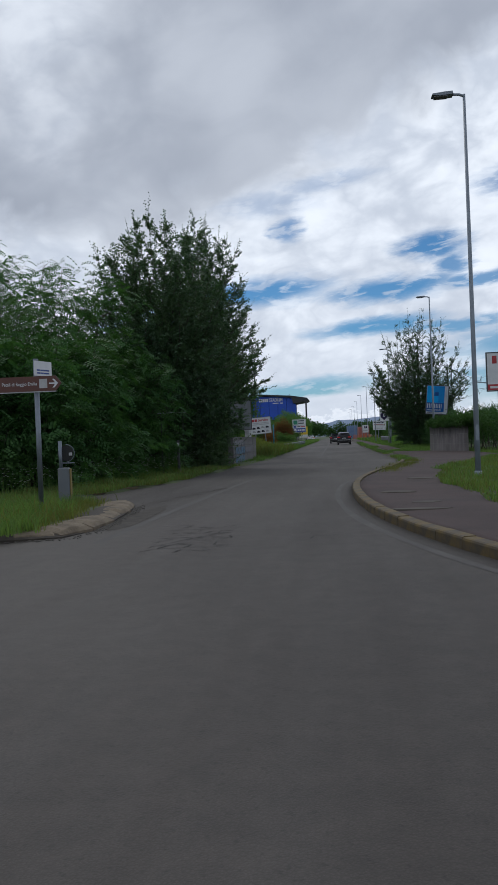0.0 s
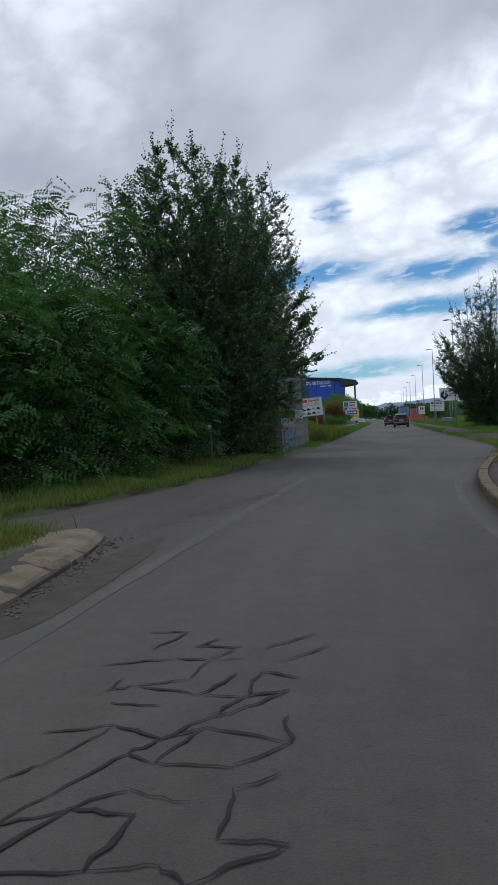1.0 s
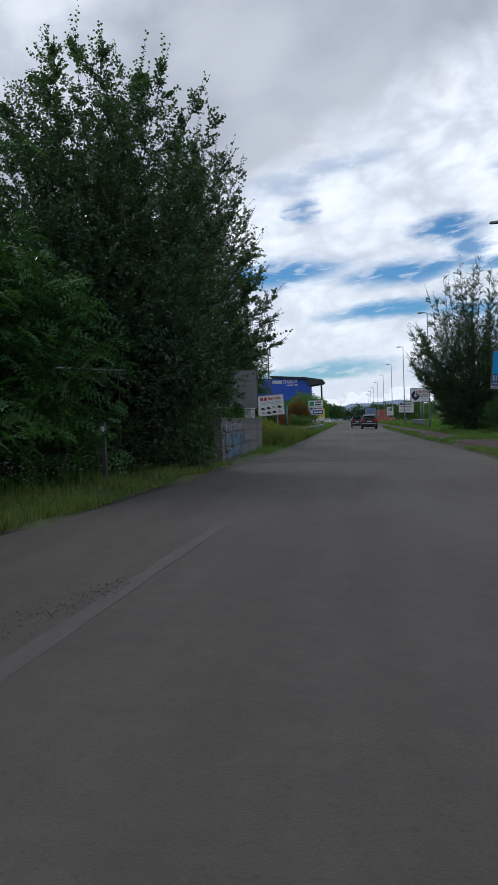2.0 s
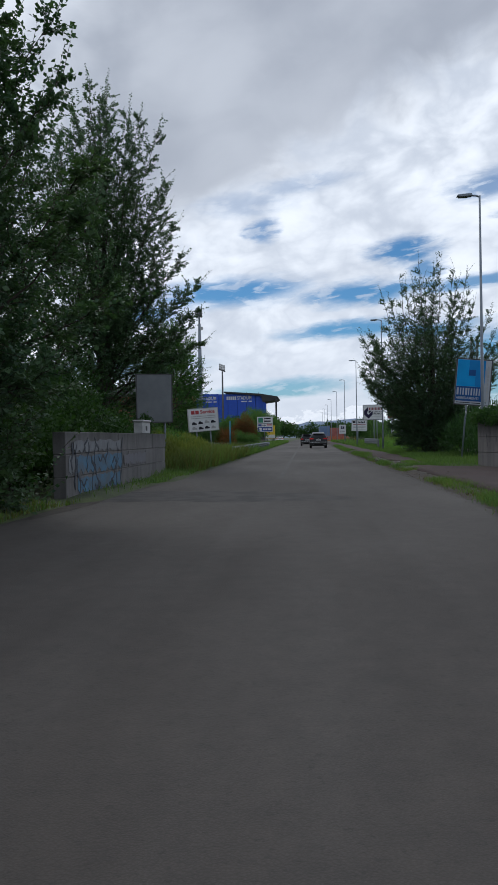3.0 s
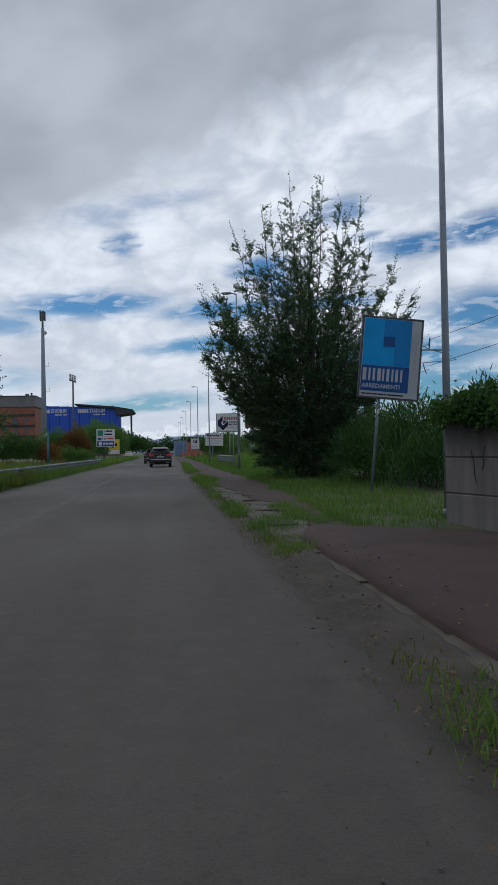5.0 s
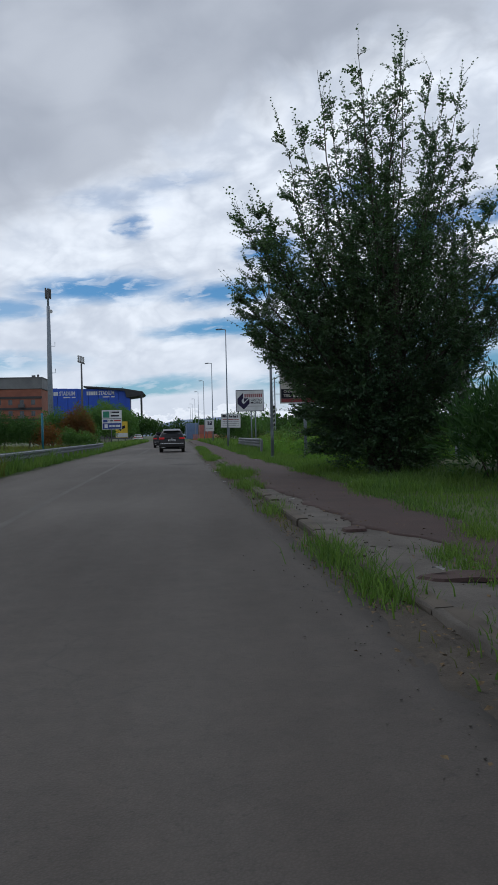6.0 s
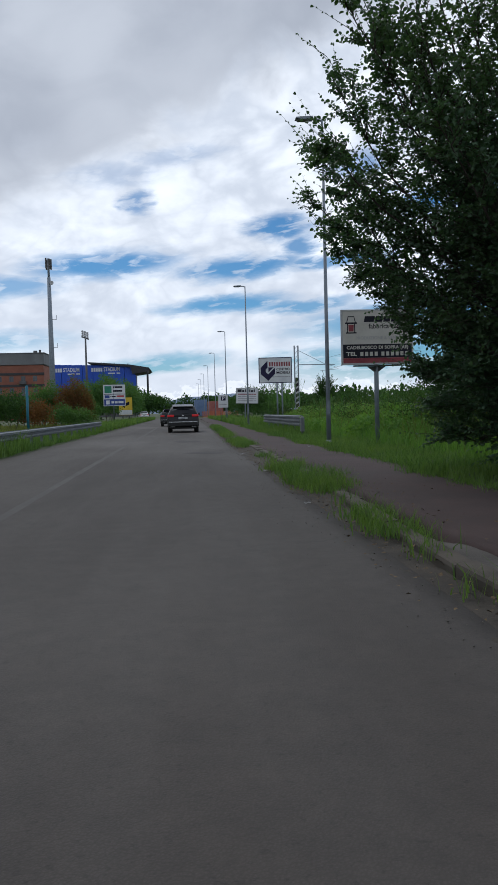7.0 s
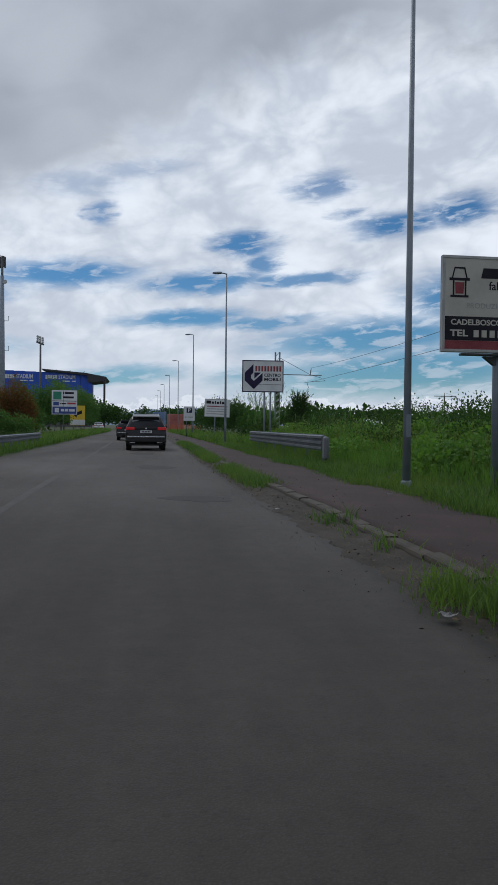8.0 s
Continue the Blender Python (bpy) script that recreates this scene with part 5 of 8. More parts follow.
def build_scrawl():
    """Thin dark scrawls on the face of the ivy wall."""
    rng = random.Random(31)
    a = math.degrees(math.atan2(44.2 - 49.6, 6.30 - 5.08))
    root = thing("scrawl", "thin dark sprayed scrawls on the stained wall", "graffiti", 5.08, 49.6, 0, a, kind="structure")
    m = pose(0, -0.137, 0)
    for k, (x, z, dx, dz) in enumerate(((1.4, 1.25, 0.05, -0.35), (1.75, 1.3, -0.05, -0.4), (1.85, 1.3, 0.1, -0.45), (2.15, 0.8, 0.08, 0.5), (2.35, 1.3, -0.1, -0.55), (2.6, 0.75, 0.05, 0.45), (3.2, 1.3, 0.4, -0.5), (3.25, 0.8, 0.35, 0.5), (4.1, 1.32, 0.6, 0.0), (4.35, 1.3, 0.0, -0.55), (0.7, 1.2, 0.1, -0.5), (0.95, 0.9, 0.05, 0.35))):
        pts = [(x + dx * i / 5 + 0.015 * math.sin(i * 2 + k), z + dz * i / 5) for i in range(6)]
        part("dark_stroke", sprayed_stroke(pts, 0.02, 0.001 + 0.0002 * k, rng), DARK_SPRAY, root).matrix_basis = m


PALE_SPRAY = two_tone("pale_faded_spray_paint", (0.15, 0.155, 0.165), (0.22, 0.235, 0.255), 2.6, 30.0, 0.85, bump=0.1, var=0.35)
LILAC_SPRAY = two_tone("faded_lilac_spray_paint", (0.15, 0.148, 0.16), (0.17, 0.17, 0.20), 2.0, 30.0, 0.85, bump=0.1, var=0.3)
build_graffiti()
build_scrawl()


def meter_box():
    root = thing("meter_box", "small grey plastic utility box on the wall top", "utility box", -5.92, 44.25, 1.37, 90)
    part("body", new_box(-0.55, 0.55, -0.13, 0.13, 0, 0.33, 0.015), WHITE_DIRTY, root)
    part("lid", new_box(-0.58, 0.58, -0.16, 0.16, 0.33, 0.39, 0.02), WHITE_DIRTY, root)
    part("vent", new_box(-0.1, 0.1, -0.136, -0.12, 0.08, 0.22, 0.004), BLACK, root)


WHITE_DIRTY = two_tone("dirty_white_plastic", (0.32, 0.325, 0.33), (0.46, 0.465, 0.47), 2.0, 30.0, 0.6, bump=0.05, var=0.2)
meter_box()

# ---- guard rails ----


RAIL_STEEL = two_tone("weathered_rail_steel", (0.10, 0.115, 0.132), (0.165, 0.184, 0.205), 2.0, 50.0, 0.5, 0.45, bump=0.08, var=0.2)


def guard_rail(name, label, x, y0, y1, top, waves, group=""):
    root = thing(name, label, "guard rail", x, y0, 0, 90, group=group)
    L = y1 - y0
    h = 0.155 * waves
    out = []
    for k in range(waves):
        z = top - h + k * 0.155
        out += [(0.0, z), (0.0, z + 0.02), (0.08, z + 0.045), (0.08, z + 0.11), (0.0, z + 0.135)]
    out.append((0.0, top))
    n = max(1, round(L / 4))
    for k in range(n):
        a, b = L * k / n, L * (k + 1) / n + 0.12
        bm = bmesh.new()
        off = 0.004 * (k % 2)
        va = [bm.verts.new((a, y - off, z)) for y, z in out] + [bm.verts.new((a, y - off - 0.005, z)) for y, z in out[::-1]]
        vb = [bm.verts.new((min(b, L), v.co.y, v.co.z)) for v in va]
        m = len(va)
        for i in range(m):
            bm.faces.new((va[i], va[(i + 1) % m], vb[(i + 1) % m], vb[i]))
        bm.faces.new(va[::-1])
        bm.faces.new(vb)
        bmesh.ops.recalc_face_normals(bm, faces=bm.faces)
        part("rail_beam", bm, RAIL_STEEL, root)
    k = 0.4
    while k < L:
        bm = bmesh.new()
        box(bm, k - 0.05, k + 0.05, -0.12, -0.11, -0.1, top - 0.02)
        box(bm, k - 0.05, k - 0.044, -0.11, -0.04, -0.1, top - 0.02)
        box(bm, k + 0.044, k + 0.05, -0.11, -0.04, -0.1, top - 0.02)
        part("post", bm, GALV, root)
        part("spacer", new_box(k - 0.06, k + 0.06, -0.05, -0.008, top - h * 0.75, top - h * 0.35, 0.004), GALV, root)
        k += 2.0
    return root


# ---- signs and boards ----
PRINT_BLUE = two_tone("bright_blue_print", (0.005, 0.235, 0.56), (0.008, 0.29, 0.66), 1.0, 20.0, 0.4, bump=0, var=0.08)
PRINT_DARK = two_tone("dark_blue_print", (0.008, 0.06, 0.20), (0.012, 0.08, 0.26), 1.0, 20.0, 0.4, bump=0, var=0.08)
PRINT_MID = two_tone("mid_blue_print", (0.006, 0.165, 0.43), (0.009, 0.19, 0.50), 1.0, 20.0, 0.4, bump=0, var=0.08)
# dusty white print, greyed further in its colour for the board's shaded face
PRINT_PALE = two_tone("dusty_shaded_print", (0.30, 0.33, 0.38), (0.40, 0.43, 0.47), 1.2, 20.0, 0.5, bump=0, var=0.1)
INK = two_tone("dark_ink", (0.012, 0.012, 0.02), (0.02, 0.02, 0.03), 2.0, 30.0, 0.5, bump=0, var=0.1)
GREYINK = two_tone("grey_ink", (0.28, 0.285, 0.29), (0.36, 0.365, 0.37), 2.0, 30.0, 0.5, bump=0, var=0.1)
REDINK = two_tone("red_ink", (0.30, 0.018, 0.025), (0.40, 0.03, 0.035), 2.0, 30.0, 0.5, bump=0, var=0.1)
WINE = two_tone("faded_red_ink", (0.20, 0.045, 0.06), (0.30, 0.08, 0.09), 2.0, 30.0, 0.5, bump=0, var=0.2)
NAVY = two_tone("navy_ink", (0.018, 0.015, 0.045), (0.03, 0.025, 0.07), 2.0, 30.0, 0.5, bump=0, var=0.1)
CREAM = two_tone("cream_board", (0.43, 0.41, 0.37), (0.52, 0.50, 0.46), 1.2, 15.0, 0.5, bump=0, var=0.1)
BROWN = two_tone("tourist_sign_brown", (0.075, 0.022, 0.014), (0.10, 0.03, 0.018), 1.5, 20.0, 0.45, bump=0, var=0.1)
GREEN_INK = two_tone("direction_green", (0.015, 0.17, 0.10), (0.02, 0.21, 0.13), 2.0, 30.0, 0.5, bump=0, var=0.1)
BLUE_INK = two_tone("direction_blue", (0.015, 0.04, 0.20), (0.02, 0.055, 0.26), 2.0, 30.0, 0.5, bump=0, var=0.1)
YELLOW = two_tone("yellow_sign_paint", (0.55, 0.38, 0.02), (0.66, 0.46, 0.03), 2.0, 30.0, 0.5, bump=0, var=0.1)
DARK_ALU = two_tone("dark_metal_frame", (0.05, 0.052, 0.056), (0.085, 0.088, 0.092), 3.0, 40.0, 0.5, 0.5, bump=0, var=0.1)
GREYBACK = two_tone("bare_grey_sheet", (0.115, 0.127, 0.14), (0.16, 0.172, 0.185), 0.9, 25.0, 0.6, 0.2, bump=0.03, var=0.12)

for ink in (PRINT_BLUE, PRINT_DARK, PRINT_MID, PRINT_PALE, INK, NAVY, WINE, CREAM):
    ink.node_tree.nodes["Principled BSDF"].inputs["Specular IOR Level"].default_value = 0.15

R1 = guard_rail("guard_rail", "galvanised steel guard rail along the grass verge", -5.15, 64, 107.5, 0.74, 2)
R1.matrix_basis = pose(-5.15, 107.5, 0.0, 0, 0, -90)
R2 = guard_rail("guard_rail", "short weathered triple-wave steel guard rail beside the footway", 5.05, 87.6, 101.7, 0.95, 3)
part("end_plate", new_box(-0.32, 0.02, -0.08, 0.06, 0.25, 0.9, 0.05), GREYBACK, R2, "bent steel end plate")


def board(name, label, x, y, z0, z1, width, rz=0, face=None, lean=0.0, posts=(0.0,), post_r=0.06, ground=0.08, depth=0.1, group="", frame_mat=None):
    """A framed panel on posts; local x along it, its face to -y, local z from the ground."""
    root = thing(name, label, "billboard", x, y, ground, rz, group=group)
    m = pose(0, 0, z0 - ground, 0, lean, 0)
    h = z1 - z0
    w = width / 2
    part("panel", new_box(-w + 0.02, w - 0.02, -depth / 2 + 0.01, depth / 2 - 0.01, 0.02, h - 0.02, 0, m), face or WHITE, root)
    for a, b, c, d, n in ((-w, w, 0, 0.05, "frame_bottom"), (-w, w, h - 0.05, h, "frame_top"), (-w, -w + 0.05, 0.05, h - 0.05, "frame_side"), (w - 0.05, w, 0.05, h - 0.05, "frame_side")):
        part(n, new_box(a, b, -depth / 2, depth / 2, c, d, 0.006, m), frame_mat or DARK_ALU, root)
    part("back_rail", new_box(-w * 0.9, w * 0.9, depth / 2, depth / 2 + 0.04, h * 0.2, h * 0.2 + 0.06, 0, m), DARK_ALU, root)
    part("back_rail", new_box(-w * 0.9, w * 0.9, depth / 2, depth / 2 + 0.04, h * 0.75, h * 0.75 + 0.06, 0, m), DARK_ALU, root)
    for px in posts:
        p1 = m @ Vector((px, depth / 2 + 0.04 + post_r, h * 0.8))
        p0 = m @ Vector((px, depth / 2 + 0.04 + post_r, 0))
        d = (p0 - p1).normalized()
        foot = p0 + d * ((p0.z + 0.1) / max(0.1, -d.z))
        part("post", new_tube([foot, p1], post_r, 10), POLE, root, "grey steel post", True)
    return root, m, w, h, -depth / 2


def bars(root, m, y, x0, x1, z, height, mat, n, seed, name="word_bar"):
    """Unreadable small print: plain bars the size of its words."""
    rng = random.Random(seed)
    cuts = sorted(rng.uniform(0.05, 0.95) for _ in range(n - 1))
    edge = [0] + cuts + [1]
    for a, b in zip(edge, edge[1:]):
        p, q = x0 + (x1 - x0) * a, x0 + (x1 - x0) * b - height * 0.35
        if q - p > height * 0.3:
            plate(name, p, q, z - height / 2, z + height / 2, y, mat, root, m=m)


def furniture_board():
    """Blue and white board that leans on its single post."""
    root, m, w, h, y = board("billboard", "leaning blue and white furniture shop board on a post", 6.45, 57.55, 2.5, 4.63, 1.6, -4, PRINT_PALE, 5.5, (-0.2,), 0.04, 0.12)
    f = y + 0.008
    plate("blue_field", -w + 0.06, w - 0.30, 0.86, h - 0.06, f, PRINT_BLUE, root, m=m)
    plate("dark_blue_field", -w + 0.06, w - 0.30, 0.19, 0.855, f, PRINT_DARK, root, m=m)
    plate("dark_blue_square", -0.22, w - 0.301, 1.35, h - 0.062, f - 0.003, PRINT_MID, root, m=m)
    plate("dark_blue_square", 0.08, w - 0.301, 0.86, 1.349, f - 0.003, PRINT_MID, root, m=m)
    plate("dark_blue_notch", -0.22, 0.08, 1.35, 1.62, f - 0.006, PRINT_DARK, root, m=m)
    # the firm's name as plain blocks of its size
    for a, ws in ((-0.70, 0.09), (-0.55, 0.05), (-0.44, 0.06), (-0.32, 0.09), (-0.19, 0.05), (-0.08, 0.07), (0.05, 0.05), (0.15, 0.07), (0.28, 0.05)):
        plate("name_bar", a, a + ws, 0.46, 0.78, f - 0.003, PRINT_PALE, root, m=m)
    lettering("lettering", "ARREDAMENTI", 0.155, -0.21, f - 0.003, 0.32, PRINT_PALE, root, 1.0, m, 0.003)
    bars(root, m, f, -w + 0.1, w - 0.4, 0.115, 0.035, INK, 7, 3)
    part("tag", new_box(-0.235, -0.175, 0.0, 0.02, -0.42, -0.26, 0, m), WHITE, root, "small white tag on the post")
    # web address running up the white margin
    for k in range(9):
        plate("word_bar", w - 0.20, w - 0.13, 0.22 + k * 0.18, 0.22 + k * 0.18 + 0.15, f, GREYINK, root, m=m)


furniture_board()


def kitchen_board():
    root, m, w, h, y = board("billboard", "cream kitchen maker's board with red foot strip on a steel post", 6.05, 79.15, 2.45, 4.07, 2.16, 0, CREAM, 0, (0.0,), 0.07, 0.12, frame_mat=WHITE_DIRTY)
    f = y + 0.008
    plate("dark_band", -w + 0.05, w - 0.05, 0.20, 0.60, f, INK, root, m=m)
    plate("red_strip", -w + 0.05, w - 0.05, 0.05, 0.195, f, WINE, root, m=m)
    lettering("lettering", "TEL", 0.15, -0.78, f - 0.003, 0.315, CREAM, root, 0.32, m, 0.005)
    lettering("lettering", "CADELBOSCO DI SOPRA (RE)", 0.13, 0.0, f - 0.003, 0.50, CREAM, root, 1.85, m, 0.004)
    for k in range(10):
        plate("number_bar", -0.52 + k * 0.143 + 0.06 * (k > 3), -0.52 + k * 0.143 + 0.06 * (k > 3) + 0.09, 0.255, 0.375, f - 0.003, CREAM, root, m=m)
    lettering("lettering", "fabbrica cucine", 0.2, 0.32, f, 1.12, INK, root, 1.15, m, 0.002)
    lettering("lettering", "PRODUZIONE & VENDITA", 0.13, 0.1, f, 0.78, GREYINK, root, 1.5, m)
    for a, ws, top in ((-0.40, 0.30, 1.42), (-0.07, 0.22, 1.42), (0.18, 0.20, 1.42), (0.41, 0.16, 1.42), (0.60, 0.24, 1.42)):
        part("name_bar", prism([(a, 1.25), (a + ws, 1.25), (a + ws + 0.04, top), (a + 0.04, top)], f - 0.003, f), INK, root).matrix_basis = m
    # plain pot-shaped mark
    for a, b, c, d in ((-0.96, -0.60, 1.20, 1.245), (-0.94, -0.62, 0.92, 0.955), (-0.90, -0.872, 0.955, 1.20), (-0.688, -0.66, 0.955, 1.20)):
        plate("mark", a, b, c, d, f, INK, root, m=m)
    part("mark_field", prism([(-0.85, 0.98), (-0.71, 0.98), (-0.70, 1.17), (-0.86, 1.17)], f - 0.003, f), WINE, root, "red field of the mark").matrix_basis = m
    for k in (-1, 1):
        part("mark_stroke", prism([(-0.78 + k * 0.14, 1.245), (-0.78 + k * 0.115, 1.245), (-0.78 + k * 0.075, 1.42), (-0.78 + k * 0.095, 1.42)], f - 0.003, f), INK, root).matrix_basis = m
    plate("mark", -0.875, -0.685, 1.40, 1.425, f - 0.004, INK, root, m=m)
    part("bracket", new_box(-0.72, 0.72, -0.04, 0.1, -0.05, -0.01, 0.01, m), DARK_ALU, root)
    part("gusset", prism([(-0.27, -0.05), (0.27, -0.05), (0.07, -0.2), (-0.07, -0.2)], 0.1, 0.19), DARK_ALU, root).matrix_basis = m


kitchen_board()


def centre_board():
    root, m, w, h, y = board("billboard", "white furniture centre board with dark folded mark", 6.3, 106.2, 2.94, 4.6, 2.16, -4, WHITE, 0, (0.1, 0.42), 0.05, 0.15, frame_mat=NAVY)
    f = y + 0.008
    part("mark", prism([(-0.95, 1.0), (-0.5, 1.45), (-0.5, 1.0), (-0.62, 0.89), (-0.62, 0.72), (-0.47, 0.58), (-0.02, 1.0), (-0.02, 0.6), (-0.47, 0.15), (-0.95, 0.6)], f - 0.003, f), NAVY, root, "dark folded mark").matrix_basis = m
    part("mark", prism([(-0.45, 1.02), (-0.1, 1.02), (-0.45, 0.70)], f - 0.003, f), NAVY, root).matrix_basis = m
    for k in range(9):
        plate("name_bar", -0.4 + k * 0.157, -0.4 + k * 0.157 + 0.1, 1.08, 1.36, f, WINE, root, m=m)
    lettering("lettering", "CENTRO", 0.22, 0.5, f, 0.88, INK, root, 0.86, m, 0.006)
    lettering("lettering", "MOBILI", 0.22, 0.5, f, 0.66, INK, root, 0.86, m, 0.006)
    bars(root, m, f, -0.2, 0.95, 0.4, 0.05, GREYINK, 6, 8)


centre_board()


def heading_board():
    root, m, w, h, y = board("billboard", "white shop board with dark heading and red lines", 6.85, 135.5, 1.95, 3.56, 2.3, -12, WHITE, 2, (-0.2,), 0.06, 0.1, frame_mat=WHITE_DIRTY)
    f = y + 0.008
    for k, ws in enumerate((0.42, 0.22, 0.12, 0.22, 0.12, 0.22, 0.12)):
        a = -1.0 + sum((0.42, 0.22, 0.12, 0.22, 0.12, 0.22, 0.12)[:k]) + 0.06 * k
        plate("name_bar", a, a + ws, 1.18, 1.45 if k in (0, 2, 4, 6) else 1.38, f, INK, root, m=m)
    for k, z in enumerate((0.95, 0.72, 0.5, 0.28)):
        bars(root, m, f, -0.95, 0.95, z, 0.09, WINE if k == 0 else GREYINK, 5, 20 + k)


heading_board()


def service_board():
    root, m, w, h, y = board("billboard", "tilted white car service board with red heading", -8.05, 74.2, 1.7, 3.3, 2.2, 26, WHITE, -4, (-0.5, 0.5), 0.05, 0.08, frame_mat=WHITE_DIRTY)
    f = y + 0.008
    plate("name_bar", -0.85, -0.6, 1.2, 1.45, f, REDINK, root, m=m)
    plate("name_bar", -0.55, -0.3, 1.2, 1.45, f, REDINK, root, m=m)
    lettering("lettering", "Service", 0.34, 0.33, f, 1.33, REDINK, root, 1.05, m, 0.01)
    for k, z in enumerate((1.05, 0.92)):
        bars(root, m, f, -0.9, 0.9, z, 0.05, GREYINK, 6, 30 + k)
    rng = random.Random(4)
    for k in range(8):
        x, z = -0.85 + (k % 4) * 0.46, 0.18 + (k // 4) * 0.34 + rng.uniform(-.04, .04)
        part("car_picture", prism([(x, z), (x + 0.34, z), (x + 0.34, z + 0.1), (x + 0.25, z + 0.12), (x + 0.18, z + 0.19), (x + 0.07, z + 0.19), (x, z + 0.1)], f - 0.003, f), INK if k % 3 else GREYINK, root).matrix_basis = m


service_board()
root, m, w, h, y = board("billboard", "blank grey metal board among branches behind the wall", -7.52, 54.2, 1.9, 3.98, 1.55, 18, GREYBACK, 0, (-0.45, 0.45), 0.05, 0.08, frame_mat=DARK_ALU)
root, m, w, h, y = board("billboard", "white shop board with red strip beside the bend", 6.95, 36.0, 2.95, 4.72, 2.1, 0, WHITE, 0, (-0.5, 0.5), 0.05, 0.1)
f = y + 0.008
plate("red_strip", -w + 0.05, w - 0.05, 0.06, 0.32, f, REDINK, root, m=m)
bars(root, m, f - 0.003, -w + 0.15, w - 0.2, 0.19, 0.1, WHITE, 6, 5)
plate("name_bar", -0.78, -0.58, 1.25, 1.6, f, REDINK, root, m=m)
plate("name_bar", -0.5, 0.7, 1.25, 1.5, f, REDINK, root, m=m)
part("mark", prism([(-0.5, 0.55), (0.1, 0.55), (-0.2, 1.0)], f - 0.003, f), INK, root).matrix_basis = m


def small_sign(name, label, x, y, z0, z1, width, rz, ground, face, frame_mat=None, post_x=(0,), r=0.03, category="road sign"):
    root = thing(name, label, category, x, y, ground, rz)
    w = width / 2
    a, b = z0 - ground, z1 - ground
    part("panel", new_box(-w, w, -0.012, 0.012, a, b, 0.006), face, root)
    for px in post_x:
        part("post", new_tube([(px, 0.045, -0.1), (px, 0.045, b - 0.03)], r, 10), GALV, root, "", True)
        part("clamp", new_box(px - r - 0.01, px + r + 0.01, 0.012, 0.06, a + (b - a) * 0.3, a + (b - a) * 0.3 + 0.03), GALV, root)
    return root


def direction_signs():
    root = small_sign("direction_sign", "white direction sign with green and blue fields on one post", -7.6, 146, 2.15, 4.6, 2.5, 4, 0.1, WHITE, post_x=(-0.1,), r=0.06)
    f = -0.013
    z = -0.1
    plate("green_field", -1.1, -0.3, 3.55, 4.35, f, GREEN_INK, root)
    plate("divider", -1.2, 1.2, 3.38, 3.44, f, INK, root)
    plate("blue_field", -1.1, -0.55, 2.95, 3.3, f, BLUE_INK, root)
    plate("red_field", 0.25, 1.1, 3.08, 3.26, f, REDINK, root)
    plate("blue_field", -1.18, 1.18, 2.12, 2.84, f, BLUE_INK, root)
    plate("blue_mark", -0.95, -0.55, 2.25, 2.7, f - 0.003, WHITE, root)
    I = Matrix()
    bars(root, I, f, -0.15, 1.0, 4.22, 0.2, INK, 2, 1)
    bars(root, I, f, -0.15, 1.1, 3.78, 0.2, INK, 2, 2)
    bars(root, I, f, -0.45, 0.2, 3.14, 0.14, INK, 2, 4)
    bars(root, I, f - 0.003, -0.35, 1.1, 2.48, 0.25, WHITE, 3, 3)
    root = small_sign("yellow_sign", "yellow detour sign with a dark arrow and white foot field", -7.4, 160, 1.05, 3.4, 1.75, 4, 0.1, YELLOW, post_x=(-0.5, 0.5), r=0.05)
    part("arrow", prism([(-0.5, 2.2), (-0.1, 2.8), (-0.1, 2.5), (0.5, 2.75), (0.5, 2.35), (-0.1, 2.1), (-0.1, 1.85)], -0.016, -0.013), INK, root)
    plate("white_field", -0.85, 0.85, 1.0, 1.62, -0.0135, WHITE, root)
    root = small_sign("parking_sign", "white parking sign with dark square letter", 4.55, 138.6, 1.6, 2.95, 1.05, 0, 0.1, WHITE, post_x=(-0.25, 0.25), r=0.03)
    plate("dark_square", -0.25, 0.27, 0.75 + 1.5, 1.25 + 1.5 - 0.05, -0.013, NAVY, root)
    lettering("lettering", "P", 0.5, 0.01, -0.0165, 2.48, WHITE, root, 0.26, None, 0.01)
    bars(root, I, -0.013, -0.4, 0.4, 1.85, 0.1, GREYINK, 3, 7)


direction_signs()


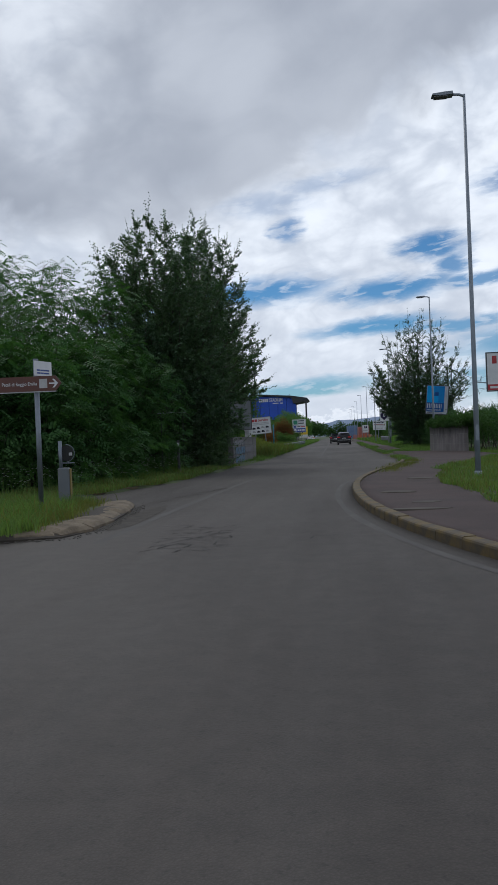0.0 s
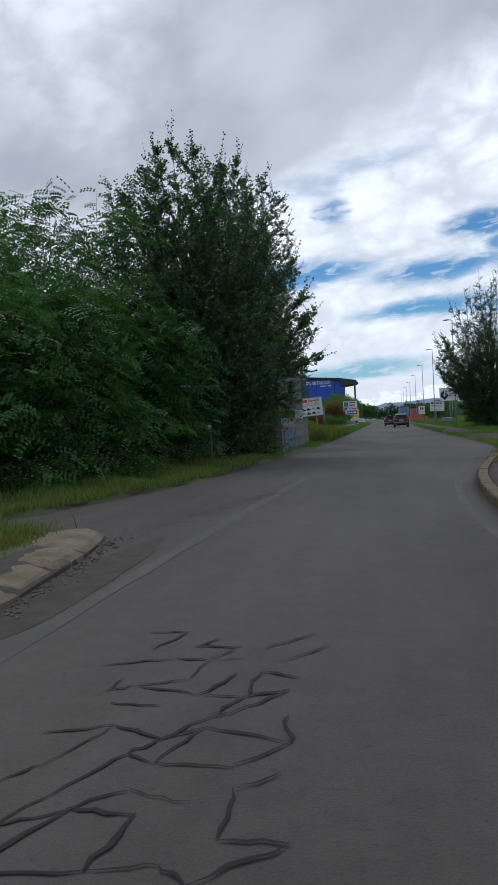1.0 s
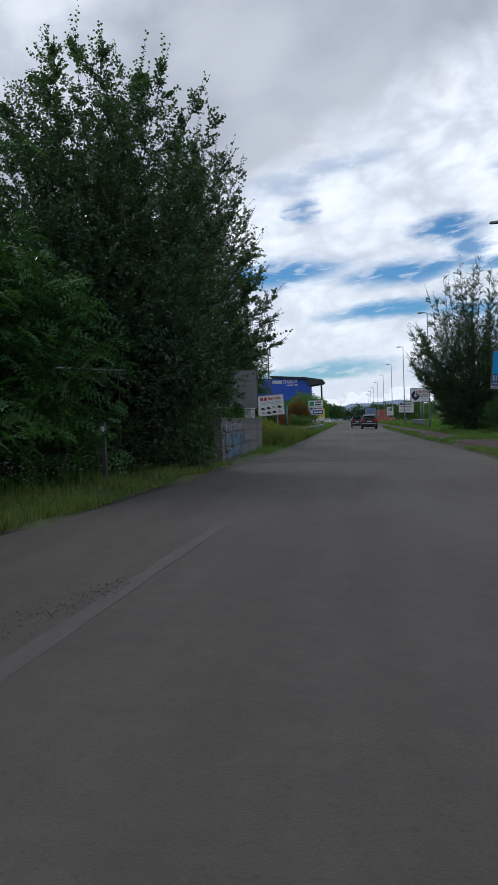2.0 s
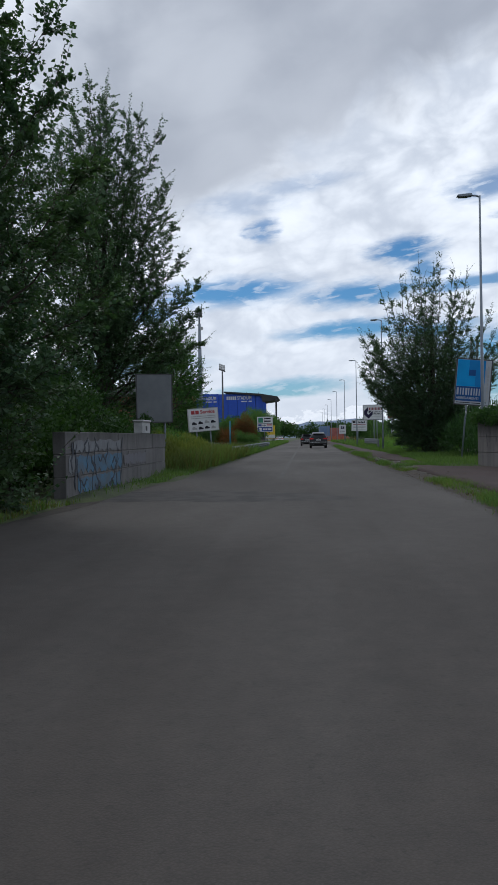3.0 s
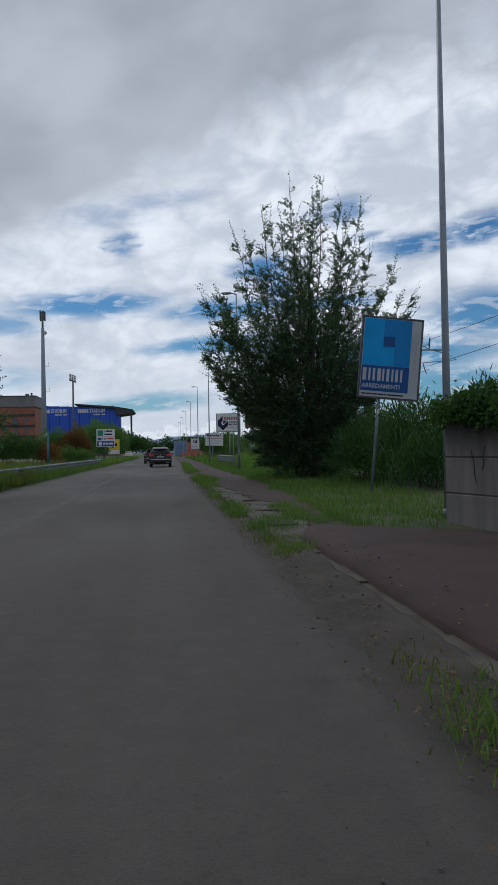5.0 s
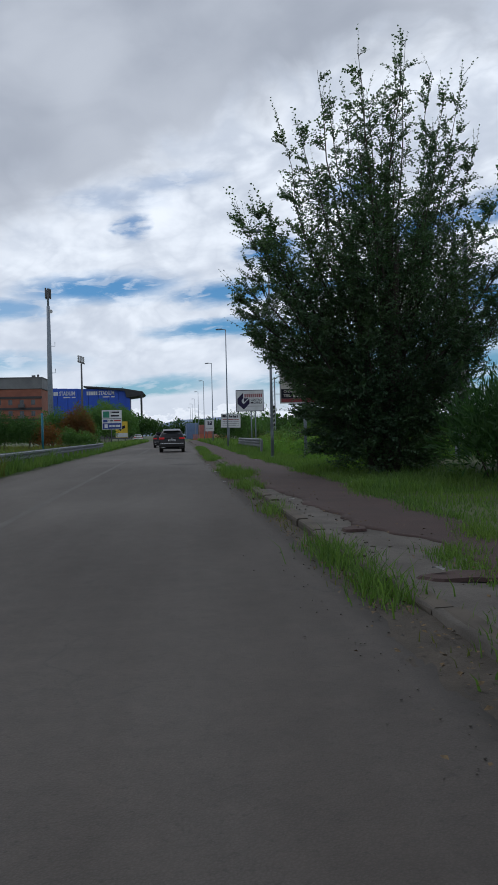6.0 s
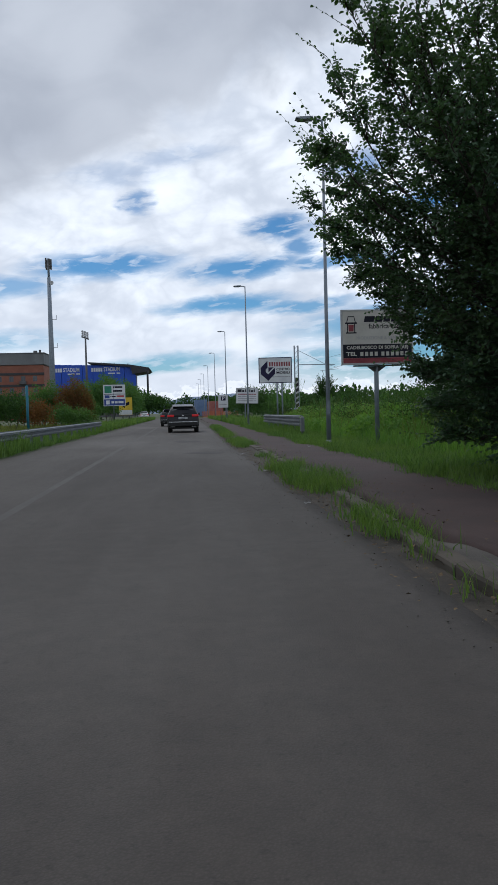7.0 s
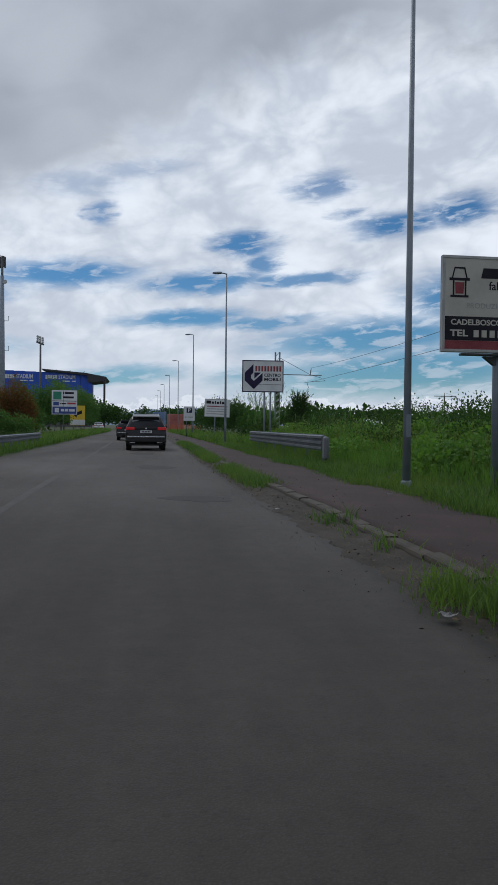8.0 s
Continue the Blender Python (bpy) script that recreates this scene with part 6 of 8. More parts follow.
def tourist_sign():
    root = thing("tourist_sign", "brown tourist direction sign with white plate above on a grey pole", "road sign", -6.12, 13.45, 0.12, 4)
    part("pole", new_tube([(0, 0.05, -0.1), (0, 0.05, 2.65)], 0.045, 12), GALV, root, "grey steel pole", True)
    part("pole_cap", new_tube([(0, 0.05, 2.65), (0, 0.05, 2.67)], 0.047, 12), GALV, root)
    z0, z1 = 2.10, 2.36
    part("panel", prism([(-1.0, z0), (0.36, z0), (0.46, (z0 + z1) / 2), (0.36, z1), (-1.0, z1)], -0.015, 0.005), BROWN, root, "brown enamel panel")
    part("rim", new_box(-1.0, 0.36, -0.018, 0.006, z0 - 0.018, z0 - 0.002), WHITE_DIRTY, root)
    lettering("lettering", "Petali di Reggio Emilia", 0.085, -0.28, -0.017, (z0 + z1) / 2, WHITE, root, 0.62)
    plate("white_square", 0.07, 0.21, z0 + 0.05, z1 - 0.05, -0.0155, WHITE_DIRTY, root)
    c = (z0 + z1) / 2
    part("arrow", prism([(0.24, c - 0.012), (0.35, c - 0.012), (0.30, c - 0.075), (0.335, c - 0.075), (0.40, c), (0.335, c + 0.075), (0.30, c + 0.075), (0.35, c + 0.012), (0.24, c + 0.012)], -0.0185, -0.0155), WHITE, root)
    m = pose(0.10, 0.12, 0, 0, 0, 66)
    part("upper_plate", new_box(-0.22, 0.22, -0.008, 0.004, 2.37, 2.63, 0, m), WHITE, root, "white plate turned to the side street")
    for k, zz in enumerate((2.47, 2.42)):
        bars(root, m, -0.0085, -0.16, 0.16, zz, 0.025, BLUE_INK, 3, 50 + k)
    part("clamp", new_box(-0.055, 0.055, 0.0, 0.105, 2.2, 2.24, 0.004), GALV, root)


tourist_sign()


DULL_YELLOW = two_tone("dull_yellow_plastic", (0.17, 0.125, 0.035), (0.25, 0.19, 0.055), 3.0, 30.0, 0.7, bump=0, var=0.25)


def bollard():
    root = thing("island_bollard", "grey island bollard with yellow side and a dark round sign", "bollard", -6.2, 14.9, 0.13, 12)
    part("body", new_box(-0.11, 0.11, -0.1, 0.1, -0.05, 0.70, 0.02), GREYBACK, root, "grey plastic body")
    part("yellow_side", new_box(0.112, 0.135, -0.09, 0.09, -0.04, 0.68, 0.01), DULL_YELLOW, root, "dull yellow side")
    part("pole", new_tube([(-0.06, 0.0, 0.6), (-0.06, 0.0, 1.22)], 0.035, 10), GALV, root, "", True)
    part("sign_disc", new_tube([(0.03, 0.045, 0.98), (0.03, 0.055, 0.98)], 0.15, 28), BLACK, root, "dark back of a round sign")
    part("sign_rim", new_tube([(0.03 + math.cos(a) * 0.17, 0.05, 0.98 + math.sin(a) * 0.17) for a in np.linspace(-1.4, 1.5, 14)], 0.008, 5), GALV, root, "bare metal rim")
    part("bracket", new_box(0.1, 0.16, 0.0, 0.045, 0.93, 0.99, 0.006), WHITE_DIRTY, root)
    part("bracket", new_box(-0.1, 0.2, 0.02, 0.045, 0.78, 0.80, 0.004), GALV, root)


bollard()


def marker_post(x, y, z=0.08):
    root = thing("marker_post", "dark roadside marker post with white reflector", "marker post", x, y, z)
    part("post", new_box(-0.05, 0.05, -0.04, 0.04, -0.1, 1.22, 0.012), DARK_ALU, root)
    part("reflector", new_box(-0.038, 0.038, -0.05, -0.04, 0.98, 1.13, 0.004), WHITE, root, "white reflector")


marker_post(-6.85, 28.9)


def pipe_rail():
    root = thing("pipe_frame", "thin steel pipe frame half hidden in foliage", "pipe frame", -7.3, 27.7, 0.08)
    part("bar", new_tube([(0, 0, 2.22), (0.48, 2.65, 2.32)], 0.022, 8), GALV, root, "bare steel bar", True)
    for s in (0.1, 0.9):
        part("post", new_tube([(0.48 * s, 2.65 * s, -0.1), (0.48 * s, 2.65 * s, 2.22 + 0.1 * s)], 0.013, 8), BLACK, root)


pipe_rail()


def litter(x, y, z, seed):
    """A crumpled scrap."""
    rng = random.Random(seed)
    bm = bmesh.new()
    n = 4
    g = [[bm.verts.new((i * 0.03 - 0.045 + rng.uniform(-.015, .015), j * 0.025 - 0.04 + rng.uniform(-.015, .015), 0.012 + rng.uniform(0, 0.025))) for j in range(n)] for i in range(n)]
    for i in range(n - 1):
        for j in range(n - 1):
            bm.faces.new((g[i][j], g[i + 1][j], g[i + 1][j + 1], g[i][j + 1]))
    bmesh.ops.solidify(bm, geom=bm.faces[:], thickness=0.004)
    ob = part("litter", bm, WHITE_DIRTY, None)
    ob.matrix_basis = pose(x, y, z, 0, 0, rng.uniform(0, 360))
    tagged(ob, "crumpled scrap of white paper litter", "litter", "litter along the footway")


for i, (x, y, z) in enumerate(((2.45, 59.6, 0.11), (4.3, 63.1, 0.12), (3.79, 78.2, 0.12), (1.85, 77.0, 0.03), (1.8, 71.2, 0.03), (2.6, 53.0, 0.125), (1.75, 66.0, 0.03))):
    litter(x, y, z, i)

# ---- buildings and masts in the distance ----
STADIUM_BLUE = two_tone("blue_cladding", (0.008, 0.06, 0.42), (0.012, 0.08, 0.50), 0.05, 0.8, 0.55, bump=0, var=0.2)
STADIUM_DARK = two_tone("dark_roof_steel", (0.018, 0.02, 0.024), (0.03, 0.032, 0.036), 0.2, 2.0, 0.6, bump=0, var=0.2)
BRICK = two_tone("orange_brick", (0.21, 0.078, 0.052), (0.28, 0.108, 0.07), 0.4, 6.0, 0.85, bump=0, var=0.25)
BAND = two_tone("dark_grey_band", (0.085, 0.085, 0.09), (0.13, 0.13, 0.135), 0.4, 5.0, 0.8, bump=0, var=0.2)
ROOFGREY = two_tone("grey_attic_cladding", (0.13, 0.135, 0.14), (0.18, 0.185, 0.19), 0.3, 4.0, 0.7, bump=0, var=0.2)
WINDOW = M("dark_window_glass", 0.12)
WINDOW.colour(WINDOW.mix(WINDOW.random(), (0.015, 0.02, 0.025), (0.05, 0.06, 0.07)))
WINDOW = WINDOW.mat


def stadium():
    root = thing("stadium_stand", "blue-clad stadium stand with dark cantilever roof", "stadium", -40, 400, 0)
    n = 14
    x0, x1 = -45.0, 19.2
    for k in range(n):
        a, b = x0 + (x1 - x0) * k / n, x0 + (x1 - x0) * (k + 1) / n
        t = 24.6 - 2.0 * (k + 0.5) / n
        part("cladding_panel", new_box(a + 0.06, b - 0.06, 0, 1.2, 5.2, t, 0.05), STADIUM_BLUE, root)
    part("core", new_box(x0 + 0.3, x1 - 0.3, 1.0, 22, 0, 22), STADIUM_DARK, root)
    part("end_wall", new_box(x1 - 1.2, x1 + 0.6, -0.6, 0.0, 4, 18.5, 0.05), STADIUM_BLUE, root)
    part("plinth", new_box(x0, x1, -0.4, 1.0, 0, 5.1), BAND, root)
    bm = prism([(-1, 24.5), (17, 23.1), (25.5, 21.6), (26.3, 20.6), (25.2, 19.8), (18.2, 18.9), (17.4, 22.0), (-1, 23.9)], -1.6, 20)
    part("roof", bm, STADIUM_DARK, root, "dark cantilever roof")
    part("roof_post", new_tube([(24.9, -2, 0), (24.9, -2, 20)], 0.45, 10), STADIUM_DARK, root)
    for k in range(4):
        part("roof_truss", new_tube([(-2 + k * 6, -1, 24.0 - k * 0.3), (-2 + k * 6, 6, 25.0 - k * 0.3)], 0.12, 6), STADIUM_DARK, root)
    for c in (-11.2, 6.4):
        for k in range(5):
            plate("name_bar", c - 6.2 + k * 1.0, c - 6.2 + k * 1.0 + 0.8, 20.3, 22.0, -0.02, WHITE, root, 0.1)
        lettering("lettering", "STADIUM", 2.5, c + 2.7, -0.05, 21.15, WHITE, root, 7.0, None, 0.06)
        plate("tag_bar", c + 1.0, c + 4.0, 19.2, 19.7, -0.02, WHITE, root, 0.1)
        plate("tag_bar", c + 4.8, c + 6.4, 19.2, 19.7, -0.02, WHITE, root, 0.1)


stadium()


def brick_block():
    root = thing("apartment_building", "orange brick apartment block with grey attic storey", "building", -58.8, 300, 0)
    part("wall", new_box(-17, 16, 0, 14, 0, 17.2, 0.05), BRICK, root)
    part("attic", new_box(-17.4, 16.3, -0.3, 14, 17.3, 20.8, 0.05), ROOFGREY, root, "grey clad attic")
    part("roof", new_box(-17.6, 16.5, -0.5, 14.2, 20.81, 21.05), BAND, root)
    part("chimney", new_box(12.3, 13.4, 4, 5, 21.05, 22.0, 0.05), BAND, root)
    part("chimney", new_tube([(14.4, 4, 21.05), (14.4, 4, 22.2)], 0.35, 10), BAND, root)
    for k in range(4):
        z = 3.3 + k * 3.6
        part("floor_band", new_box(-17.2, 16.15, -0.18, 0.0, z, z + 0.75), STADIUM_DARK, root)
    for k in range(5):
        for j in range(9):
            x = -15.5 + j * 3.6
            z = 0.5 + k * 3.6
            if k == 4:
                continue
            if j % 3 == 1:
                part("balcony", new_box(x - 1.0, x + 1.0, -1.1, -0.19, z - 0.05, z + 1.0, 0.03), BAND, root)
            win = part("window", new_box(x - 0.65, x + 0.65, -0.05, 0.0, z + 0.8, z + 2.5), BAND, root)
            part("pane", new_box(x - 0.55, x - 0.03, -0.07, -0.051, z + 0.9, z + 2.4), WINDOW, win)
            part("pane", new_box(x + 0.03, x + 0.55, -0.07, -0.051, z + 0.9, z + 2.4), WINDOW, win)


brick_block()


def telecom_mast():
    root = thing("telecom_mast", "tall grey tapered telecom mast with antennas", "mast", -34.5, 266, 0)
    part("shaft", new_tube([(0, 0, 0), (0, 0, 20), (0, 0, 38.2)], [0.85, 0.68, 0.46], 14), POLE, root, "", True)
    part("top_tube", new_tube([(0, 0, 38.2), (0, 0, 43.2)], 0.3, 10), POLE, root, "", True)
    for a in range(5):
        t = a * 1.2566
        x, y = math.cos(t) * 0.7, math.sin(t) * 0.7
        part("antenna", new_box(x - 0.2, x + 0.2, y - 0.15, y + 0.15, 40.2 + 0.3 * (a % 2), 43.0 + 0.3 * (a % 2), 0.05), BAND, root)
        part("antenna_arm", new_tube([(0, 0, 41.3), (x, y, 41.3)], 0.08, 6), POLE, root)
    part("dish", new_tube([(0.8, -0.6, 36.6), (0.8, -0.9, 36.6)], [0.5, 0.55], 14), WHITE_DIRTY, root)
    for z in (27.0, 19.5):
        part("bracket", new_tube([(0, 0, z), (1.6, 0, z), (1.6, 0, z + 1.2)], 0.08, 6), POLE, root)


telecom_mast()


def flood_light():
    root = thing("floodlight_mast", "stadium floodlight mast with slanted lamp rack", "floodlight", -40.3, 387, 0)
    part("shaft", new_tube([(0, 0, 0), (0, 0, 33.5)], [0.55, 0.35], 10), BAND, root, "", True)
    m = pose(0, 0, 33.6, 0, 20, 0)
    part("rack", new_box(-1.8, 1.4, -0.5, 0.6, 0.0, 0.5, 0.04, m), BAND, root)
    for r in range(3):
        for k in range(3):
            part("lamp", new_box(-1.9 + k * 1.05 - r * 0.3, -1.1 + k * 1.05 - r * 0.3, -0.7, 0.2, 0.6 + r * 0.85, 1.25 + r * 0.85, 0.05, m), WHITE_DIRTY, root)
        part("rack_bar", new_box(-2.0 - r * 0.3, 1.3 - r * 0.3, 0.2, 0.35, 0.5 + r * 0.85, 0.6 + r * 0.85, 0, m), BAND, root)


flood_light()


def railway_pole():
    """Overhead line pole with a striped foot and a bracket arm."""
    root = thing("railway_pole", "steel railway line pole with striped foot and bracket arm", "railway pole", 10.75, 126.6, 0.3)
    part("channel", new_box(-0.22, -0.12, -0.1, 0.1, -0.2, 6.75, 0.01), POLE, root)
    part("channel", new_box(0.12, 0.22, -0.1, 0.1, -0.2, 6.75, 0.01), POLE, root)
    z = 0.6
    while z < 6.6:
        part("batten", new_tube([(-0.12, -0.06, z), (0.12, -0.06, z + 0.3)], 0.02, 5), POLE, root)
        z += 0.45
    part("warning_plate", new_box(-0.13, 0.13, -0.125, -0.105, 0.3, 3.8, 0), BLACK, root, "black plate with pale slanting stripes")
    for k in range(7):
        z = 0.4 + k * 0.47
        part("stripe", prism([(-0.13, z), (0.13, z + 0.16), (0.13, z + 0.34), (-0.13, z + 0.18)], -0.129, -0.1255), WHITE_DIRTY, root)
    part("arm", new_tube([(0.2, 0, 5.0), (3.6, 0, 4.97)], 0.035, 8), POLE, root)
    part("stay", new_tube([(0.2, 0, 6.3), (2.7, 0, 5.0)], 0.02, 6), POLE, root)
    part("insulator", new_tube([(2.7, 0, 5.0), (2.7, 0, 5.2), (2.72, 0, 5.4), (2.75, 0, 5.55)], [0.02, 0.04, 0.034, 0.015], 10), DARK_ALU, root)
    part("steady_arm", new_tube([(2.9, 0, 4.95), (3.5, 0, 4.8), (3.9, 0, 4.55), (2.2, 0, 4.4)], 0.018, 6), POLE, root)
    part("dropper", new_tube([(2.4, 0, 4.4), (2.55, 0, 3.95)], 0.02, 6), DARK_ALU, root)
    copy_thing(root, pose(9.35, 70, 0.45))
    w = thing("overhead_wire", "thin railway contact and carrier wires", "wire", 13.45, 126.6, 5.85)
    for dz, sag in ((0.0, 0.45), (-1.1, 0.1)):
        for y0, x0, y1, x1 in ((0, 0, -56.6, -1.4), (-56.6, -1.4, -113, -2.6)):
            part("wire", new_tube([(x0 + (x1 - x0) * u, y0 + (y1 - y0) * u, dz - 0.15 * u - 4 * sag * u * (1 - u)) for u in np.linspace(0, 1, 14)], 0.011, 5), DARK_ALU, w)


railway_pole()


def teal_pole():
    root = thing("teal_pole", "bright teal painted steel pole beside the dry field", "pole", -9.29, 105, 0.1)
    part("pole", new_tube([(0, 0, -0.1), (0, 0, 2.95)], 0.085, 10), TEAL, root, "", True)
    part("cap", new_tube([(0, 0, 2.95), (0, 0, 3.0)], [0.09, 0.05], 10), TEAL, root)
    root = small_sign("warning_sign", "white triangular warning sign beyond the dry field", -16.3, 150, 3.7, 3.75, 0.3, 0, 0.1, GALV, r=0.04)
    part("triangle", prism([(-0.36, 3.6), (0.36, 3.6), (0.0, 4.25)], -0.035, -0.013), WHITE_DIRTY, root, "white triangular plate")


TEAL = two_tone("teal_paint", (0.010, 0.13, 0.19), (0.016, 0.17, 0.24), 2.0, 30.0, 0.6, bump=0, var=0.2)
teal_pole()


def crane():
    root = thing("tower_crane", "pale tower crane far beyond the fields", "crane", 220.6, 600, 0)
    part("tower", new_box(-0.4, 0.4, -0.4, 0.4, 0, 25), BAND, root)
    part("jib", new_box(-8, 9, -0.25, 0.25, 24.2, 24.7), BAND, root)
    part("apex", new_tube([(0, 0, 25), (0, 0, 27)], 0.2, 5), BAND, root)
    part("tie", new_tube([(0, 0, 27), (8, 0, 24.7)], 0.06, 4), BAND, root)


crane()
ORANGE = two_tone("orange_mesh", (0.42, 0.10, 0.03), (0.5, 0.14, 0.05), 1.0, 10.0, 0.7, bump=0, var=0.2)


FADED_RED = two_tone("faded_red_paint", (0.26, 0.07, 0.06), (0.34, 0.12, 0.10), 0.6, 8.0, 0.7, bump=0.05)
FADED_BLUE = two_tone("faded_blue_paint", (0.10, 0.17, 0.30), (0.15, 0.22, 0.36), 0.6, 8.0, 0.7, bump=0.05)


def site_fence():
    root = thing("site_fence", "orange plastic mesh fence round roadworks", "fence", 3.9, 205, 0.05, 6)
    for k in range(7):
        part("post", new_tube([(k * 1.2, 0, -0.1), (k * 1.2, 0, 1.35)], 0.025, 6), DARK_ALU, root)
    for r in range(9):
        part("strand", new_box(0, 7.2, -0.01, 0.01, 0.12 + r * 0.13, 0.19 + r * 0.13), ORANGE, root)
    root = thing("site_container", "faded red steel site container", "container", 8.0, 236, 0.05, 4)
    part("body", new_box(-1.6, 1.6, 0, 5, 0.15, 3.6, 0.05), FADED_RED, root)
    for k in range(8):
        part("rib", new_box(-1.5 + k * 0.41, -1.35 + k * 0.41, -0.04, 0.0, 0.3, 3.4), FADED_RED, root)
    root = thing("site_container", "blue steel site container beyond the fence", "container", 4.7, 246, 0.05, 4)
    part("body", new_box(-1.4, 1.4, 0, 5, 0.15, 4.2, 0.05), FADED_BLUE, root)
    for k in range(7):
        part("rib", new_box(-1.3 + k * 0.41, -1.15 + k * 0.41, -0.04, 0.0, 0.3, 4.0), FADED_BLUE, root)


site_fence()

# far hills, with the blue of the distance haze put into their colour
HILL = two_tone("hazy_blue_hill", (0.16, 0.22, 0.32), (0.20, 0.26, 0.36), 0.002, 0.02, 1.0, bump=0, var=0.05)


def hills():
    rng = np.random.default_rng(8)
    xs = np.linspace(-2600, 2600, 160)
    h = 55 + 25 * np.sin(xs / 310 + 1) + 18 * np.sin(xs / 130) + 8 * np.sin(xs / 53 + 2) + rng.normal(0, 1.5, len(xs))
    bm = bmesh.new()
    a = [bm.verts.new((x, 4000, -5)) for x in xs]
    b = [bm.verts.new((x, 4300, max(10, z))) for x, z in zip(xs, h)]
    c = [bm.verts.new((x, 4700, -5)) for x in xs]
    for r, s in ((a, b), (b, c)):
        for k in range(len(xs) - 1):
            bm.faces.new((r[k], r[k + 1], s[k + 1], s[k]))
    setting("backdrop_hills", bm, HILL, "low blue hills along the horizon", "hills", True)


hills()

# ---- cars ----


def car_paint(name, c):
    m = M(name, 0.32, 0.0)
    m.colour(m.mix(m.ramp(m.noise(1.5), 0.3, 0.7), c, tuple(v * 1.25 for v in c)))
    m.b.inputs["Specular IOR Level"].default_value = 0.25
    m.b.inputs["Coat Weight"].default_value = 0.2
    m.b.inputs["Coat Roughness"].default_value = 0.06
    return m.mat


RED_GLASS = M("red_lamp_glass", 0.2).colour((0.35, 0.01, 0.012))
RED_GLASS.b.inputs["Emission Color"].default_value = (1, 0.02, 0.03, 1)
RED_GLASS.b.inputs["Emission Strength"].default_value = 0.1
RED_GLASS = RED_GLASS.mat
CHROME = two_tone("satin_chrome", (0.5, 0.51, 0.52), (0.6, 0.61, 0.62), 4.0, 40.0, 0.25, 1.0, bump=0, var=0.05)
TYRE = two_tone("tyre_rubber", (0.012, 0.012, 0.012), (0.025, 0.024, 0.023), 6.0, 60.0, 0.9, bump=0.2, var=0.3)
CARGLASS = M("tinted_car_glass", 0.05).colour((0.012, 0.015, 0.017)).mat
CARGLASS.node_tree.nodes["Principled BSDF"].inputs["Coat Weight"].default_value = 1.0
CARGLASS.node_tree.nodes["Principled BSDF"].inputs["Specular IOR Level"].default_value = 1.0


